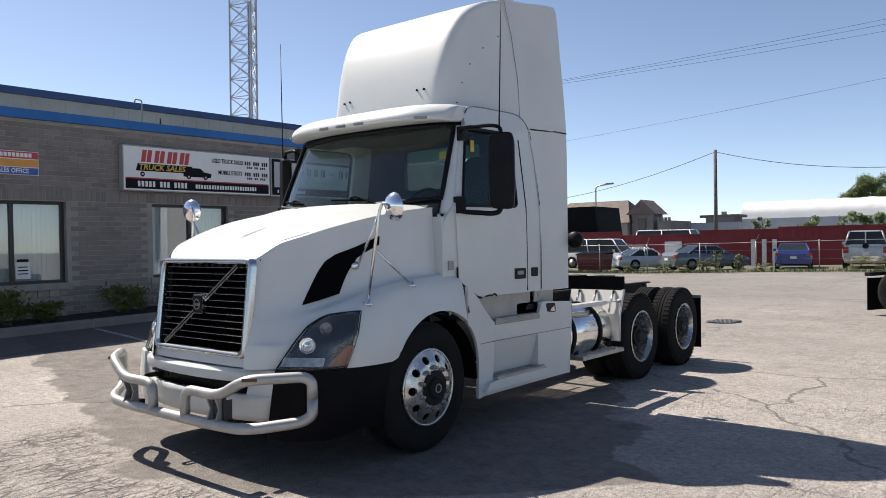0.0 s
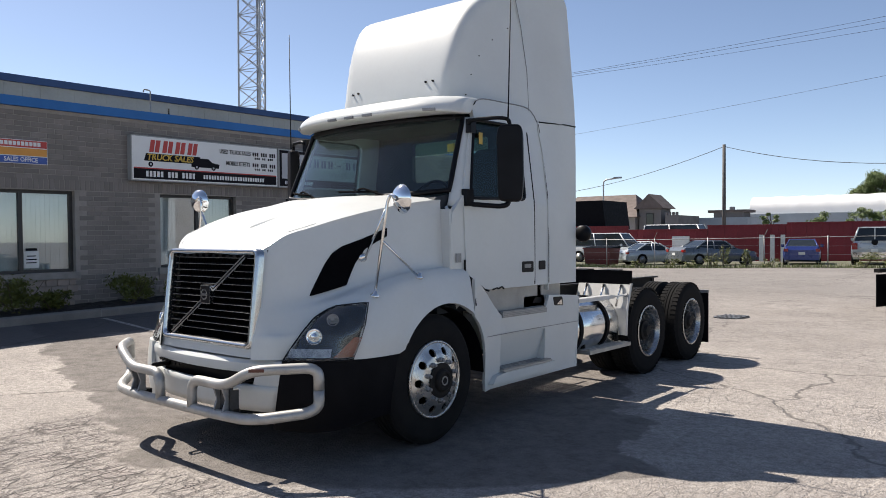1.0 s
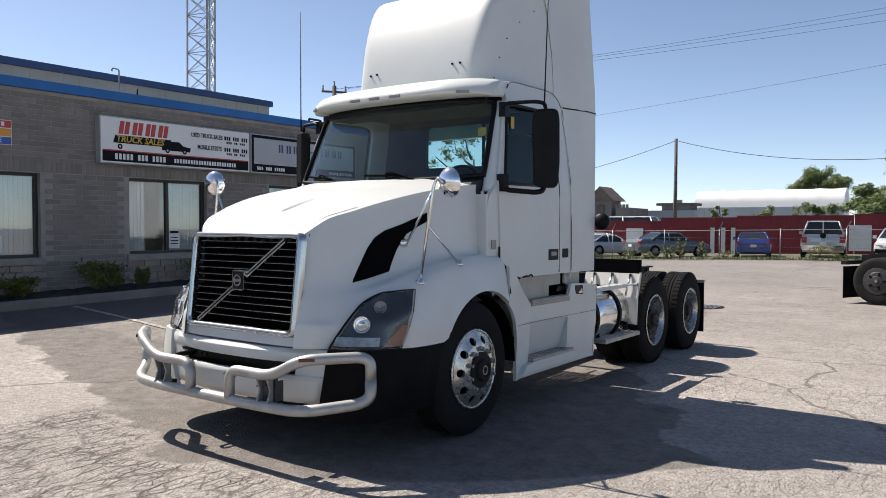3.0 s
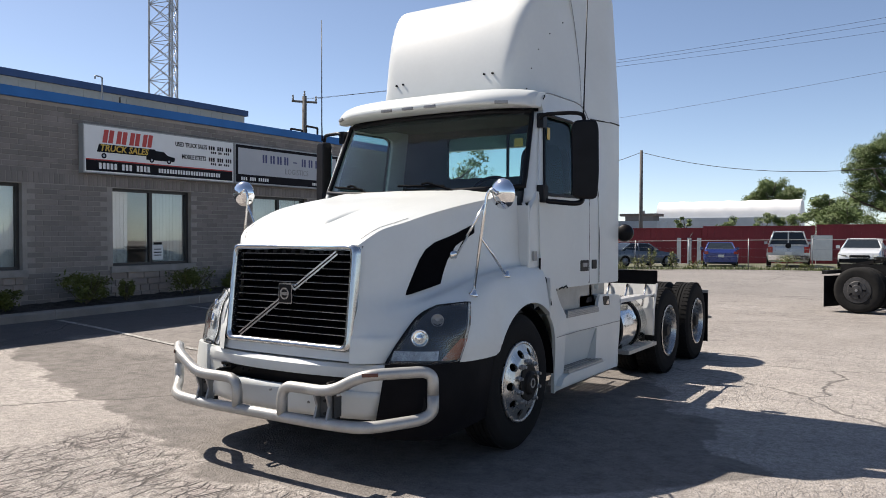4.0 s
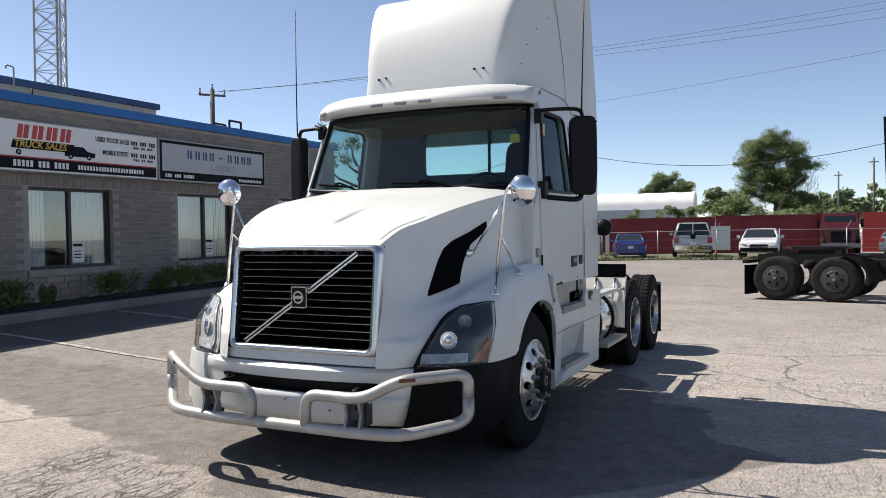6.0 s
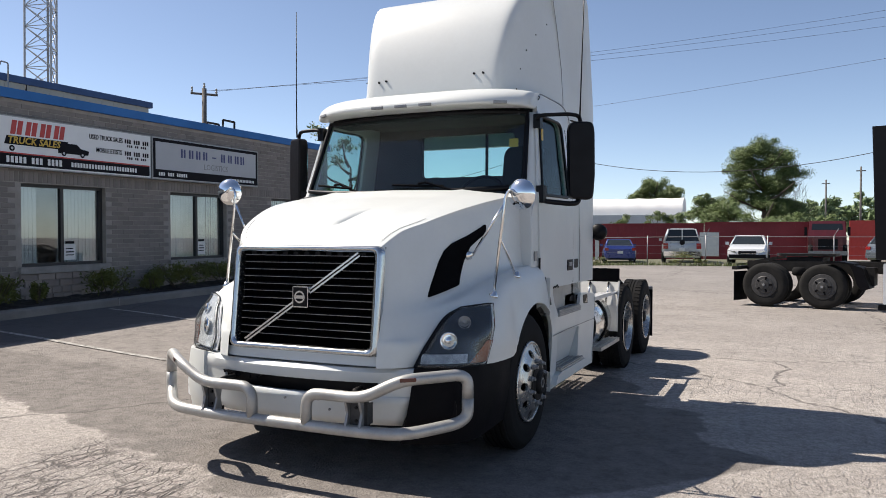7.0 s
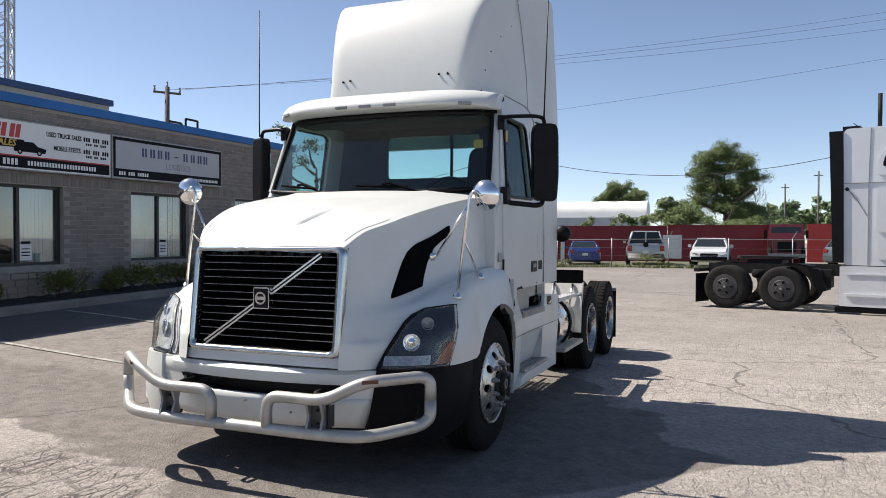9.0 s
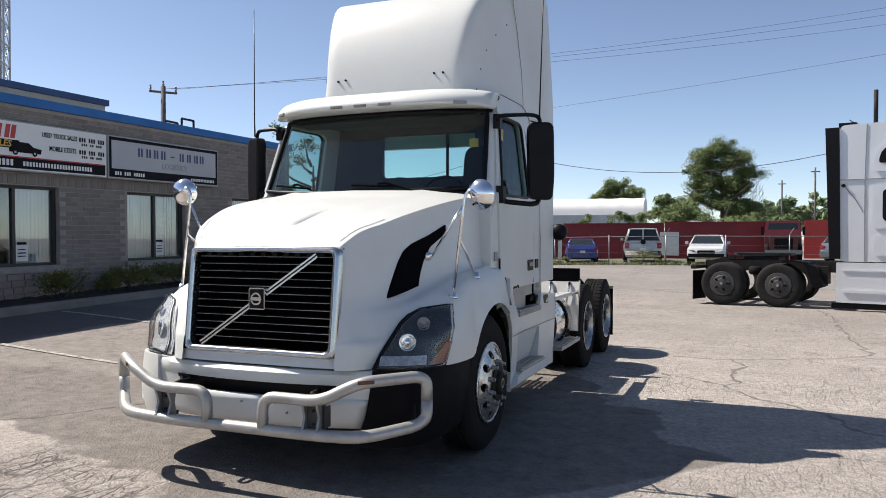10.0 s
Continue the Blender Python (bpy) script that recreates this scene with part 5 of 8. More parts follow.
def build_skirts():
    arch = [(1.42 + 0.575 * math.cos(a), 0.5 + 0.575 * math.sin(a)) for a in np.linspace(radians(52), radians(0), 8)]
    face = [(1.775, 1.26), *arch, (2.0, 0.285), (3.59, 0.295), (3.605, 0.74), (3.62, 1.00), (3.57, 1.02), (3.20, 1.045), (3.04, 1.05), (2.975, 0.925), (2.24, 0.915), (2.20, 0.95), (1.995, 1.13)]
    recess = [(2.235, 0.742), (2.235, 0.40), (2.985, 0.40), (2.97, 0.742)]
    for s in (1, -1):
        def sk(a, b):
            return Vector((s * (1.165 - 0.02 * ease(0.8, 0.3, b) + 0.065 * (1 - ease(1.78, 2.15, a))), a, b))
        body = part("side_skirt", plate(dense(face, 0.1), [dense(recess, 0.1)], sk, (-0.03 * s, 0, 0)), WHITE, truck, "white chassis skirt with two steps", bevel=0.004)
        part("fender_joint", tube([(s * 1.238, 1.782, 1.04), (s * 1.225, 1.782, 1.12), (s * 1.20, 1.782, 1.22), (s * 1.185, 1.782, 1.265)], 0.006, 5), BLACK, body)
        part("recess_panel", thicken(grid(lambda u, v: (s * (1.152 - 0.105 * v), 2.215 + 0.80 * u, 0.75 - 0.36 * v), 4, 4), 0.008), WHITE, body)
        for y in (2.222, 2.978):
            part("recess_gusset", prism([(s * 1.15, 0.745), (s * 1.145, 0.395), (s * 1.04, 0.395)], "y", y, y + 0.008), WHITE, body)
        part("seam_line", tube([sk(a, 0.755) + Vector((0.001 * s, 0, 0)) for a in (1.99, 2.5, 3.0, 3.6)], 0.004, 4), STEEL, body)
        part("top_shelf", box(min(s * 0.95, s * 1.15), max(s * 0.95, s * 1.15), 2.22, 3.58, 0.895, 0.910), WHITE, body)
        part("shelf_wall", box(min(s * 0.93, s * 0.95), max(s * 0.93, s * 0.95), 2.0, 3.60, 0.60, 1.03), OFFWHITE, body)
        part("pocket_wall", box(min(s * 1.04, s * 1.10), max(s * 1.04, s * 1.10), 2.70, 3.06, 0.92, 1.05), WHITE, body, bevel=0.01)
        part("grab_pocket", prism(round_poly([(2.84, 0.985), (3.00, 0.98), (3.01, 1.03), (2.88, 1.035)], 0.02), "x", s * 1.06, s * 1.105), BLACK, body, "black grab opening")
        part("grab_pocket", prism(round_poly([(3.13, 0.945), (3.29, 0.935), (3.275, 1.025), (3.10, 1.03)], 0.02), "x", s * 1.10, s * 1.171), BLACK, body, "black grab opening")
        part("pocket_plate", prism([(3.17, 0.955), (3.275, 0.945), (3.25, 1.0)], "x", s * 1.168, s * 1.174), POLISHED, body, "bright metal insert")
        part("sill_end", box(min(s * 0.94, s * 1.07), max(s * 0.94, s * 1.07), 3.04, 3.40, 0.93, 1.155), BEIGE, body)
        part("rear_return", box(min(s * 0.95, s * 1.15), max(s * 0.95, s * 1.15), 3.57, 3.59, 0.32, 1.0), WHITE, body)
        for y0, y1, z, x0, x1, h in ((2.25, 2.97, 0.945, 1.04, 1.182, 0.05), (2.24, 3.04, 0.442, 1.05, 1.198, 0.022)):
            st = part("step", box(min(s * x0, s * x1), max(s * x0, s * x1), y0, y1, z - h, z - 0.006), ALU, body, "ribbed aluminium step", bevel=0.004)
            for k in range(7):
                x = x0 + 0.010 + (x1 - x0 - 0.024) * k / 6
                part("step_rib", box(s * x - 0.007, s * x + 0.007, y0 + 0.01, y1 - 0.01, z - 0.006, z + (0.002 if k % 2 else 0.006)), ALU if k % 2 else STEEL, st)
            if h > 0.04:
                for k in range(3):
                    part("edge_rib", box(min(s * x1, s * (x1 + 0.004)), max(s * x1, s * (x1 + 0.004)), y0 + 0.01, y1 - 0.01, z - 0.046 + 0.014 * k, z - 0.038 + 0.014 * k), STEEL, st)
        part("step_moulding", prism([(2.06, 0.335), (3.10, 0.345), (3.115, 0.36), (3.09, 0.418), (2.27, 0.418), (2.12, 0.40)], "x", s * 1.08, s * 1.206), WHITE, body, bevel=0.008)


def wheel(y, x_face, kind, s, y_parent=None):
    """A wheel on the left (s = 1) or right side. The steer wheel has a domed, pierced disc; the drive wheels are deep-dished pairs."""
    z, R = 0.505, 0.505
    name = "steer_wheel" if kind == "steer" else "drive_wheel"
    tw = 0.27
    prof = [(0.29, -tw + 0.02), (0.32, -tw), (0.40, -tw - 0.008), (0.46, -tw), (0.487, -tw + 0.025)]
    n_rib = 5
    for k in range(n_rib):
        a = -tw + 0.03 + (tw - 0.06) * k / n_rib
        b = -tw + 0.03 + (tw - 0.06) * (k + 1) / n_rib
        prof += [(R, a + 0.004), (R, b - 0.008), (R - 0.012, b - 0.006), (R - 0.012, b - 0.001)]
    prof += [(0.487, -0.025), (0.46, 0.0), (0.44, 0.005), (0.42, 0.003), (0.40, 0.008), (0.34, 0.006), (0.305, -0.002), (0.29, -0.012)]
    def put(bm):
        bmesh.ops.transform(bm, matrix=Matrix.Translation((s * x_face, y, z)) @ Matrix.Diagonal((s, 1, 1, 1)), verts=bm.verts)
        return bm
    w = part(name, put(lathe(prof + [prof[0]], "x", 64)), RUBBER, truck, "black rubber tyre on a bright aluminium rim", smooth=True)
    soften(w, 40)
    if kind == "drive":
        bm = bmesh.new()
        for k in range(54):
            a = 2 * math.pi * k / 54
            for x0, x1 in ((-tw + 0.012, -tw + 0.085), (-0.085, -0.012)):
                b = box(x0, x1, -0.019, 0.019, R - 0.012, R + 0.004)
                bmesh.ops.transform(b, matrix=Matrix.Rotation(a, 4, "X"), verts=b.verts)
                tmp = bpy.data.meshes.new("tmp")
                b.to_mesh(tmp)
                b.free()
                bm.from_mesh(tmp)
                bpy.data.meshes.remove(tmp)
        tagged(part("tread_block", put(bm), RUBBER, w), kind="stuff")
        inner = lathe(prof + [prof[0]], "x", 48)
        bmesh.ops.translate(inner, vec=(-0.33, 0, 0), verts=inner.verts)
        soften(part("inner_tyre", put(inner), RUBBER, w, smooth=True), 40)
        rim = part("rim", put(lathe([(0.295, 0.0), (0.302, 0.010), (0.285, 0.014), (0.270, -0.004), (0.255, -0.05), (0.250, -0.15), (0.246, -0.16)], "x", 48, caps=False)), RIMALU, w, "deep-dished polished rim", smooth=True)
        soften(rim, 40)
        part("dish", put(lathe([(0.252, -0.158), (0.20, -0.172), (0.12, -0.165), (0.118, -0.06)], "x", 40, caps=False)), HUBGREY, rim, "dusty dark wheel dish", smooth=True)
        for k in range(10):
            a = 2 * math.pi * k / 10
            part("hand_hole", put(lathe([(0.028, -0.176), (0.028, -0.162), (0.0, -0.1615)], "x", 10, (0, 0.222 * math.cos(a), 0.222 * math.sin(a)))), BLACK, rim)
            part("wheel_nut", put(lathe([(0.017, -0.17), (0.017, -0.13), (0.0, -0.125)], "x", 6, (0, 0.155 * math.cos(a + 0.3), 0.155 * math.sin(a + 0.3)))), STEEL, rim)
        part("axle_cap", put(lathe([(0.118, -0.12), (0.112, -0.04), (0.08, -0.03), (0.06, 0.0), (0.0, 0.004)], "x", 20)), FRAMEBLK, rim, "greasy axle hub")
    else:
        def dome(a, b):
            r = math.hypot(a, b)
            return Vector((0.012 + 0.055 * ease(0.29, 0.16, r), a, b))
        holes = [ring_pts(0.225 * math.cos(t), 0.225 * math.sin(t), 0.031, 12) for t in (2 * math.pi * k / 10 for k in range(10))]
        disc = part("rim", put(plate(ring_pts(0, 0, 0.284, 60), holes + [ring_pts(0, 0, 0.10, 24)], dome, (-0.02, 0, 0))), WHEELALU, w, "polished aluminium disc rim with ten round holes", smooth=True)
        soften(disc, 30)
        part("rim_flange", put(lathe([(0.280, 0.0), (0.286, 0.016), (0.300, 0.014), (0.304, 0.0), (0.280, 0.0)], "x", 48)), WHEELALU, disc, smooth=True)
        part("rim_back", put(lathe([(0.285, -0.03), (0.0, -0.03)], "x", 32)), BLACK, disc)
        part("hub", put(lathe([(0.135, 0.03), (0.135, 0.075), (0.115, 0.080), (0.090, 0.080), (0.085, 0.100), (0.072, 0.112), (0.058, 0.112), (0.053, 0.104), (0.0, 0.103)], "x", 28)), FRAMEBLK, disc, "dark grey oil-bath hub")
        part("hub_ring", put(lathe([(0.036, 0.104), (0.036, 0.109), (0.026, 0.109), (0.026, 0.104)], "x", 20, caps=False)), STEEL, disc)
        for k in range(10):
            a = 2 * math.pi * (k + 0.5) / 10
            part("wheel_nut", put(lathe([(0.020, 0.05), (0.020, 0.078), (0.014, 0.082), (0.013, 0.100), (0.0, 0.102)], "x", 6, (0, 0.158 * math.cos(a), 0.158 * math.sin(a)))), STEEL, disc)
    return w


def build_chassis():
    for s in (1, -1):
        wheel(1.26, 1.225, "steer", s)
        wheel(5.20, 1.195, "drive", s)
        wheel(6.50, 1.195, "drive", s)
        part("frame_rail", prism([(s * 0.37, 0.78), (s * 0.45, 0.78), (s * 0.45, 0.80), (s * 0.385, 0.80), (s * 0.385, 1.03), (s * 0.45, 1.03), (s * 0.45, 1.05), (s * 0.37, 1.05)], "y", 0.35, 7.15), FRAMEBLK, truck, "black steel frame rail")
        # polished fuel tank with straps and a step along it
        tank = part("fuel_tank", lathe([(0.0, 3.63), (0.25, 3.63), (0.285, 3.64), (0.30, 3.67), (0.30, 4.53), (0.285, 4.56), (0.25, 4.57), (0.0, 4.57)], "y", 40, (s * 0.845, 0, 0.65)), POLISHED, truck, "polished aluminium fuel tank", smooth=True)
        soften(tank, 40)
        for y in (3.70, 4.27):
            part("tank_strap", lathe([(0.301, y - 0.03), (0.312, y - 0.03), (0.312, y + 0.03), (0.301, y + 0.03)], "y", 40, (s * 0.845, 0, 0.65), caps=False), DULLBLACK, tank, "black tank strap")
        part("tank_cap", lathe([(0.05, 0.0), (0.05, 0.03), (0.0, 0.035)], "z", 16, (s * 0.85, 3.95, 0.945)), STEEL, tank)
        part("tank_step", box(min(s * 1.02, s * 1.20), max(s * 1.02, s * 1.20), 3.78, 4.72, 0.385, 0.425), ALU, tank, "ribbed aluminium tank step", bevel=0.006)
        for k in range(4):
            x = 1.04 + 0.045 * k
            part("step_rib", box(s * x - 0.006, s * x + 0.006, 3.80, 4.70, 0.425, 0.434), ALU, tank)
        for y in (3.85, 4.60):
            part("step_hanger", box(min(s * 1.05, s * 1.09), max(s * 1.05, s * 1.09), y, y + 0.03, 0.39, 0.60), FRAMEBLK, tank)
        # deck step over the tank
        deck = part("deck_step", box(min(s * 1.155, s * 1.175), max(s * 1.155, s * 1.175), 3.60, 4.38, 0.935, 0.975), SHEET, truck, "slatted aluminium deck step", bevel=0.004)
        for k in range(3):
            x = 1.055 + 0.034 * k
            part("deck_slat", box(min(s * x, s * (x + 0.024)), max(s * x, s * (x + 0.024)), 3.60, 4.38, 0.95, 0.972), SHEET, deck)
        for y in (3.62, 4.36):
            part("deck_bracket", tube([(s * 1.165, y, 0.945), (s * 1.0, y, 0.94), (s * 0.845, y, 0.945)], 0.008, 6), FRAMEBLK, deck)
        part("deck_rod", tube([(s * 1.165, 4.38, 0.955), (s * 1.165, 4.70, 0.955)], 0.010, 8), SHEET, deck)
        part("deck_end", lathe([(0.022, 0), (0.022, 0.03)], "x", 12, (s * 1.15, 4.68, 0.95)), STEEL, deck)
        # guard in front of the drive wheels
        gd = part("wheel_guard", prism([(4.80, 1.08), (4.69, 0.80), (4.665, 0.50), (4.655, 0.50), (4.680, 0.80), (4.790, 1.08)], "x", s * 0.50, s * 1.19), SHEET, truck, "aluminium quarter fender topped by a black flap")
        part("guard_flange", prism([(4.80, 1.08), (4.69, 0.80), (4.665, 0.50), (4.63, 0.50), (4.645, 0.80), (4.74, 1.08)], "x", s * 1.178, s * 1.19), SHEET, gd)
        part("guard_flap", box(min(s * 0.42, s * 1.18), max(s * 0.42, s * 1.18), 4.785, 4.80, 1.06, 1.225), DULLBLACK, gd, "black rubber flap", bevel=0.003)
        for x in (0.62, 0.84, 1.06):
            part("guard_rod", tube([(s * x, 4.765, 1.06), (s * x, 4.70, 0.95), (s * (x - 0.01), 4.655, 0.82)], 0.013, 8), POLISHED, gd, smooth=True)
            part("guard_bolt", lathe([(0.02, 0), (0.02, -0.02), (0, -0.022)], "y", 10, (s * x, 4.79, 1.045)), STEEL, gd)
        fl = part("mud_flap", box(min(s * 0.58, s * 1.19), max(s * 0.58, s * 1.19), 7.12, 7.132, 0.16, 0.86), DULLBLACK, truck, "black rubber mud flap", bevel=0.003)
        part("flap_hanger", box(min(s * 0.42, s * 1.19), max(s * 0.42, s * 1.19), 7.10, 7.145, 0.84, 0.88), STEEL, fl, bevel=0.004)
        part("tail_lamp", lathe([(0.05, 7.14), (0.05, 7.16), (0.0, 7.165)], "y", 16, (s * 0.62, 0, 0.80)), REDLENS, truck)
        part("spring", tube(smooth_path([(s * 0.52, 0.55, 0.72), (s * 0.52, 1.26, 0.60), (s * 0.52, 2.0, 0.72)], 5), 0.04, 8), FRAMEBLK, truck, smooth=True)
        part("air_tank", lathe([(0.0, 2.1), (0.10, 2.11), (0.12, 2.15), (0.12, 3.3), (0.10, 3.34), (0.0, 3.35)], "y", 20, (s * 0.68, 0, 0.62)), FRAMEBLK, truck, smooth=True)
    for y in (1.26, 5.20, 6.50):
        part("axle", tube([(-0.98, y, 0.50), (0.98, y, 0.50)], 0.07, 12), FRAMEBLK, truck, smooth=True)
    for y in (5.20, 6.50):
        part("differential", lathe([(0.0, y - 0.26), (0.14, y - 0.22), (0.22, y - 0.05), (0.22, y + 0.08), (0.12, y + 0.22), (0.0, y + 0.24)], "y", 20, (0, 0, 0.52)), FRAMEBLK, truck, smooth=True)
    part("engine_sump", box(-0.33, 0.33, 0.45, 1.9, 0.42, 1.1), FRAMEBLK, truck, bevel=0.05)
    part("gearbox", box(-0.25, 0.25, 1.9, 3.0, 0.45, 0.95), FRAMEBLK, truck, bevel=0.06)
    part("drive_shaft", tube([(0, 3.0, 0.62), (0, 5.0, 0.55)], 0.06, 12), FRAMEBLK, truck, smooth=True)
    for y in (3.4, 4.4, 5.85, 7.05):
        part("crossmember", box(-0.40, 0.40, y, y + 0.08, 0.82, 1.02), FRAMEBLK, truck)
    part("fifth_wheel", prism(round_poly([(-0.45, 5.45), (0.45, 5.45), (0.45, 5.95), (0.30, 6.35), (0.10, 6.30), (0.08, 5.95), (-0.08, 5.95), (-0.10, 6.30), (-0.30, 6.35), (-0.45, 5.95)], 0.05), "z", 1.12, 1.17), FRAMEBLK, truck, "greasy fifth-wheel plate", bevel=0.01)
    part("fifth_wheel_base", box(-0.48, 0.48, 5.6, 6.1, 1.05, 1.12), FRAMEBLK, truck)
    bm = bmesh.new()
    for k in range(13):
        box(-0.36 + 0.06 * k - 0.019, -0.36 + 0.06 * k + 0.019, 3.12, 4.05, 1.052, 1.060, bm)
    for k in range(19):
        box(-0.37, 0.37, 3.12 + 0.051 * k - 0.012, 3.12 + 0.051 * k + 0.012, 1.060, 1.066, bm)
    part("deck_plate", bm, ALU, truck, "pierced aluminium deck plate")
    # round black fitting on a stalk, its use not known
    part("round_fitting", lathe([(0.0, 3.60), (0.07, 3.605), (0.088, 3.63), (0.085, 3.67), (0.0, 3.70)], "y", 20, (1.195, 0, 1.645)), BLACK, truck, "round black fitting behind the cab", smooth=True)
    part("fitting_stalk", tube([(1.19, 3.66, 1.645), (1.12, 3.62, 1.64), (1.12, 3.50, 1.64)], 0.015, 8), FRAMEBLK, truck)
    # looped air lines behind the cab
    for k, mtl in enumerate((SIGNRED, SIGNBLUE, BLACK)):
        x = -0.2 + 0.2 * k
        part("air_line", tube(smooth_path([(x, 3.04, 1.7), (x, 3.3, 1.35), (x + 0.05, 3.7, 1.18), (x + 0.1, 4.3, 1.12)], 5), 0.014, 6), mtl, truck, smooth=True)


build_hood()
build_grille()
build_headlights()
build_bumper()
build_bull_bar()
build_cab()
build_windshield()
build_visor()
build_fairing()
build_mirrors()
build_skirts()
build_chassis()


# ---- the brick office building ----
WALL_X = -15.31
TILT_B = Matrix.Translation((0, 8, 0)) @ Matrix.Rotation(radians(0.58), 4, "X") @ Matrix.Translation((0, -8, 0))
building = thing("office_building", TILT_B, "low buff-brick office building with blue metal roof trim", "building", kind="structure")
Y0, Y1, BTOP = -10.0, 19.2, 4.14
WINDOWS = [(y, y + 1.95, 0.98, 2.58) for y in (-2.65, 1.16, 4.97, 8.75, 12.55, 16.36)]


def in_window(y0, y1, z0, z1):
    return any(y1 > a and y0 < b and z1 > c and z0 < d for a, b, c, d in WINDOWS)


def build_walls():
    outer = [(Y0, -0.3), (Y1, -0.3), (Y1, BTOP), (Y0, BTOP)]
    holes = [[(a, c), (b, c), (b, d), (a, d)] for a, b, c, d in WINDOWS]
    part("wall_east", plate(outer, holes, lambda a, b: Vector((WALL_X - 0.012, a, b)), (-0.30, 0, 0)), MORTAR, building)
    for nm, (x0, x1, y0, y1) in {"wall_north": (-34, WALL_X - 0.02, Y1 - 0.3, Y1), "wall_south": (-34, WALL_X - 0.02, Y0, Y0 + 0.3), "wall_west": (-34.3, -34, Y0, Y1)}.items():
        part(nm, box(x0, x1, y0, y1, -0.3, BTOP), BRICKS, building)
    part("roof", box(-34, WALL_X - 0.15, Y0 + 0.1, Y1 - 0.1, BTOP - 0.1, BTOP + 0.05), GREYMETAL, building)
    part("blue_trim", box(WALL_X - 0.20, WALL_X + 0.07, Y0 - 0.05, Y1 + 0.05, BTOP, BTOP + 0.18), BLUEBAND, building, "bright blue metal roof trim", bevel=0.01)
    # the taller block set back on the roof
    part("upper_block", box(-33, -22.6, Y0 + 0.5, 19.0, BTOP, 6.05), GREYMETAL, building, "grey metal-sided upper storey")
    part("upper_cap", box(-33.1, -22.5, Y0 + 0.4, 19.1, 5.97, 6.17), NAVY, building, "navy metal coping", bevel=0.015)
    for k in range(59):
        y = Y0 + 0.6 + 0.48 * k
        part("siding_rib", box(-22.60, -22.592, y, y + 0.012, BTOP + 0.05, 5.92), GREYMETAL, building)


def brick_mesh(w, h, d=0.015):
    bm = box(0, d, 0, w, 0, h)
    bmesh.ops.bevel(bm, geom=[e for e in bm.edges if all(v.co.x > d / 2 for v in e.verts)], offset=0.004, segments=1, affect="EDGES")
    bmesh.ops.recalc_face_normals(bm, faces=bm.faces)
    return bm


def build_windows():
    for i, (a, b, c, d) in enumerate(WINDOWS):
        x = WALL_X - 0.12
        fr = part("window_%d" % (i + 1), plate([(a, c), (b, c), (b, d), (a, d)], [[(a + 0.06, c + 0.06), ((a + b) / 2 - 0.035, c + 0.06), ((a + b) / 2 - 0.035, d - 0.06), (a + 0.06, d - 0.06)],
                  [((a + b) / 2 + 0.035, c + 0.06), (b - 0.06, c + 0.06), (b - 0.06, d - 0.06), ((a + b) / 2 + 0.035, d - 0.06)]], lambda p, q: Vector((x, p, q)), (-0.08, 0, 0)), WINFRAME, building, "dark bronze-framed two-pane office window")
        for p, q in ((a + 0.05, (a + b) / 2 - 0.03), ((a + b) / 2 + 0.03, b - 0.05)):
            g = part("pane", box(x - 0.05, x - 0.044, p, q, c + 0.05, d - 0.05), BUILDGLASS, fr)
            g.visible_shadow = False
        part("window_sill", box(WALL_X - 0.12, WALL_X + 0.06, a - 0.07, b + 0.07, c - 0.13, c), SILL, fr, "rough concrete sill", bevel=0.01)
        # vertical blinds, a few slats pushed aside
        rnd = random.Random(i)
        k = 0
        y = a + 0.08
        while y < b - 0.1:
            w = 0.095
            if not (i == 3 and a + 0.48 < y < a + 0.90):
                t = radians(rnd.uniform(4, 16))
                bm = box(-0.002, 0.002, 0, w, c + 0.03, d - 0.05)
                bmesh.ops.transform(bm, matrix=Matrix.Translation((x - 0.16, y, 0)) @ Matrix.Rotation(t, 4, "Z"), verts=bm.verts)
                part("blind_slat", bm, BLIND, fr)
            y += 0.088
            k += 1
        notice = part("notice", box(x - 0.042, x - 0.040, a + 1.04, a + 1.31, c + 0.10, c + 0.42), PAPER, fr, "white paper notice")
        for r, (u0, u1, zz, h) in enumerate(((0.03, 0.24, 0.33, 0.05), (0.05, 0.22, 0.22, 0.02), (0.04, 0.23, 0.15, 0.025), (0.04, 0.23, 0.09, 0.02))):
            part("notice_bar", box(x - 0.040, x - 0.0385, a + 1.04 + u0, a + 1.04 + u1, c + 0.10 + zz, c + 0.10 + zz + h), SIGNINK, notice)
    part("office_floor", box(-22, WALL_X - 0.32, Y0 + 0.4, Y1 - 0.4, 0.05, 0.10), ROOMDARK, building)
    part("office_back_wall", box(-20.1, -20, Y0 + 0.4, Y1 - 0.4, 0.1, 2.9), ROOMDARK, building)
    part("office_ceiling", box(-22, WALL_X - 0.32, Y0 + 0.4, Y1 - 0.4, 2.9, 2.95), ROOMDARK, building)


def sign_box(name, y0, y1, z0, z1, face, label):
    s = part(name, box(WALL_X + 0.004, WALL_X + 0.16, y0, y1, z0, z1), GREYMETAL, building, label, bevel=0.008)
    part("sign_face", box(WALL_X + 0.16, WALL_X + 0.165, y0 + 0.022, y1 - 0.022, z0 + 0.022, z1 - 0.022), face, s)
    return s


def flat(y0, y1, z0, z1, x, name, material, parent, slant=0.0):
    """A bar of print on a sign that faces +x."""
    return part(name, prism([(y0, z0), (y1, z0), (y1 + slant, z1), (y0 + slant, z1)], "x", x, x + 0.003), material, parent)


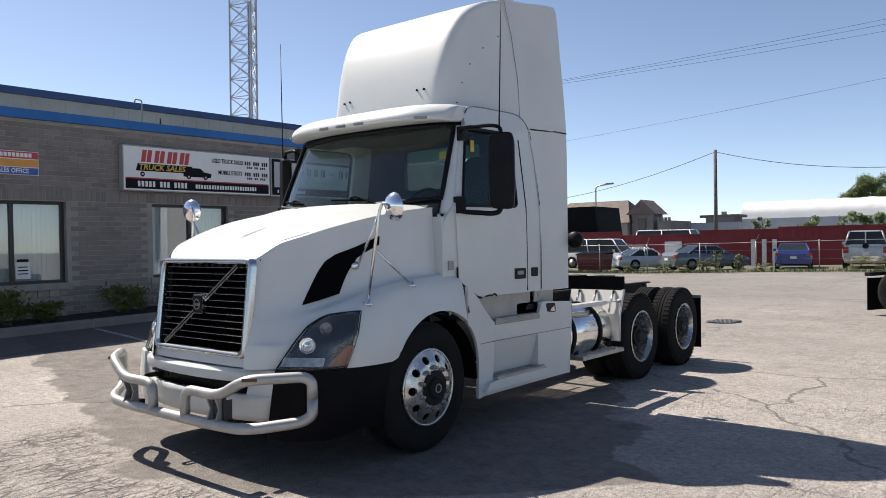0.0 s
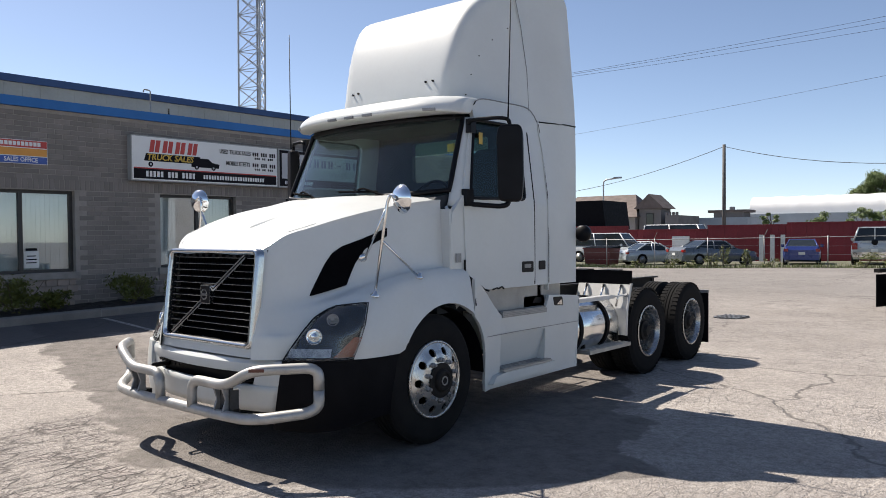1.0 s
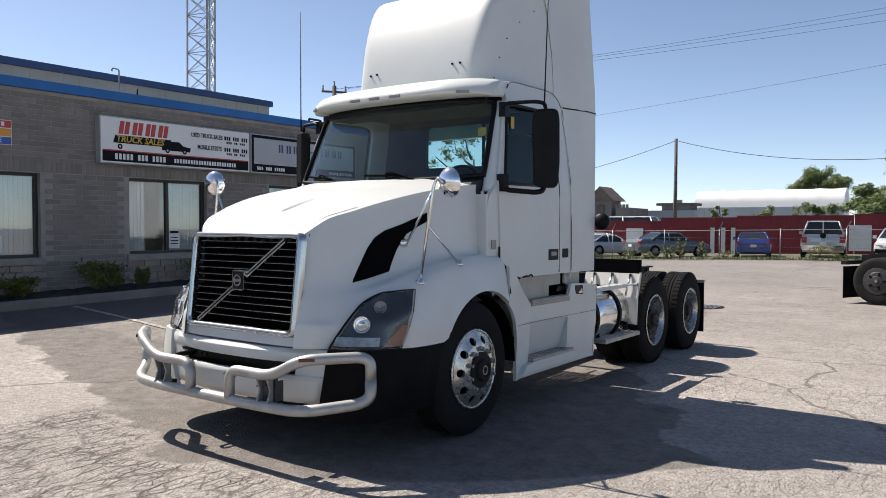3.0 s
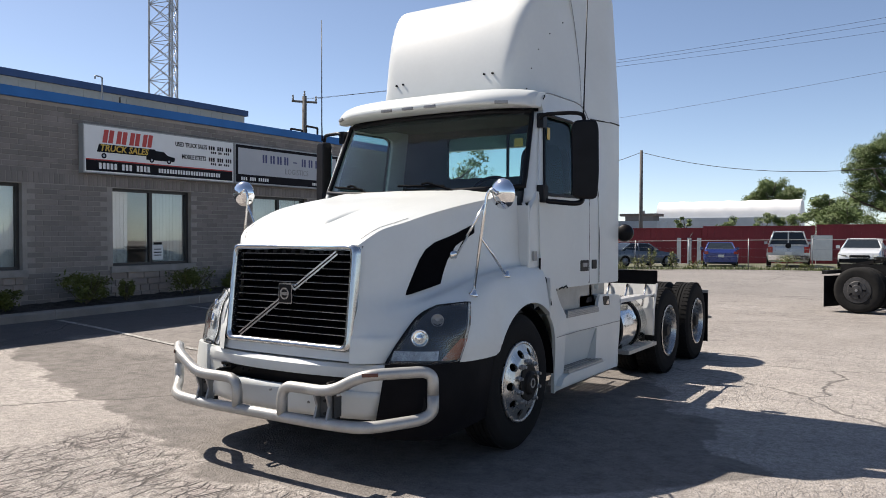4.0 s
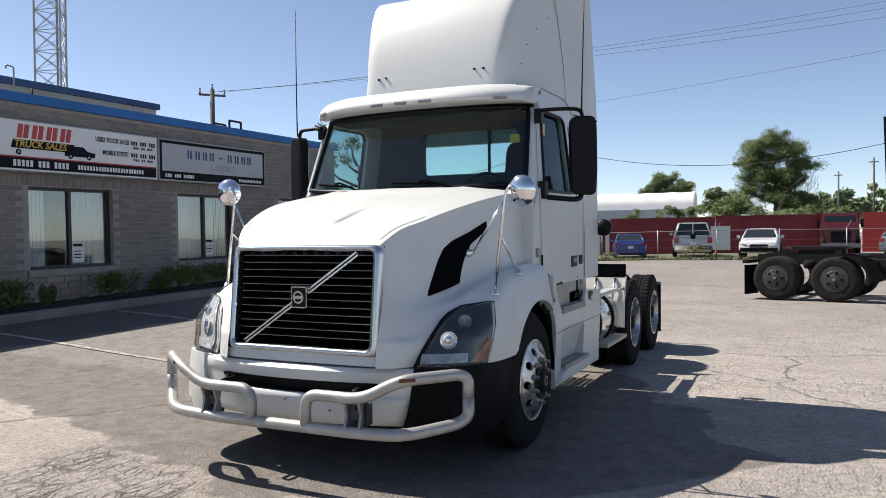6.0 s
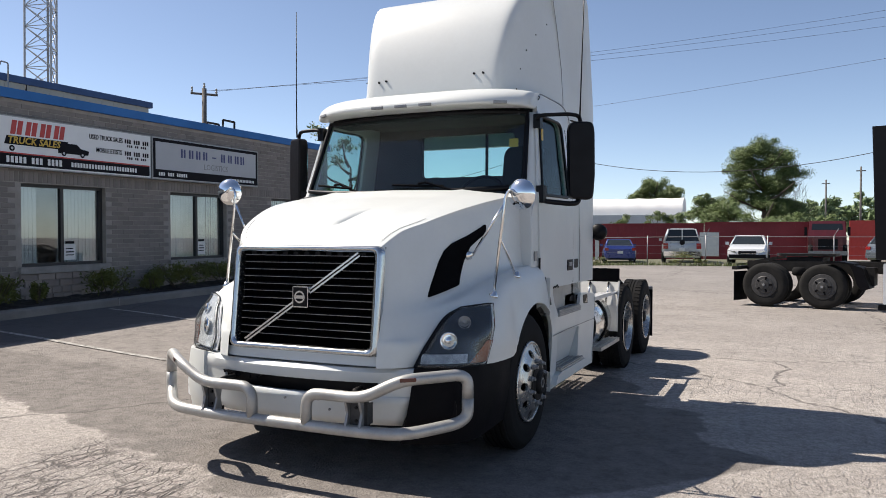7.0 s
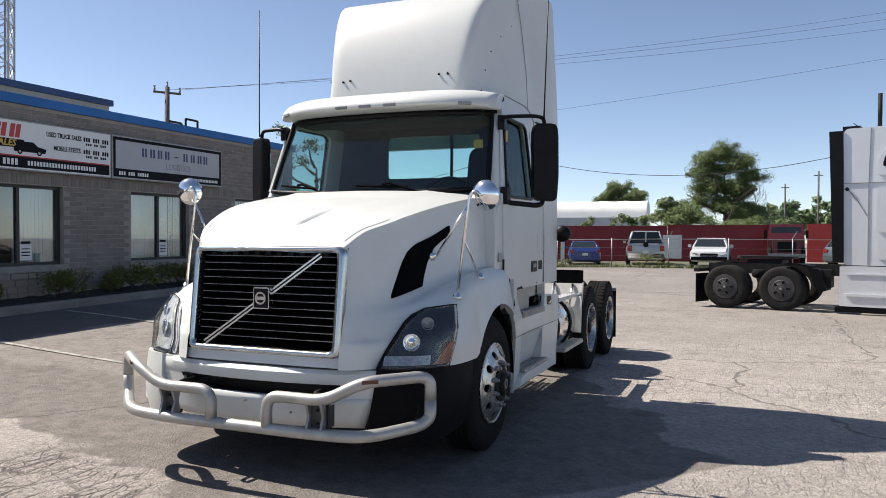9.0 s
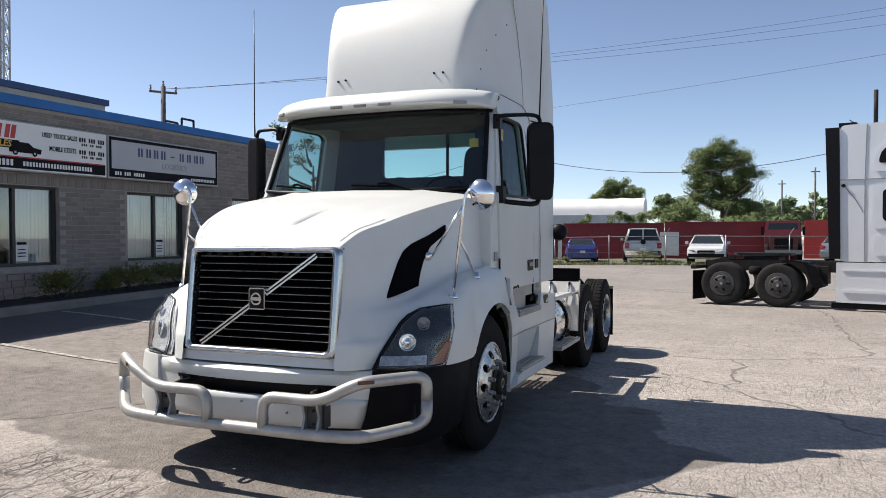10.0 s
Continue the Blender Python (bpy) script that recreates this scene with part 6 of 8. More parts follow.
def on_sign(y, z, x):
    return Matrix.Translation((x, y, z)) @ Matrix(((0, 0, 1, 0), (1, 0, 0, 0), (0, 1, 0, 0), (0, 0, 0, 1)))


def build_signs():
    X = WALL_X + 0.166
    a = sign_box("truck_sales_sign", 8.02, 11.80, 2.84, 3.80, SIGNWHITE, "white wall sign with red, yellow and black print")
    flat(8.07, 11.75, 2.89, 3.10, X, "dark_band", SIGNDARK, a)
    flat(8.07, 11.75, 3.10, 3.125, X, "red_line", SIGNRED, a)
    for y in (8.42, 8.72, 9.02, 9.32):  # the trade name as four slanted red blocks
        flat(y, y + 0.10, 3.46, 3.72, X, "red_block", SIGNRED, a, 0.045)
        flat(y + 0.125, y + 0.225, 3.46, 3.72, X, "red_block", SIGNRED, a, 0.045)
    flat(8.30, 9.60, 3.27, 3.43, X, "black_strip", SIGNINK, a, 0.05)
    words("sign_lettering", "TRUCK SALES", 0.18, SIGNYEL, a, on_sign(8.36, 3.35, X + 0.004), bold=0.004, wide=1.0, slant=0.2)
    # the small pickup drawn at the end of the strip
    part("pickup_shape", prism([(9.42, 3.20), (10.12, 3.20), (10.14, 3.29), (9.95, 3.32), (9.85, 3.40), (9.62, 3.40), (9.58, 3.32), (9.42, 3.32)], "x", X + 0.003, X + 0.006), SIGNINK, a)
    for y in (9.55, 9.98, 8.45):
        part("wheel_shape", prism(ring_pts(y, 3.20, 0.055, 14), "x", X + 0.006, X + 0.009), SIGNINK, a)
        part("wheel_shape", prism(ring_pts(y, 3.20, 0.025, 10), "x", X + 0.009, X + 0.011), SIGNGREY, a)
    words("sign_lettering", "USED TRUCK SALES", 0.135, SIGNINK, a, on_sign(10.15, 3.60, X), bold=0.003, wide=0.72)
    words("sign_lettering", "MOBILE ETESTS", 0.135, SIGNINK, a, on_sign(10.32, 3.34, X), bold=0.003, wide=0.72)
    def print_row(y0, y1, z0, z1, x, material, parent, step=0.072, gaps=()):
        """A line of unreadable print as small upright bars."""
        k = 0
        while y0 + k * step < y1:
            if k not in gaps:
                flat(y0 + k * step, y0 + k * step + step * 0.66, z0, z1, x, "print_bar", material, parent)
            k += 1
    for z, zz in ((3.60, 3.50), (3.34, 3.24)):
        print_row(11.06, 11.70, z - 0.045, z + 0.045, X, SIGNINK, a, 0.062, (3, 7))
        print_row(11.12, 11.66, zz - 0.025, zz + 0.025, X, SIGNINK, a, 0.055, (3, 6))
    print_row(8.34, 9.50, 2.935, 3.055, X + 0.004, SIGNWHITE, a, 0.085, (5, 9))
    print_row(9.72, 11.40, 2.945, 3.035, X + 0.004, SIGNWHITE, a, 0.07)
    b = sign_box("logistics_sign", 11.83, 15.56, 2.84, 3.80, SIGNGREY, "grey wall sign with navy print and a dark border")
    flat(11.86, 15.53, 2.88, 3.07, X, "dark_band", SIGNDARK, b)
    for y0, y1, z0, z1 in ((11.86, 15.53, 3.70, 3.77), (11.86, 11.93, 3.07, 3.70), (15.46, 15.53, 3.07, 3.70)):
        flat(y0, y1, z0, z1, X, "dark_border", SIGNDARK, b)
    for y in (12.72, 12.98, 13.22, 13.46, 14.10, 14.36, 14.62, 14.84):  # the firm's name as plain bars
        flat(y, y + 0.055, 3.39, 3.59, X, "name_block", NAVYINK, b)
        flat(y + 0.09, y + 0.145, 3.39, 3.59, X, "name_block", NAVYINK, b)
    flat(13.78, 13.92, 3.46, 3.49, X, "name_block", NAVYINK, b)
    words("sign_lettering", "LOGISTICS", 0.20, STEEL, b, on_sign(13.92, 3.22, X), align="CENTER", wide=0.9)
    print_row(12.02, 12.90, 2.93, 3.01, X + 0.004, SIGNWHITE, b, 0.07, (3, 7))
    print_row(14.50, 15.40, 2.93, 3.00, X + 0.004, SIGNWHITE, b, 0.06)
    c = part("striped_sign", box(WALL_X + 0.004, WALL_X + 0.03, 5.45, 6.40, 3.06, 3.51), SIGNWHITE, building, "small red, orange and blue wall sign", bevel=0.003)
    X2 = WALL_X + 0.031
    flat(5.46, 6.39, 3.37, 3.50, X2, "red_stripe", SIGNRED, c)
    flat(5.46, 6.39, 3.215, 3.355, X2, "orange_stripe", SIGNORG, c)
    flat(5.46, 6.39, 3.07, 3.20, X2, "blue_stripe", SIGNBLUE, c)
    for k in range(10):
        flat(5.56 + 0.073 * k, 5.56 + 0.073 * k + 0.056, 3.40, 3.475, X2 + 0.003, "print_bar", SIGNWHITE, c)
    words("sign_lettering", "SALES OFFICE", 0.12, SIGNWHITE, c, on_sign(5.92, 3.135, X2 + 0.003), align="CENTER", bold=0.002, wide=0.82)


def build_roof_fittings():
    pipe = tube(rounded([(-15.6, 8.68, 4.2), (-15.6, 8.68, 4.86), (-15.6, 8.52, 4.87), (-15.6, 8.52, 4.80)], 0.04), 0.015, 8)
    tagged(part("roof_vent_pipe", pipe, STEEL, smooth=True), "bent grey vent pipe on the roof", "pipe")
    tagged(part("roof_stub_pipe", tube([(-16.0, 9.35, 4.3), (-16.0, 9.35, 4.60)], 0.018, 8), FRAMEBLK, smooth=True), "short dark pipe on the roof", "pipe")
    fr = part("roof_frame", tube(rounded([(-16.2, 15.36, 4.2), (-16.2, 15.36, 4.77), (-16.2, 15.83, 4.77), (-16.2, 15.83, 4.2)], 0.02), 0.03, 6), FRAMEBLK)
    tagged(fr, "black steel hoop on the roof edge", "frame")
    fr = part("roof_frame", tube(rounded([(-16.2, 14.75, 4.2), (-16.2, 14.75, 4.62), (-16.2, 15.2, 4.62), (-16.2, 15.2, 4.2)], 0.02), 0.03, 6), FRAMEBLK)
    tagged(fr, "black steel hoop on the roof edge", "frame")


build_walls()
build_windows()
build_signs()
build_roof_fittings()


# ---- kerb, planting bed, parking lines ----
def build_bed():
    def kerb(u, v):
        y = Y0 + (Y1 - Y0) * u
        z = ground_z(-14.0, y)
        p = [(-13.98, -0.1), (-13.99, 0.12), (-14.01, 0.145), (-14.16, 0.15), (-14.18, 0.13), (-14.18, -0.1)][round(v * 5)]
        return (p[0], y, z + p[1])
    k = part("kerb", grid(kerb, 90, 5), CONCRETE)
    tagged(k, "worn concrete kerb along the planting bed", "kerb", kind="structure")
    for y in np.arange(Y0 + 1.5, Y1, 3.05):
        z = ground_z(-14.0, y)
        part("kerb_joint", box(-14.17, -13.975, y, y + 0.012, z + 0.0, z + 0.152), SILL, k)
    rnd = random.Random(9)
    def bed(u, v):
        y = Y0 + (Y1 - Y0) * u
        return (-14.17 - 1.15 * v, y, ground_z(-14.0, y) + 0.11 + 0.05 * v + rnd.uniform(-0.015, 0.02))
    tagged(part("mulch_bed", grid(bed, 240, 10), SOIL), "dark mulch planting bed under the windows", "planting bed", kind="structure")


build_bed()


def leaves(bm, centre, radii, count, size, rnd, shell=0.55):
    """Small leaf blades scattered through a clump."""
    for _ in range(count):
        d = Vector((rnd.gauss(0, 1), rnd.gauss(0, 1), rnd.gauss(0, 1))).normalized()
        r = rnd.uniform(shell, 1.0)
        p = Vector((centre[0] + d.x * radii[0] * r, centre[1] + d.y * radii[1] * r, centre[2] + d.z * radii[2] * r))
        a = Vector((rnd.gauss(0, 1), rnd.gauss(0, 1), rnd.gauss(0, 0.7))).normalized() * size * rnd.uniform(0.6, 1.3)
        b = a.orthogonal().normalized() * a.length * 0.38
        vs = [bm.verts.new(p + q) for q in (-a, b, a, -b)]
        bm.faces.new(vs)


def shrub(x, y, w, h, seed, material=None, label="low green-yellow shrub in the mulch bed"):
    rnd = random.Random(seed)
    z = ground_z(-14.0, y) + 0.13
    t = thing("shrub", (x, y, z), label, "shrub", "shrubs in the bed")
    bm = bmesh.new()
    for _ in range(7):
        a = rnd.uniform(0, 6.28)
        tube([(0, 0, -0.03), (0.3 * w * math.cos(a), 0.3 * w * math.sin(a), 0.5 * h), (0.45 * w * math.cos(a), 0.45 * w * math.sin(a), 0.85 * h)], [0.012, 0.008, 0.004], 5, bm)
    part("stem", bm, BARK, t)
    bm = bmesh.new()
    for _ in range(20):
        a, r = rnd.uniform(0, 6.28), rnd.uniform(0, 0.40) * w
        leaves(bm, (r * math.cos(a), r * math.sin(a) * 1.2, h * rnd.uniform(0.30, 0.82)), (w * 0.2, w * 0.22, h * 0.28), 75, 0.038, rnd, 0.1)
    tagged(part("leaf_clump", bm, material or BUSHLEAF, t), kind="stuff")


for i, (y, w, h) in enumerate(((5.55, 0.95, 0.55), (6.2, 0.5, 0.3), (7.75, 0.85, 0.48), (8.62, 0.3, 0.33), (10.2, 0.9, 0.46), (11.35, 0.4, 0.32), (12.1, 0.95, 0.5), (13.6, 0.95, 0.5), (15.0, 0.9, 0.5), (16.6, 0.9, 0.5), (18.2, 0.9, 0.5), (3.2, 0.9, 0.5))):
    shrub(-14.72, y, w * 1.2, h * 1.25, 20 + i)

for y in (3.35, 6.95, 9.62, 12.4, 15.2):
    on_ground("parking_line", -13.7, y - 0.30, -9.0, y - 0.72, 0.09, LINEPAINT, "worn white parking line on asphalt", "road marking")


# ---- the far side of the yard: drain, verge, fence, parked vehicles, red wall ----
def build_drain():
    z = ground_z(-5.55, 16.05) + 0.008
    d = part("storm_drain", plate(ring_pts(-5.55, 16.05, 0.34, 20, 0.52), [], lambda a, b: Vector((a, b, z)), (0, 0, -0.03)), FRAMEBLK)
    tagged(d, "dark cast-iron storm drain set in asphalt", "drain")
    for k in range(7):
        x = -5.80 + 0.075 * k
        part("drain_bar", box(x, x + 0.03, 15.66, 16.44, z + 0.003, z + 0.012), STEEL, d)


build_drain()


def build_verge():
    def fn(u, v):
        x, y = -45 + 75 * u, 36.3 + 14 * v
        return (x, y + (0.25 * noise.noise(Vector((x * 0.7, 0, 0))) if v == 0 else 0), ground_z(x, y) + 0.02)
    tagged(part("verge", grid(fn, 150, 6), VERGE), "grassy dirt verge and car lot behind the fence", "verge", kind="structure")
    tagged(part("concrete_edge", grid(lambda u, v: (-45 + 75 * u, 36.05 + 0.2 * v, ground_z(-45 + 75 * u, 36.15) + (0.0, 0.05, 0.05, 0.0)[round(3 * v)]), 60, 3), CONCRETE), "low pale concrete edge along the verge", "kerb", kind="structure")
    rnd = random.Random(3)
    bm = bmesh.new()
    for _ in range(5200):
        x = rnd.uniform(-30, 12)
        y = 36.4 + abs(rnd.gauss(0, 0.55))
        h = 0.10 + 0.25 * rnd.random() * (0.6 + 0.9 * max(0, noise.noise(Vector((x * 0.5, y, 7)))))
        a = rnd.uniform(0, 6.28)
        c, s_ = 0.02 * math.cos(a), 0.02 * math.sin(a)
        z = ground_z(x, y)
        bm.faces.new([bm.verts.new(q) for q in ((x - c, y - s_, z), (x + c, y + s_, z), (x + rnd.uniform(-0.08, 0.08), y + rnd.uniform(-0.08, 0.08), z + h))])
    tagged(part("verge_grass", bm, GRASS), "rough grass along the fence line", "grass", kind="stuff")
    for i, (x, w, h) in enumerate(((-13.0, 0.7, 1.2), (-13.6, 0.6, 0.9), (-6.9, 1.5, 0.75), (-10.8, 0.8, 0.5), (-15.6, 0.9, 0.6), (-11.9, 0.5, 1.0), (-14.6, 0.6, 0.5), (-5.9, 0.6, 0.4), (-17.5, 0.7, 0.5))):
        t = thing("weed_bush", (x, 36.8, ground_z(x, 36.8)), "scrubby green weeds at the fence", "bush", "weeds at the fence")
        bm = bmesh.new()
        r2 = random.Random(60 + i)
        for _ in range(6):
            a = r2.uniform(0, 6.28)
            tube([(0, 0, 0), (0.2 * w * math.cos(a), 0.2 * w * math.sin(a), 0.6 * h), (0.4 * w * math.cos(a), 0.4 * w * math.sin(a), h)], [0.012, 0.008, 0.003], 4, bm)
        part("stem", bm, BARK, t)
        bm = bmesh.new()
        for _ in range(9):
            leaves(bm, (r2.uniform(-0.4, 0.4) * w, r2.uniform(-0.3, 0.3) * w, h * r2.uniform(0.25, 0.8)), (w * 0.22, w * 0.22, h * 0.22), 40, 0.045, r2, 0.1)
        tagged(part("leaf_clump", bm, BUSHLEAF, t), kind="stuff")


build_verge()


def build_fence():
    y = 37.0
    f = thing("wire_fence", (0, 0, 0), "galvanised post-and-rail wire fence along the verge", "fence")
    part("top_rail", tube([(-32, y, 1.50), (-16, y, 1.52), (-6, y, 1.66), (14, y, 1.68)], 0.016, 6), STEEL, f, smooth=True)
    rnd = random.Random(8)
    for k in range(17):
        x = -30.2 + 2.72 * k
        top = 1.58 + 0.14 * ease(-17, -6, x)
        lean = rnd.uniform(-0.03, 0.03)
        p = part("post", tube([(x, y, ground_z(x, y) - 0.1), (x + lean, y, top)], 0.024, 8), STEEL, f, smooth=True)
        if k % 2:
            part("post_arm", tube([(x + lean, y, top), (x + lean + 0.18, y - 0.1, top + 0.32)], 0.015, 6), STEEL, p)
    for k in range(3):
        part("strand", tube([(-32, y, 0.45 + 0.38 * k), (14, y, 0.47 + 0.38 * k)], 0.005, 4), GALV, f)


build_fence()


def lofted(sections, bm=None):
    """Skins a list of closed rings with the same number of points and caps the ends."""
    bm = bm or bmesh.new()
    rings = [[bm.verts.new(p) for p in r] for r in sections]
    for a, b in zip(rings, rings[1:]):
        for k in range(len(a)):
            j = (k + 1) % len(a)
            bm.faces.new((a[k], a[j], b[j], b[k]))
    bm.faces.new(rings[0][::-1])
    bm.faces.new(rings[-1])
    return bm


def car_ring(y, w, z0, z1, tuck=0.9, n=4):
    """A rounded box section across a car."""
    pts = [(-w * tuck, z0), (w * tuck, z0), (w, z0 + (z1 - z0) * 0.35), (w * 0.99, z0 + (z1 - z0) * 0.72), (w * 0.86, z1), (-w * 0.86, z1), (-w * 0.99, z0 + (z1 - z0) * 0.72), (-w, z0 + (z1 - z0) * 0.35)]
    return [(x, y, z) for x, z in pts]


def parked_car(kind, place, paint, label, category="car"):
    """A parked vehicle; y runs from its front (0) to its tail. kinds: sedan, coupe, suv, pickup, van, minibus."""
    dims = {  # width, belt z, roof z, [(y, top z) along the lower body], greenhouse (base front, top front, top rear, base rear)
        "sedan": (0.88, 0.90, 1.36, ((0, 0.62), (0.15, 0.74), (1.2, 0.90), (1.6, 0.95), (3.6, 1.0), (4.5, 0.98), (4.7, 0.80)), (1.35, 2.0, 3.2, 4.0)),
        "coupe": (0.88, 0.86, 1.28, ((0, 0.55), (0.2, 0.68), (1.2, 0.82), (1.6, 0.88), (3.4, 0.92), (4.25, 0.90), (4.4, 0.70)), (1.5, 2.2, 3.0, 3.8)),
        "suv": (0.93, 0.98, 1.48, ((0, 0.60), (0.10, 0.80), (0.5, 0.94), (1.1, 1.03), (4.0, 1.08), (4.4, 1.06), (4.5, 0.80)), (1.15, 1.95, 4.0, 4.42)),
        "pickup": (1.0, 1.16, 1.86, ((0, 0.85), (0.1, 1.08), (1.3, 1.16), (1.7, 1.18), (5.5, 1.20), (5.62, 1.18), (5.68, 1.0)), (1.6, 2.15, 5.45, 5.62)),
        "minibus": (1.0, 1.25, 2.56, ((0, 0.85), (0.1, 1.05), (0.7, 1.25), (1.0, 1.28), (4.8, 1.30), (5.3, 1.30), (5.35, 1.0)), (0.6, 1.2, 5.1, 5.3)),
        "van": (0.98, 1.05, 1.92, ((0, 0.80), (0.1, 0.95), (0.8, 1.08), (1.2, 1.10), (4.8, 1.12), (5.1, 1.12), (5.15, 0.9)), (0.7, 1.4, 4.95, 5.12)),
    }[kind]
    w, belt, roof, line, (g0, g1, g2, g3) = dims
    c = thing(kind if kind not in ("sedan", "coupe") else "car", place, label, category)
    clear = 0.20 if kind not in ("pickup", "suv") else 0.30
    body = part("body", lofted([car_ring(y, w * (0.80 if i == 0 else 0.95 if i == 1 else 0.90 if i == len(line) - 1 else 1.0), clear + (0.1 if i in (0, len(line) - 1) else 0), z) for i, (y, z) in enumerate(line)]), paint, c, bevel=0.05, smooth=True)
    soften(body, 35)
    gh = [[(-w * 0.90, g0, belt - 0.02), (w * 0.90, g0, belt - 0.02), (w * 0.92, g3, belt), (-w * 0.92, g3, belt)], [(-w * 0.66, g1, roof - 0.03), (w * 0.66, g1, roof - 0.03), (w * 0.66, g2, roof - 0.03), (-w * 0.66, g2, roof - 0.03)]]
    part("greenhouse", lofted(gh), CARGLASS, c, "dark glazed cabin", bevel=0.03)
    part("roof", lofted([[(-w * 0.69, g1 - 0.04, roof - 0.06), (w * 0.69, g1 - 0.04, roof - 0.06), (w * 0.69, g2 + 0.05, roof - 0.06), (-w * 0.69, g2 + 0.05, roof - 0.06)],
                         [(-w * 0.58, g1 + 0.12, roof), (w * 0.58, g1 + 0.12, roof), (w * 0.58, g2 - 0.08, roof), (-w * 0.58, g2 - 0.08, roof)]]), paint, c, bevel=0.02)
    for s in (1, -1):
        for (ya, za), (yb, zb) in (((g0, belt), (g1, roof - 0.03)), ((g3, belt), (g2, roof - 0.03)), (((g0 + g3) / 2 + 0.1, belt), ((g1 + g2) / 2 + 0.1, roof - 0.03))):
            part("pillar", tube([(s * w * 0.905, ya, za - 0.02), (s * w * 0.67, yb, zb)], 0.04, 6), paint, c, smooth=True)
        part("wing_mirror", box(min(s * w, s * (w + 0.16)), max(s * w, s * (w + 0.16)), g0 + 0.35, g0 + 0.45, belt + 0.02, belt + 0.17), paint, c, bevel=0.03)
        for yw in (0.85, line[-1][0] - 0.95):
            r = 0.33 if kind in ("sedan", "coupe") else 0.38
            tyre = part("wheel", lathe([(r * 0.6, s * (w - 0.20)), (r, s * (w - 0.19)), (r, s * (w + 0.0)), (r * 0.92, s * (w + 0.012)), (r * 0.62, s * (w + 0.008)), (r * 0.6, s * (w - 0.20))], "x", 24, (0, yw, r)), RUBBER, c, smooth=True)
            part("rim", lathe([(r * 0.62, s * (w + 0.0)), (r * 0.5, s * (w - 0.03)), (r * 0.15, s * (w - 0.01)), (0, s * (w - 0.01))], "x", 20, (0, yw, r)), ALU, tyre, smooth=True)
        zf = line[1][1] - 0.12
        lamp = prism(round_poly([(-0.20, -0.05), (0.17, -0.02), (0.20, 0.06), (-0.14, 0.04)] if s > 0 else [(-0.17, -0.02), (0.20, -0.05), (0.14, 0.04), (-0.20, 0.06)], 0.02), "y", -0.03, 0.06)
        bmesh.ops.transform(lamp, matrix=Matrix.Translation((s * w * 0.72, 0.06, zf)) @ Matrix.Rotation(radians(24 * s), 4, "Z"), verts=lamp.verts)
        part("headlamp", lamp, POLISHED, c, bevel=0.01)
        zt = line[-2][1] - 0.16
        yt = line[-1][0]
        part("tail_lamp", box(min(s * w * 0.72, s * w * 0.96), max(s * w * 0.72, s * w * 0.96), yt - 0.12, yt + 0.02, zt - (0.10 if kind != "pickup" else 0.25), zt + 0.05), REDLENS, c, bevel=0.015)
    gz = line[1][1]
    part("radiator_grille", prism(round_poly([(-w * 0.30, gz - 0.36), (w * 0.30, gz - 0.36), (w * 0.46, gz - 0.20), (w * 0.42, gz - 0.09), (-w * 0.42, gz - 0.09), (-w * 0.46, gz - 0.20)], 0.03), "y", -0.03, 0.05), BLACK, c, bevel=0.01)
    part("grille_bar", box(-w * 0.44, w * 0.44, -0.04, -0.02, gz - 0.215, gz - 0.195), CHROME, c)
    part("front_bumper", box(-w * 0.9, w * 0.9, -0.06, 0.1, clear + 0.06, clear + 0.24), BLACK if kind == "suv" else paint, c, bevel=0.03)
    part("rear_bumper", box(-w * 0.92, w * 0.92, yt - 0.08, yt + 0.09, clear + 0.10, clear + 0.34), CHROME if kind == "pickup" else paint, c, bevel=0.03)
    part("plate_bar", box(-0.15, 0.15, yt + 0.085, yt + 0.10, clear + 0.36, clear + 0.50), PAPER, c)
    if kind == "pickup":
        part("tailgate_badge", lathe([(0.14, yt + 0.0), (0.14, yt + 0.05), (0.0, yt + 0.06)], "y", 18, (0.0, 0, 1.12)), BLACK, c, "black tailgate handle")
        part("rear_glass_post", box(-0.03, 0.03, g3 - 0.14, g3 + 0.0, belt, roof - 0.06), paint, c)
        part("tail_strip", box(-w * 0.66, w * 0.66, g3 - 0.10, g3 + 0.03, belt - 0.06, belt + 0.03), paint, c)
    if kind == "coupe":
        part("spoiler", box(-w * 0.8, w * 0.8, yt - 0.35, yt - 0.18, line[-2][1] + 0.10, line[-2][1] + 0.14), paint, c, bevel=0.015)
    return c


def parked(x, y, turn):
    return Matrix.Translation((x, y, ground_z(x, y) + 0.02)) @ Matrix.Rotation(radians(turn), 4, "Z")


parked_car("pickup", parked(-8.15, 46.4, 189), CARSILVER, "silver pickup with a cap parked tail towards the fence", "pickup truck")
parked_car("suv", parked(-3.95, 38.4, 0), CARWHITE, "white sport utility car parked facing the fence", "car")
parked_car("sedan", parked(-11.75, 45.8, 194), CARBLUE, "blue saloon car parked tail towards the fence")
parked_car("coupe", parked(-18.0, 44.6, 145), CARPALE, "pale silver coupe parked behind the fence")
parked_car("sedan", parked(-14.1, 43.9, 145), CARGREY, "dark grey saloon car parked behind the fence")
parked_car("van", parked(-21.05, 45.4, 90), CARWHITE, "white van parked behind the cars", "van")
parked_car("sedan", parked(-19.9, 48.9, 105), CARWHITE, "white saloon car parked by the red wall")
parked_car("suv", parked(4.3, 44.5, 150), CARGREY, "grey sport utility car parked by the red wall")
parked_car("minibus", parked(-19.2, 53.2, 90), CARWHITE, "white minibus standing behind the red wall", "minibus")


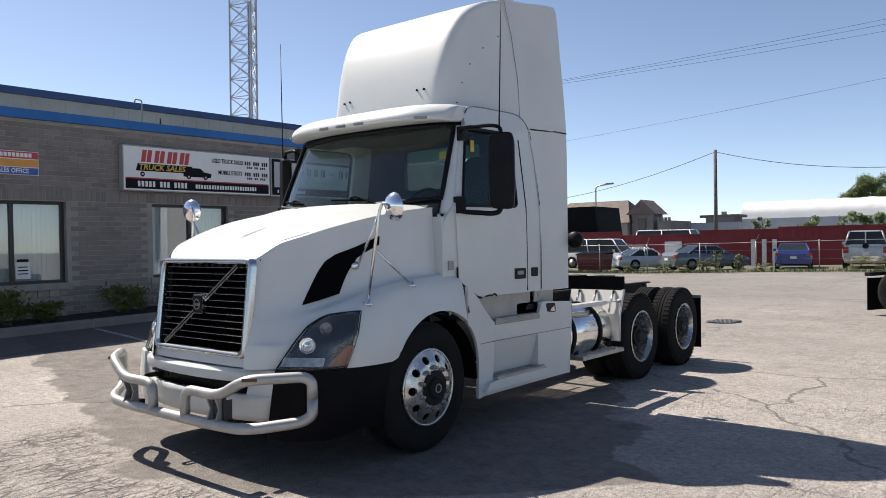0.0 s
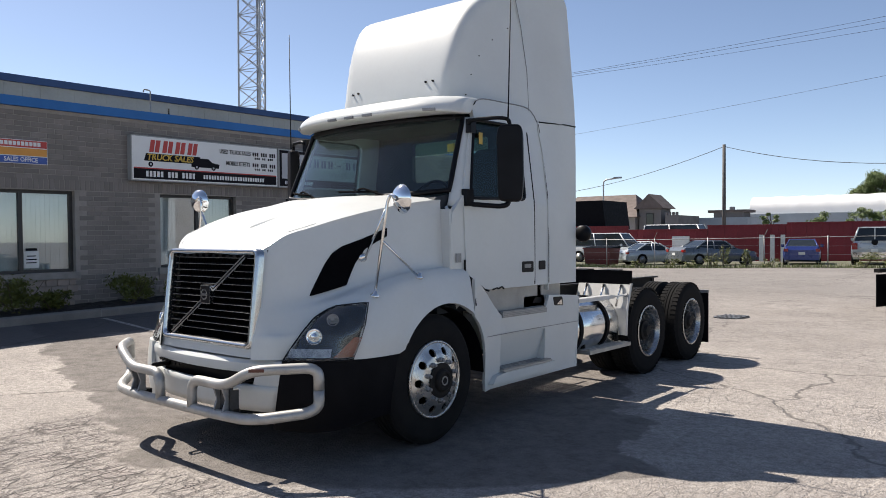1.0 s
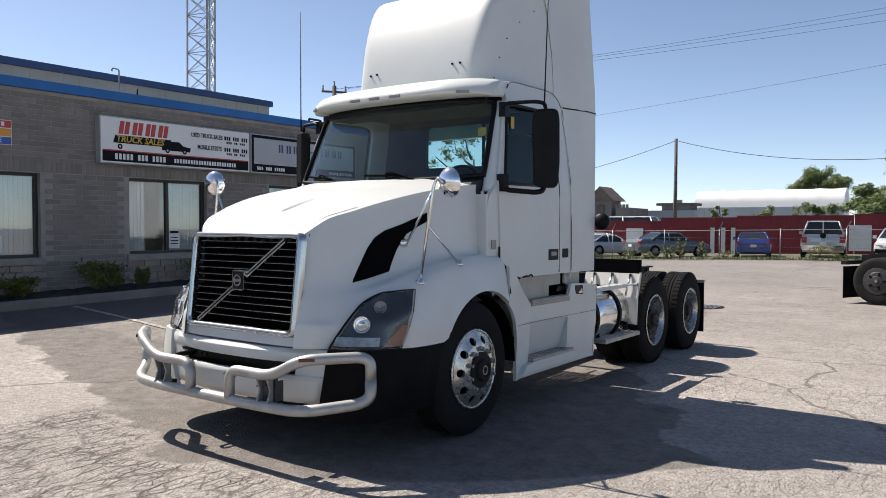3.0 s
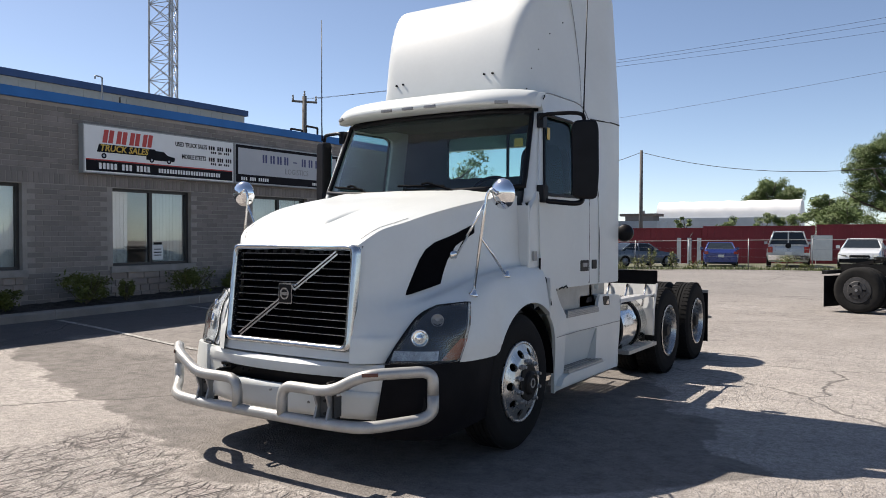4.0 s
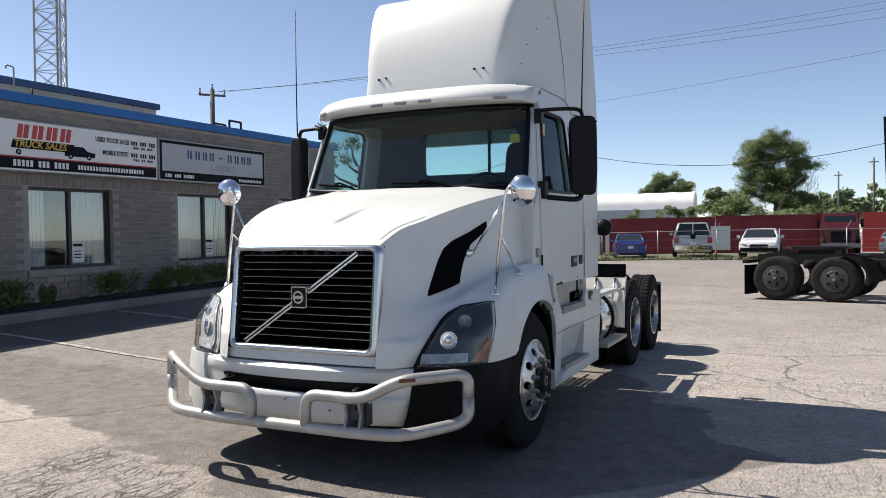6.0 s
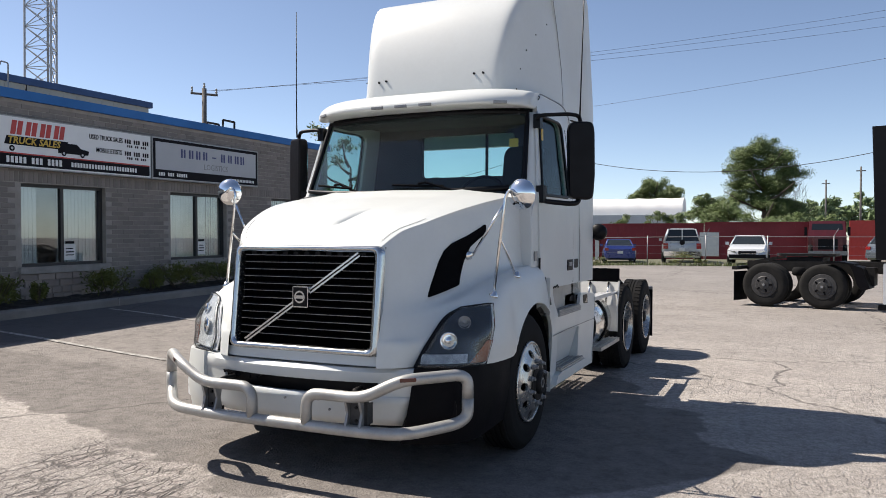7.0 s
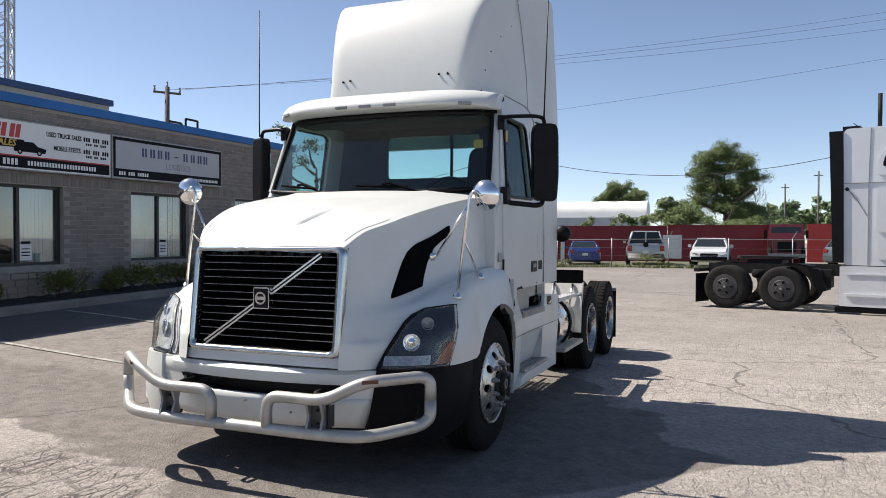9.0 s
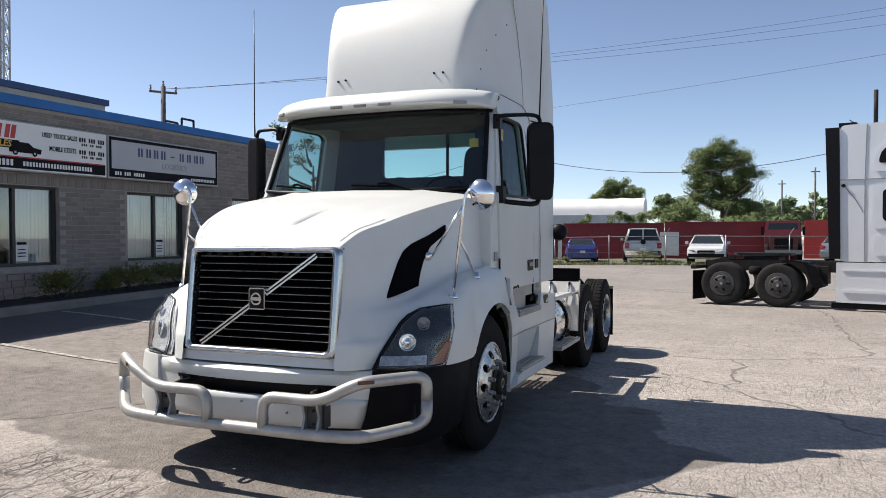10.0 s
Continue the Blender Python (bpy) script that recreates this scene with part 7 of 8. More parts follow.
def build_skip():
    """A red steel skip at the fence, its sides sloping."""
    x, y = -20.9, 39.4
    k = thing("skip", (x, y, ground_z(x, y) + 0.02), "small red steel waste skip behind the fence", "skip")
    part("body", lofted([[(-0.75, -0.55, 0.08), (0.75, -0.55, 0.08), (0.75, 0.55, 0.08), (-0.75, 0.55, 0.08)], [(-0.85, -0.62, 1.0), (0.85, -0.62, 1.0), (0.85, 0.62, 1.0), (-0.85, 0.62, 1.0)]]), CARRED, k, bevel=0.02)
    for z in (0.98, 0.55):
        part("rim_rail", box(-0.88, 0.88, -0.66, -0.60, z - 0.03, z + 0.03), CARRED, k, bevel=0.008)
    part("lid", prism([(-0.64, 1.0), (0.64, 1.0), (0.64, 1.12), (-0.64, 1.04)], "x", -0.87, 0.87), DULLBLACK, k, "black plastic lid", bevel=0.01)
    for sx in (-0.6, 0.6):
        for sy in (-0.4, 0.4):
            part("caster", lathe([(0.0, -0.03), (0.07, -0.03), (0.07, 0.03), (0.0, 0.03)], "x", 12, (sx, sy, 0.07)), RUBBER, k)


build_skip()


def build_red_wall():
    w = thing("red_wall", (0, 0, 0), "dark red ribbed steel yard wall", "wall", kind="structure")
    y = 50.0
    for x0, x1, top, dy in ((-34, -24.4, 2.46, 0), (-24.4, -18.7, 2.18, 0), (-18.7, -13.6, 2.42, 0), (-13.6, -7.0, 2.52, -0.4), (-7.0, 1.0, 2.58, -0.4)):
        p = part("wall_panel", box(x0, x1 - 0.04, y + dy, y + dy + 0.15, 0.1, top), REDWALL, w)
        k = 0
        x = x0 + 0.2
        while x < x1 - 0.15:
            part("wall_rib", box(x, x + 0.08, y + dy - 0.018, y + dy, 0.15, top - 0.05), REDWALL, p)
            x += 0.42
        part("wall_rail", box(x0, x1 - 0.04, y + dy - 0.07, y + dy + 0.18, top - 0.06, top + 0.02), REDWALL, p)
    part("wall_panel", box(1.4, 16, 54, 54.15, 0.1, 2.75), SIGNRED, w, "brighter red steel panel")
    for x in (-15.24, -14.57, -13.95):
        part("white_board", box(x, x + 0.26, y - 0.50, y - 0.46, 0.1, 1.78), OFFWHITE, w, "pale upright board")
    part("white_door", box(-7.28, -6.12, y - 0.50, y - 0.42, 0.45, 1.95), OFFWHITE, w, "pale metal door")
    part("white_door", box(-21.1, -19.9, y - 0.12, y - 0.05, 0.6, 1.71), OFFWHITE, w, "pale metal door")


build_red_wall()


def build_red_tractor():
    t = thing("red_truck", parked(-0.1, 47.3, 0), "old dark red truck cab parked by the wall", "truck")
    part("cab", lofted([[(-1.0, 0.9, 0.6), (1.0, 0.9, 0.6), (1.0, 2.4, 0.6), (-1.0, 2.4, 0.6)], [(-1.0, 0.9, 1.45), (1.0, 0.9, 1.45), (1.0, 2.4, 1.45), (-1.0, 2.4, 1.45)], [(-0.9, 1.15, 2.35), (0.9, 1.15, 2.35), (0.9, 2.35, 2.35), (-0.9, 2.35, 2.35)]]), CARRED, t, bevel=0.06)
    part("windshield", lofted([[(-0.86, 0.93, 1.5), (0.86, 0.93, 1.5), (0.86, 1.0, 1.5), (-0.86, 1.0, 1.5)], [(-0.78, 1.09, 2.2), (0.78, 1.09, 2.2), (0.78, 1.16, 2.2), (-0.78, 1.16, 2.2)]]), CARGLASS, t)
    part("nose", box(-0.75, 0.75, 0.0, 0.95, 0.6, 1.40), CARRED, t, bevel=0.08)
    part("front_grille", box(-0.5, 0.5, -0.03, 0.03, 0.7, 1.3), BLACK, t)
    part("bumper", box(-1.0, 1.0, -0.12, 0.02, 0.4, 0.62), STEEL, t, bevel=0.02)
    for s in (1, -1):
        part("wheel", lathe([(0.25, s * 0.75), (0.48, s * 0.76), (0.48, s * 1.0), (0.25, s * 1.01)], "x", 24, (0, 0.55, 0.48)), RUBBER, t, smooth=True)
        part("side_mirror", box(min(s * 1.05, s * 1.2), max(s * 1.05, s * 1.2), 1.0, 1.06, 1.5, 2.0), BLACK, t)


build_red_tractor()


# ---- the silver sleeper truck across the yard; its own axes as the white truck's, turned to face +x ----
def build_sleeper():
    # its length runs along +x from the tail; near side faces -y
    z0 = ground_z(-1, 18.5)
    t = thing("sleeper_truck", Matrix.Translation((-2.635, 18.34, z0)) @ Matrix.Rotation(radians(-14), 4, "Z") @ Matrix.Translation((-0.62, 0, 0)), "silver-white sleeper semi truck parked side-on", "truck")
    R = 0.505

    def wheel_at(x, y, face, near):
        prof = [(0.29, 0.02), (0.42, 0.0), (0.47, 0.012), (0.495, 0.04), (R, 0.06), (R, 0.22), (0.49, 0.245), (0.42, 0.26), (0.29, 0.24), (0.29, 0.02)]
        bm = lathe(prof, "y", 48, (x, y, R))
        w = part("drive_wheel", bm, HAZEDRUBBER, t, smooth=True)
        soften(w, 40)
        if near:
            part("hub_cover", lathe([(0.295, 0.02), (0.285, 0.0), (0.20, -0.006), (0.19, -0.016), (0.12, -0.02), (0.11, -0.035), (0.05, -0.04), (0.045, -0.055), (0.0, -0.056)], "y", 36, (x, y + 0.01, R)), HUBGREY, w, "dark grey plastic hub cover")
            for k in range(5):
                a = 2 * math.pi * k / 5 + 0.3
                b = box(-0.02, 0.02, -0.03, -0.008, 0.10, 0.19)
                bmesh.ops.transform(b, matrix=Matrix.Translation((x, y + 0.01, R)) @ Matrix.Rotation(a, 4, "Y"), verts=b.verts)
                part("hub_spoke", b, DULLBLACK, w, bevel=0.004)
            part("hub_nut", lathe([(0.03, -0.05), (0.03, -0.058), (0.0, -0.06)], "y", 12, (x, y + 0.01, R)), STEEL, w)
    for x in (0.62, 1.875):
        wheel_at(x, 0.0, 0, True)
        wheel_at(x, 0.33, 0, False)
        wheel_at(x, 1.85, 0, False)
        wheel_at(x, 2.18, 0, False)
        part("axle", tube([(x, 0.2, R), (x, 2.3, R)], 0.07, 10), FRAMEBLK, t)
    wheel_at(7.4, 0.05, 0, True)
    wheel_at(7.4, 2.15, 0, False)
    for y in (0.80, 1.58):
        part("frame_rail", box(0.0, 8.3, y, y + 0.09, 0.80, 1.05), FRAMEBLK, t)
    part("mud_flap", prism([(-0.075, 0.0), (-0.06, -0.0), (0.06, 0.62), (0.045, 0.62)], "z", 0.10, 0.80), DULLBLACK, t, bevel=0.004)
    part("mud_flap", box(-0.10, -0.06, 1.85, 2.45, 0.16, 0.86), DULLBLACK, t, bevel=0.004)
    part("flap_hanger", box(-0.12, 0.0, 0.0, 2.45, 0.84, 0.92), FRAMEBLK, t)
    part("quarter_fender", prism(round_poly([(2.40, 1.02), (2.66, 0.96), (2.82, 0.50), (2.66, 0.45), (2.56, 0.58), (2.47, 0.90)], 0.03), "y", 0.02, 0.62), DULLBLACK, t, "black plastic quarter fender")
    part("fender_top", prism([(1.95, 1.06), (2.2, 1.09), (2.5, 1.04), (2.5, 1.0), (2.2, 1.05), (1.95, 1.02)], "y", 0.02, 0.62), DULLBLACK, t)
    part("fifth_wheel", prism(round_poly([(0.75, 0.80), (1.75, 0.80), (1.95, 1.0), (1.95, 1.45), (1.75, 1.65), (0.75, 1.65), (0.60, 1.35), (0.85, 1.22), (0.60, 1.10)], 0.05), "z", 1.17, 1.23), FRAMEBLK, t, "greasy fifth-wheel plate", bevel=0.01)
    part("fifth_wheel_base", box(0.9, 1.7, 0.85, 1.6, 1.05, 1.14), FRAMEBLK, t)
    for s in (0.86, 1.60):
        part("ramp", prism([(0.15, 1.05), (0.7, 1.16), (0.7, 1.10), (0.15, 1.0)], "y", s - 0.05, s + 0.05), FRAMEBLK, t)
    part("air_bag", lathe([(0.11, 0.72), (0.15, 0.76), (0.15, 0.86), (0.11, 0.92)], "z", 18, (1.25, 0.55, 0)), RUBBER, t, smooth=True)
    part("battery_box", box(2.55, 2.85, 0.35, 0.75, 0.55, 0.95), FRAMEBLK, t, bevel=0.02)
    # sleeper body and cab
    prof = round_poly([(3.12, 1.08), (8.2, 1.08), (8.2, 1.5), (7.3, 1.95), (6.7, 2.9), (5.6, 3.85), (4.4, 4.08), (3.12, 4.06)], 0.12, 4)
    body = part("sleeper_cab", prism(prof, "y", 0.02, 2.46), SILVER, t, "silver-white sleeper cab with a tall roof", bevel=0.05)
    part("roof_seam", box(3.04, 6.0, -0.005, 0.03, 2.86, 2.875), STEEL, body)
    part("rear_seam", tube([(3.61, 0.012, 1.10), (3.61, 0.012, 2.86), (3.64, 0.012, 4.05)], 0.010, 4), STEEL, body)
    part("rear_fairing", prism([(2.93, 1.14), (3.15, 1.14), (3.11, 4.02), (2.83, 4.02)], "y", -0.02, 0.03), BLACK, body, "black rubber rear fairing edge", bevel=0.01)
    for (y0, y1, z0_, z1_, nm, mtl, pr) in ((3.76, 5.0, 1.80, 2.76, "window_frame", SILVER, 0.05), (3.95, 4.8, 1.96, 2.64, "side_window", BLACK, 0.06), (3.78, 5.0, 1.22, 1.64, "locker_door", SILVER, 0.04)):
        part(nm, prism(round_poly([(y0, z0_), (y1, z0_), (y1, z1_), (y0, z1_)], 0.10, 4), "y", 0.03 - pr, 0.03), mtl, body, bevel=0.008)
    part("upper_window_frame", prism(round_poly([(3.76, 3.02), (5.0, 3.02), (5.0, 3.95), (4.3, 3.92), (3.80, 3.45)], 0.12, 4), "y", -0.025, 0.03), SILVER, body, bevel=0.012)
    part("upper_window", prism(round_poly([(3.86, 3.20), (4.9, 3.20), (4.9, 3.80), (4.3, 3.76), (3.92, 3.45)], 0.08, 4), "y", -0.035, 0.02), BLACK, body)
    part("clearance_lamp", lathe([(0.04, 0.02), (0.04, -0.03), (0.0, -0.035)], "y", 12, (3.20, 0, 2.74)), BLACK, body)
    part("hose", tube([(3.22, 0.0, 2.72), (3.42, 0.005, 2.45), (3.58, 0.01, 2.15)], 0.008, 5), STEEL, body)
    part("side_skirt", prism(round_poly([(3.07, 0.18), (6.6, 0.18), (6.6, 1.06), (3.07, 1.06)], 0.03), "y", 0.0, 0.12), SILVER, t, "silver-white side skirt", bevel=0.01)
    part("skirt_ledge", box(3.20, 6.5, -0.035, 0.02, 0.40, 0.46), SILVER, t, bevel=0.01)
    part("skirt_ledge", box(3.20, 6.5, -0.025, 0.02, 0.87, 0.905), SILVER, t, bevel=0.008)
    part("skirt_edge", box(2.98, 6.6, 0.005, 0.10, 0.05, 0.17), DULLBLACK, t, "black rubber skirt edge")
    part("exhaust_stack", tube([(3.75, 0.5, 3.9), (3.75, 0.5, 4.85)], 0.045, 10), FRAMEBLK, t, "dark exhaust stack", smooth=True)
    part("roof_box", box(3.05, 3.4, 0.3, 1.2, 4.05, 4.15), BLACK, t, bevel=0.02)
    part("roof_aerial", tube([(3.45, 0.4, 4.06), (3.25, 0.4, 4.22)], 0.01, 5), BLACK, t)


build_sleeper()


# ---- buildings, tent, masts and wires in the distance ----
def build_tent():
    t = thing("fabric_shelter", (0, 0, 0), "long white fabric storage shelter with grey side walls", "building")
    bays = 6
    x0, x1 = -35.0, -15.9
    for k in range(bays):
        a, b = x0 + (x1 - x0) * k / bays, x0 + (x1 - x0) * (k + 1) / bays
        def vault(u, v):
            an = math.pi * v
            sag = 0.10 * math.sin(math.pi * u)
            return (a + (b - a) * u, 112.2 - 2.2 * math.cos(an), 4.9 + (2.5 - sag) * math.sin(an) ** 0.75)
        part("fabric_bay", grid(vault, 6, 14), TENT, t, smooth=True)
    part("side_wall", box(x0, x1, 109.8, 110.2, 0, 4.9), PALEBLUE, t, "pale grey side wall")
    for x in (x0, x1):
        pts = [(112.2 - 2.2 * math.cos(math.pi * k / 12), 4.9 + 2.5 * max(0, math.sin(math.pi * k / 12)) ** 0.75) for k in range(13)]
        part("gable", prism([(110, 0)] + pts + [(114.4, 0)], "x", x - 0.1, x + 0.1), TENT, t)


def house(x0, x1, y, eave, peak, material, label, along_x=True, windows=2, deep=9.0):
    h = thing("house", (0, 0, 0), label, "house")
    part("wall", box(x0, x1, y, y + deep, 0, eave), material, h)
    if along_x:
        part("roof", lofted([[(x0 - 0.5, y - 0.5, eave - 0.1), (x0 - 0.5, y + deep + 0.5, eave - 0.1), (x0 + 3.0, y + deep / 2, peak)], [(x1 + 0.5, y - 0.5, eave - 0.1), (x1 + 0.5, y + deep + 0.5, eave - 0.1), (x1 - 1.5, y + deep / 2, peak)]]), SHINGLE, h)
    else:
        part("roof", prism([(x0 - 0.5, eave - 0.1), (x1 + 0.5, eave - 0.1), ((x0 + x1) / 2, peak)], "y", y - 0.4, y + deep + 0.4), SHINGLE, h)
    for k in range(windows):
        x = x0 + (x1 - x0) * (k + 0.6) / (windows + 0.2)
        wn_ = part("window", box(x - 0.45, x + 0.45, y - 0.05, y + 0.02, eave - 1.9, eave - 0.6), WINFRAME, h)
        part("pane", box(x - 0.38, x + 0.38, y - 0.06, y - 0.04, eave - 1.83, eave - 0.67), CARGLASS, wn_)


def build_distance():
    build_tent()
    house(-50.5, -38.2, 80, 4.1, 6.75, STUCCO, "tan house with a brown hipped roof", deep=7.0)
    house(-37.9, -35.3, 80.5, 5.0, 6.55, GREYBRK, "grey-brown brick house with a gabled roof", False, 1, deep=2.6)
    cb = thing("brick_building", (0, 0, 0), "small grey-brown building with a notched parapet", "building")
    part("wall", box(-34.6, -33.1, 80, 86, 0, 4.1), GREYBRK, cb)
    for k in range(4):
        part("merlon", box(-34.6 + 0.4 * k, -34.4 + 0.4 * k, 79.95, 80.3, 4.1, 4.45), GREYBRK, cb)
    lb = thing("low_building", (0, 0, 0), "low pale grey flat-roofed building", "building")
    part("wall", box(-36.2, -28.3, 88, 92, 0, 3.95), PALEBLUE, lb)
    part("upper_wall", box(-32.5, -29.1, 89, 91.5, 3.95, 4.55), GREYBRK, lb)
    part("upper_roof", box(-33.1, -28.6, 88.7, 91.8, 4.55, 4.85), SHINGLE, lb)
    part("roof_vent", box(-31.0, -30.5, 90, 90.4, 4.85, 5.25), STEEL, lb)
    bs = thing("black_shed", (0, 0, 0), "black metal shed with a sloping front", "shed")
    part("shed_body", prism([(-31.5, 2.3), (-26.70, 2.3), (-26.98, 4.42), (-31.5, 4.42)], "y", 51, 55), DULLBLACK, bs)
    part("shed_wall", box(-31.4, -26.8, 51.2, 55, 0, 2.3), OFFWHITE, bs)
    # street lamp and poles
    sl = part("street_lamp", tube(rounded([(-37.4, 71, 0), (-37.4, 71, 7.6), (-35.9, 71, 7.75)], 0.4), 0.08, 8), GALV, smooth=True)
    tagged(sl, "grey street lamp with a short arm", "street lamp")
    part("lamp_head", box(-36.2, -35.4, 70.85, 71.15, 7.70, 7.86), STEEL, sl)
    tagged(part("utility_pole", tube([(-20.6, 58.5, 0), (-20.6, 58.5, 8.75)], [0.16, 0.12], 10), WOODPOLE, smooth=True), "tall bare wooden utility pole", "utility pole")
    for x, y, h in ((1.83, 100, 8.6), (4.72, 90, 9.2)):
        p = part("utility_pole", tube([(x, y, 0), (x, y, h)], [0.12, 0.09], 10), WOODPOLE, smooth=True)
        tagged(p, "distant wooden utility pole with a crossarm", "utility pole")
        part("crossarm", box(x - 0.45, x + 0.45, y - 0.06, y + 0.06, h - 0.5, h - 0.40), WOODPOLE, p)
    px, py = -32.6, 32.8
    p = part("utility_pole", tube([(px, py, 0), (px, py, 10.05)], [0.17, 0.13], 12), WOODPOLE, smooth=True)
    tagged(p, "wooden utility pole with crossarm and insulators", "utility pole")
    d = Vector((0.62, 0.78, 0))
    arm = tube([Vector((px, py, 9.72)) - d * 0.75, Vector((px, py, 9.72)) + d * 0.75], 0.07, 6)
    part("crossarm", arm, WOODPOLE, p)
    for k in (-0.68, 0.0, 0.68):
        q = Vector((px, py, 9.72)) + d * k
        part("insulator", lathe([(0.04, 0), (0.07, 0.12), (0.04, 0.18), (0.06, 0.3), (0.0, 0.34)], "z", 10, tuple(q + Vector((0, 0, 0.05 if k else 0.32)))), STEEL, p)
    # cables
    def cable(name, a, b, sag, r, label):
        a, b = Vector(a), Vector(b)
        pts = [a.lerp(b, k / 24) - Vector((0, 0, sag * 4 * (k / 24) * (1 - k / 24))) for k in range(25)]
        tagged(part(name, tube(pts, r, 5, caps=False), WIRE, smooth=True), label, "cable")
    cable("power_cable", (-20.6, 58.5, 8.6), (-52, 70, 6.4), 1.3, 0.022, "black cable slung between poles")
    cable("power_cable", (-20.6, 58.5, 8.6), (14, 52, 10.5), 3.2, 0.022, "black cable slung between poles")
    for i, (dz, dy) in enumerate(((0, 0), (0.55, 0.6), (1.0, 1.2))):
        cable("overhead_wire", (px, py + dy, 9.9 + 0.2 * dz), (30, 75 + dy, 22 + 2.2 * dz), 1.2, 0.009, "thin dark overhead wire")
    cable("overhead_wire", (-46, 66, 11.4), (42, 60, 18.9), 1.0, 0.011, "thin dark overhead wire")


build_distance()


def build_tower():
    cx, cy, n = -72.0, 53.0, 22
    t = thing("lattice_tower", (cx, cy, 0), "tall grey steel lattice radio tower", "tower")
    ang = [radians(90 + 120 * k + 12) for k in range(3)]
    legs = [Vector((1.8 * math.cos(a), 1.8 * math.sin(a), 0)) for a in ang]
    H = 46.0
    for l in legs:
        part("leg", tube([l, l + Vector((0, 0, H))], 0.11, 6), GALV, t)
    step = H / n
    for i in range(n):
        z = i * step
        for k in range(3):
            a, b = legs[k], legs[(k + 1) % 3]
            part("brace", tube([a + Vector((0, 0, z)), b + Vector((0, 0, z + step))], 0.05, 4), GALV, t)
            part("brace", tube([b + Vector((0, 0, z)), a + Vector((0, 0, z + step))], 0.05, 4), GALV, t)
            part("rung", tube([a + Vector((0, 0, z)), b + Vector((0, 0, z))], 0.05, 4), GALV, t)
    part("antenna_arm", tube([(0, 0, 33.5), (-2.6, -2.0, 33.5)], 0.06, 5), GALV, t)
    part("antenna_rod", tube([(-2.4, -1.9, 32.2), (-2.4, -1.9, 34.6)], 0.07, 6), GALV, t)
    part("ladder", tube([(0.3, 0.2, 0), (0.3, 0.2, H)], 0.12, 5), STEEL, t)


build_tower()


# ---- trees ----
def tree(x, y, height, spread, trunk_h, seed, material, label, clumps=40, per=110, leaf=0.16, bare=0.0, lobes=None, puff=(0.12, 0.26)):
    """A tapered trunk, forking limbs and clumps of small leaves with gaps."""
    rnd = random.Random(seed)
    t = thing("tree", (x, y, ground_z(x, y)), label, "tree")
    bm = tube([(0, 0, 0), (0.02 * height, 0, trunk_h), (0, 0.03 * height, height * 0.7)], [0.035 * height, 0.022 * height, 0.006 * height], 8)
    part("trunk", bm, BARK, t, smooth=True)
    ends = []
    for k in range(11):
        a = 2.4 * k + rnd.uniform(-0.4, 0.4)
        z = trunk_h * 0.7 + (height * 0.75 - trunk_h * 0.7) * k / 11
        r = spread * (0.35 + 0.6 * math.sin(math.pi * (0.25 + 0.65 * k / 11)))
        e = Vector((r * math.cos(a), r * math.sin(a), z + height * 0.16))
        part("limb", tube([(0.0, 0.0, z), e * 0.5 + Vector((0, 0, z * 0.45)), e], [0.012 * height, 0.008 * height, 0.003 * height], 6), BARK, t, smooth=True)
        ends.append(e)
        for _ in range(3):
            ends.append(e + Vector((rnd.gauss(0, 0.18) * spread, rnd.gauss(0, 0.18) * spread, rnd.gauss(0, 0.07) * height)))
    bm, tw = bmesh.new(), bmesh.new()
    for _ in range(clumps):
        if lobes:
            l = rnd.choice(lobes)
            c = Vector((l[0] + rnd.gauss(0, 0.4) * l[3], l[1] + rnd.gauss(0, 0.4) * l[3], l[2] + rnd.gauss(0, 0.4) * l[4]))
        else:
            c = rnd.choice(ends) + Vector((rnd.gauss(0, 0.13) * spread, rnd.gauss(0, 0.13) * spread, rnd.gauss(0, 0.06) * height))
        s = spread * rnd.uniform(*puff)
        leaves(bm, c, (s, s, s * 0.7), per, leaf, rnd, 0.15)
    tagged(part("crown", bm, material, t), kind="stuff")
    if bare:
        for _ in range(int(90 * bare)):
            a = Vector((rnd.uniform(0.2, 0.8) * spread, rnd.uniform(-0.3, 0.3) * spread, height * rnd.uniform(0.25, 0.6)))
            b = a + Vector((rnd.uniform(0.05, 0.30) * spread, rnd.uniform(-0.2, 0.2) * spread, height * rnd.uniform(0.05, 0.16)))
            m = a.lerp(b, 0.55) + Vector((0.10 * spread * rnd.uniform(0, 1), 0, -0.02 * height))
            tube([a, m, b], [0.018, 0.012, 0.006], 4, tw)
            for _k in range(2):
                c = m + Vector((rnd.uniform(-0.05, 0.16) * spread, rnd.uniform(-0.1, 0.1) * spread, height * rnd.uniform(0.02, 0.10)))
                tube([m, c], [0.010, 0.005], 4, tw)
        tagged(part("twig", tw, BARK, t), kind="stuff")
    else:
        tw.free()


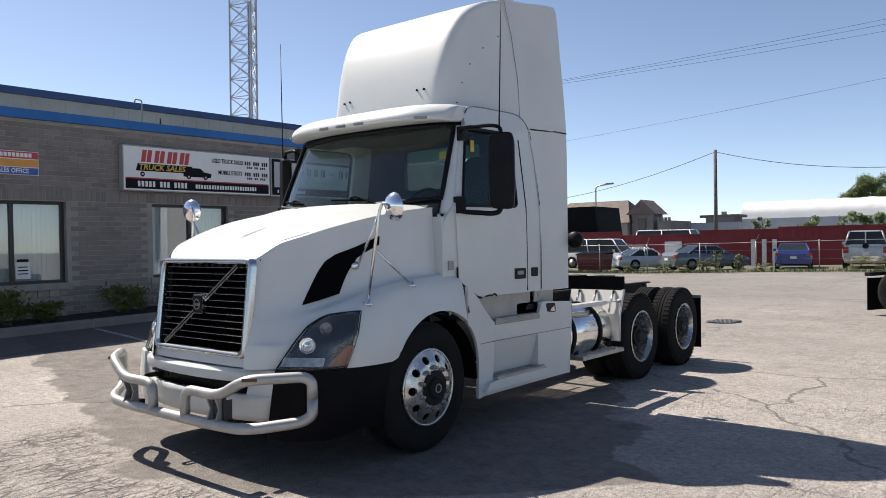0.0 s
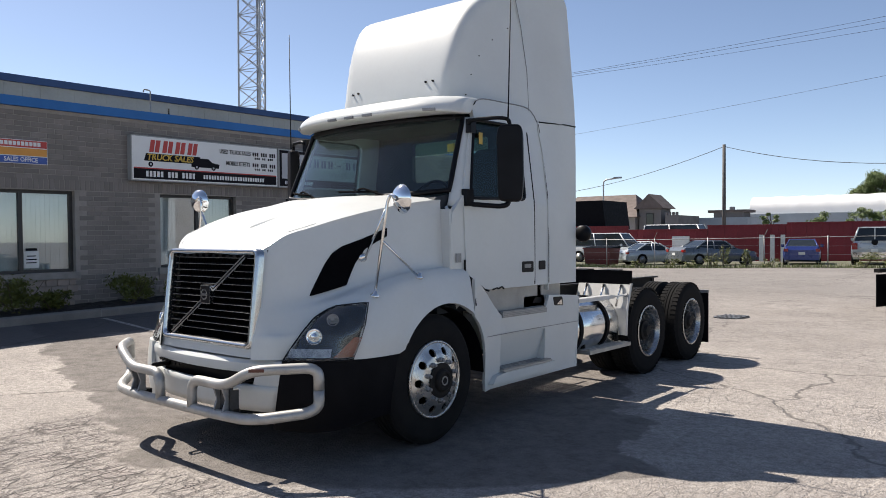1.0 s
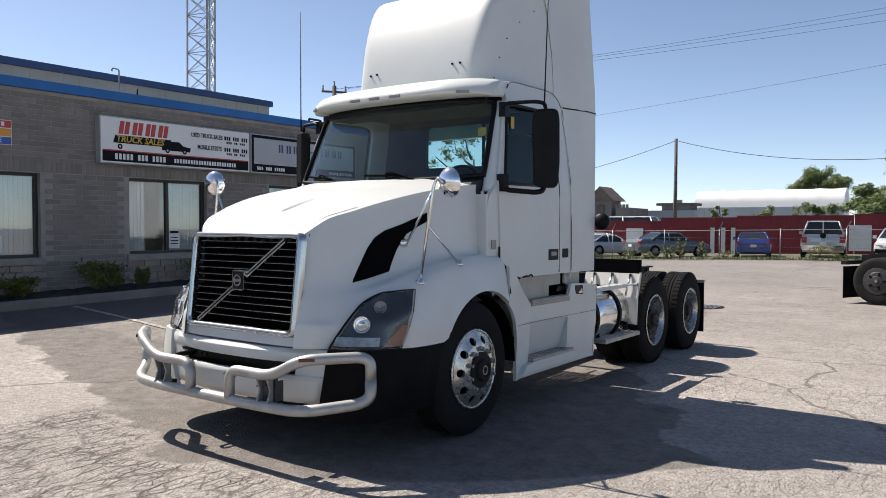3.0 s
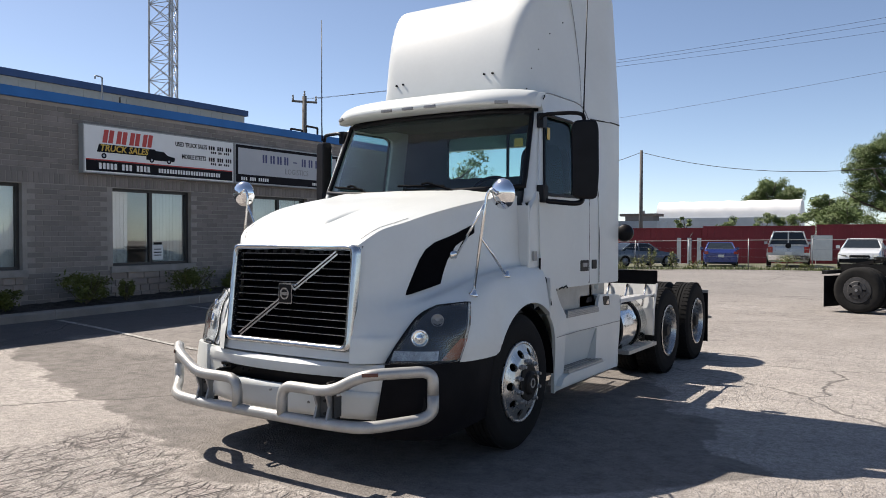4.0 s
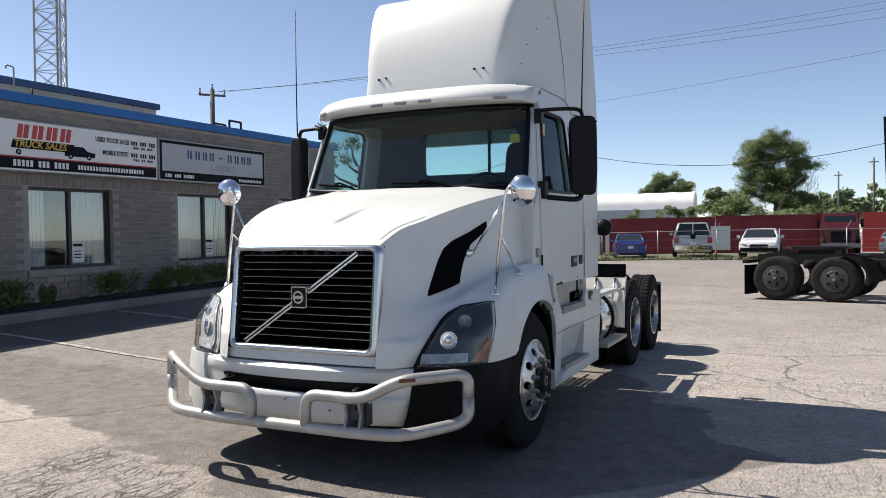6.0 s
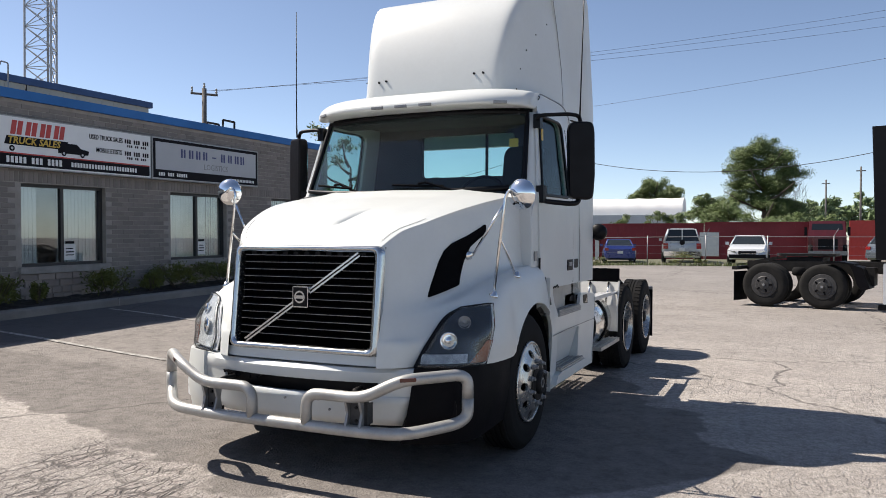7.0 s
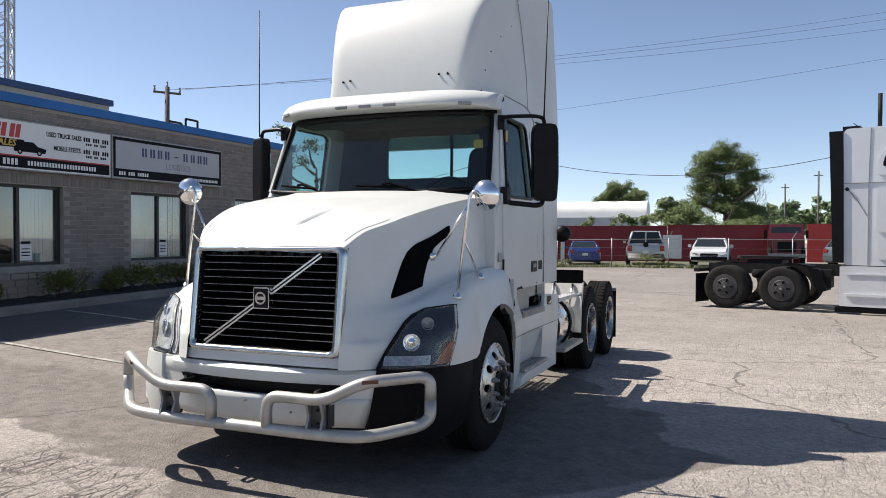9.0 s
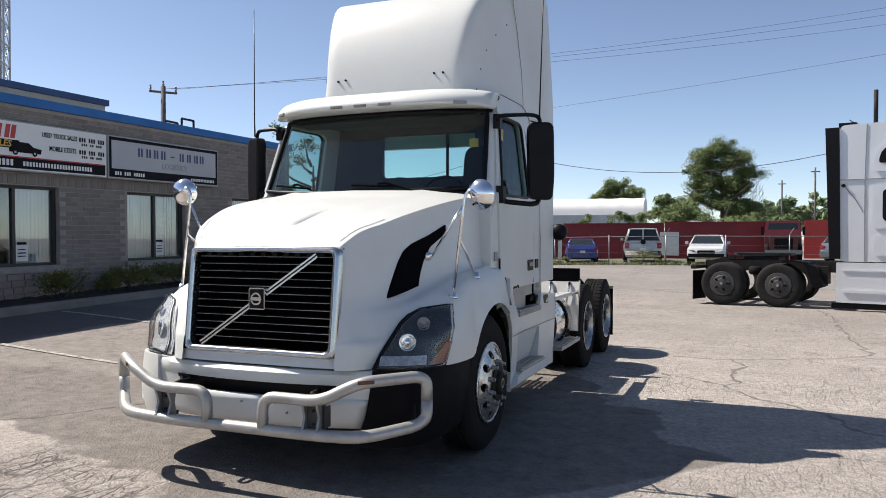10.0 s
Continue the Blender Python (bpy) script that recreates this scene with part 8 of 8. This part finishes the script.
tree(-4.4, 75, 11.0, 3.9, 2.2, 5, LEAF, "large leafy green tree with some bare branches behind the red wall", 330, 330, 0.085, 1.0, puff=(0.13, 0.27),
     lobes=[(-0.1, 0, 9.7, 1.5, 0.7), (-1.6, 0, 9.1, 1.3, 0.8), (1.7, 0, 8.8, 1.2, 0.8), (-2.0, 0, 7.9, 1.3, 0.9), (0.0, 0, 8.0, 1.6, 0.9), (2.1, 0, 7.5, 1.2, 0.9), (-1.8, 0, 6.5, 1.3, 0.8),
            (0.2, 0, 6.3, 1.6, 0.9), (1.7, 0, 6.1, 1.0, 0.7), (-2.0, 0, 5.1, 1.4, 0.7), (0.0, 0, 4.7, 1.9, 0.8), (1.8, 0, 4.3, 1.3, 0.7), (-2.7, 0, 3.9, 1.4, 0.6), (2.9, 0, 3.6, 1.2, 0.5)])
tree(-34, 200, 18.4, 6.2, 6, 6, LEAFLIGHT, "round pale green tree far behind the white shelter", 170, 340, 0.21, puff=(0.15, 0.30),
     lobes=[(0, 0, 15.0, 4.5, 2.2), (-3.5, 0, 12.5, 3.5, 2.2), (3.5, 0, 12.5, 3.5, 2.2), (0, 0, 10.5, 5.0, 2.0)])
tree(-9.6, 82, 6.4, 2.3, 1.5, 7, LEAF, "small dark green tree beside the large tree", 70, 130, 0.15, puff=(0.18, 0.36),
     lobes=[(0, 0, 4.9, 1.4, 0.9), (-1.2, 0, 3.9, 1.4, 0.8), (1.0, 0, 3.8, 1.6, 0.8)])
tree(-7.0, 70, 4.9, 2.0, 1.2, 8, LEAFLIGHT, "bushy yellow-green sapling behind the red wall", 50, 110, 0.12, puff=(0.25, 0.45),
     lobes=[(0, 0, 3.7, 1.2, 0.7), (-1.0, 0, 3.0, 1.2, 0.6), (1.2, 0, 3.1, 1.4, 0.6)])
for i, (x, y, h, r) in enumerate(((-17.6, 60, 4.1, 0.5), (-14.6, 62, 3.6, 1.0), (-11.9, 62, 3.7, 0.8), (-10.2, 62, 3.7, 0.8), (-2.6, 66, 3.6, 1.4), (0.2, 68, 3.6, 1.4))):
    tree(x, y, h, r, 1.0, 30 + i, LEAFLIGHT, "young leafy tree growing behind the red wall", 20, 210, 0.085, puff=(0.32, 0.58))
for i in range(26):
    r_ = random.Random(100 + i)
    tree(-2 + 3.4 * i + r_.uniform(-1, 1), 170 + r_.uniform(-8, 12), r_.uniform(7.8, 9.8), 3.6, 3, 100 + i, LEAFFAR, "distant green tree in a hedgerow", 34, 90, 0.55, puff=(0.22, 0.42))
tree(-26.5, 38.5, 8.4, 2.8, 2.2, 11, LEAFLIGHT, "half-bare tree beyond the end of the office building", 60, 80, 0.10, 1.0)


# ---- brickwork, piece by piece ----
def build_bricks():
    host = bpy.data.objects["wall_east"]
    H, L, G = 0.088, 0.285, 0.011
    bm = brick_mesh(L, H)
    shared = bpy.data.meshes.new("brick")
    bm.to_mesh(shared)
    bm.free()
    shared.materials.append(BRICK)
    verts, faces = [], []
    unit = [v.co.copy() for v in shared.vertices]
    polys = [list(p.vertices) for p in shared.polygons]
    singles = 0
    rows = int((BTOP - 0.02) / (H + G))
    rnd = random.Random(77)
    for r in range(rows):
        z = 0.02 + r * (H + G)
        if 2.60 < z + H / 2 < 2.80:
            continue
        off = (r % 2) * (L + G) / 2
        for k in range(int((18.9 - 0.5) / (L + G))):
            y = 0.5 + off + k * (L + G)
            if in_window(y - 0.01, y + L + 0.01, z - 0.01, z + H + 0.01):
                continue
            if z < 0.86 and any(a - 0.07 < y + L / 2 < b + 0.07 for a, b, c, d in WINDOWS):
                continue
            jut = rnd.uniform(-0.002, 0.003)
            if 6.98 < y < 8.6 and 0.8 < z < 3.6 and singles < 150 or 10.75 < y < 12.3 and 0.9 < z < 2.7 and singles < 290:
                b = new("brick", shared)
                b.parent = host
                b.location = (WALL_X - 0.021 + jut, y, z)
                singles += 1
            else:
                base = len(verts)
                verts += [(q.x + WALL_X - 0.021 + jut, q.y + y, q.z + z) for q in unit]
                faces += [[base + i for i in p] for p in polys]
    me = bpy.data.meshes.new("brickwork")
    me.from_pydata(verts, [], faces)
    me.materials.append(BRICKS)
    ob = new("brickwork", me)
    ob.parent = host
    tagged(ob, kind="stuff")
    # soldier course over the windows, each brick on end
    stand = bpy.data.meshes.new("soldier_brick")
    stand.from_pydata([(q.x, q.z, q.y * 0.68) for q in unit], [], [p[::-1] for p in polys])
    stand.materials.append(BRICK)
    for k in range(int(18.6 / (H + G))):
        b = new("soldier_brick", stand)
        b.parent = host
        b.location = (WALL_X - 0.019 + rnd.uniform(-0.002, 0.002), 0.5 + k * (H + G), 2.602)
    # rough split-face blocks under the windows
    sizes = {}
    for w in (0.14, 0.22, 0.30, 0.38):
        sizes[w] = bpy.data.meshes.new("base_block")
        sizes[w].from_pydata([(q.x * 1.8, q.y * w / L * 0.96, q.z * 1.38) for q in unit], [], polys)
        sizes[w].materials.append(STONE)
    for a, b, c, d in WINDOWS[1:]:
        for r in range(5):
            z = 0.18 + r * 0.135
            y = a - 0.06 + (r % 2) * 0.10
            while y < b - 0.1:
                w = rnd.choice((0.22, 0.30, 0.38))
                if y + w > b + 0.08:
                    w = 0.14
                o = new("base_block", sizes[w])
                o.parent = host
                o.location = (WALL_X - 0.013 + rnd.uniform(0.0, 0.02), y, z)
                y += w


build_bricks()
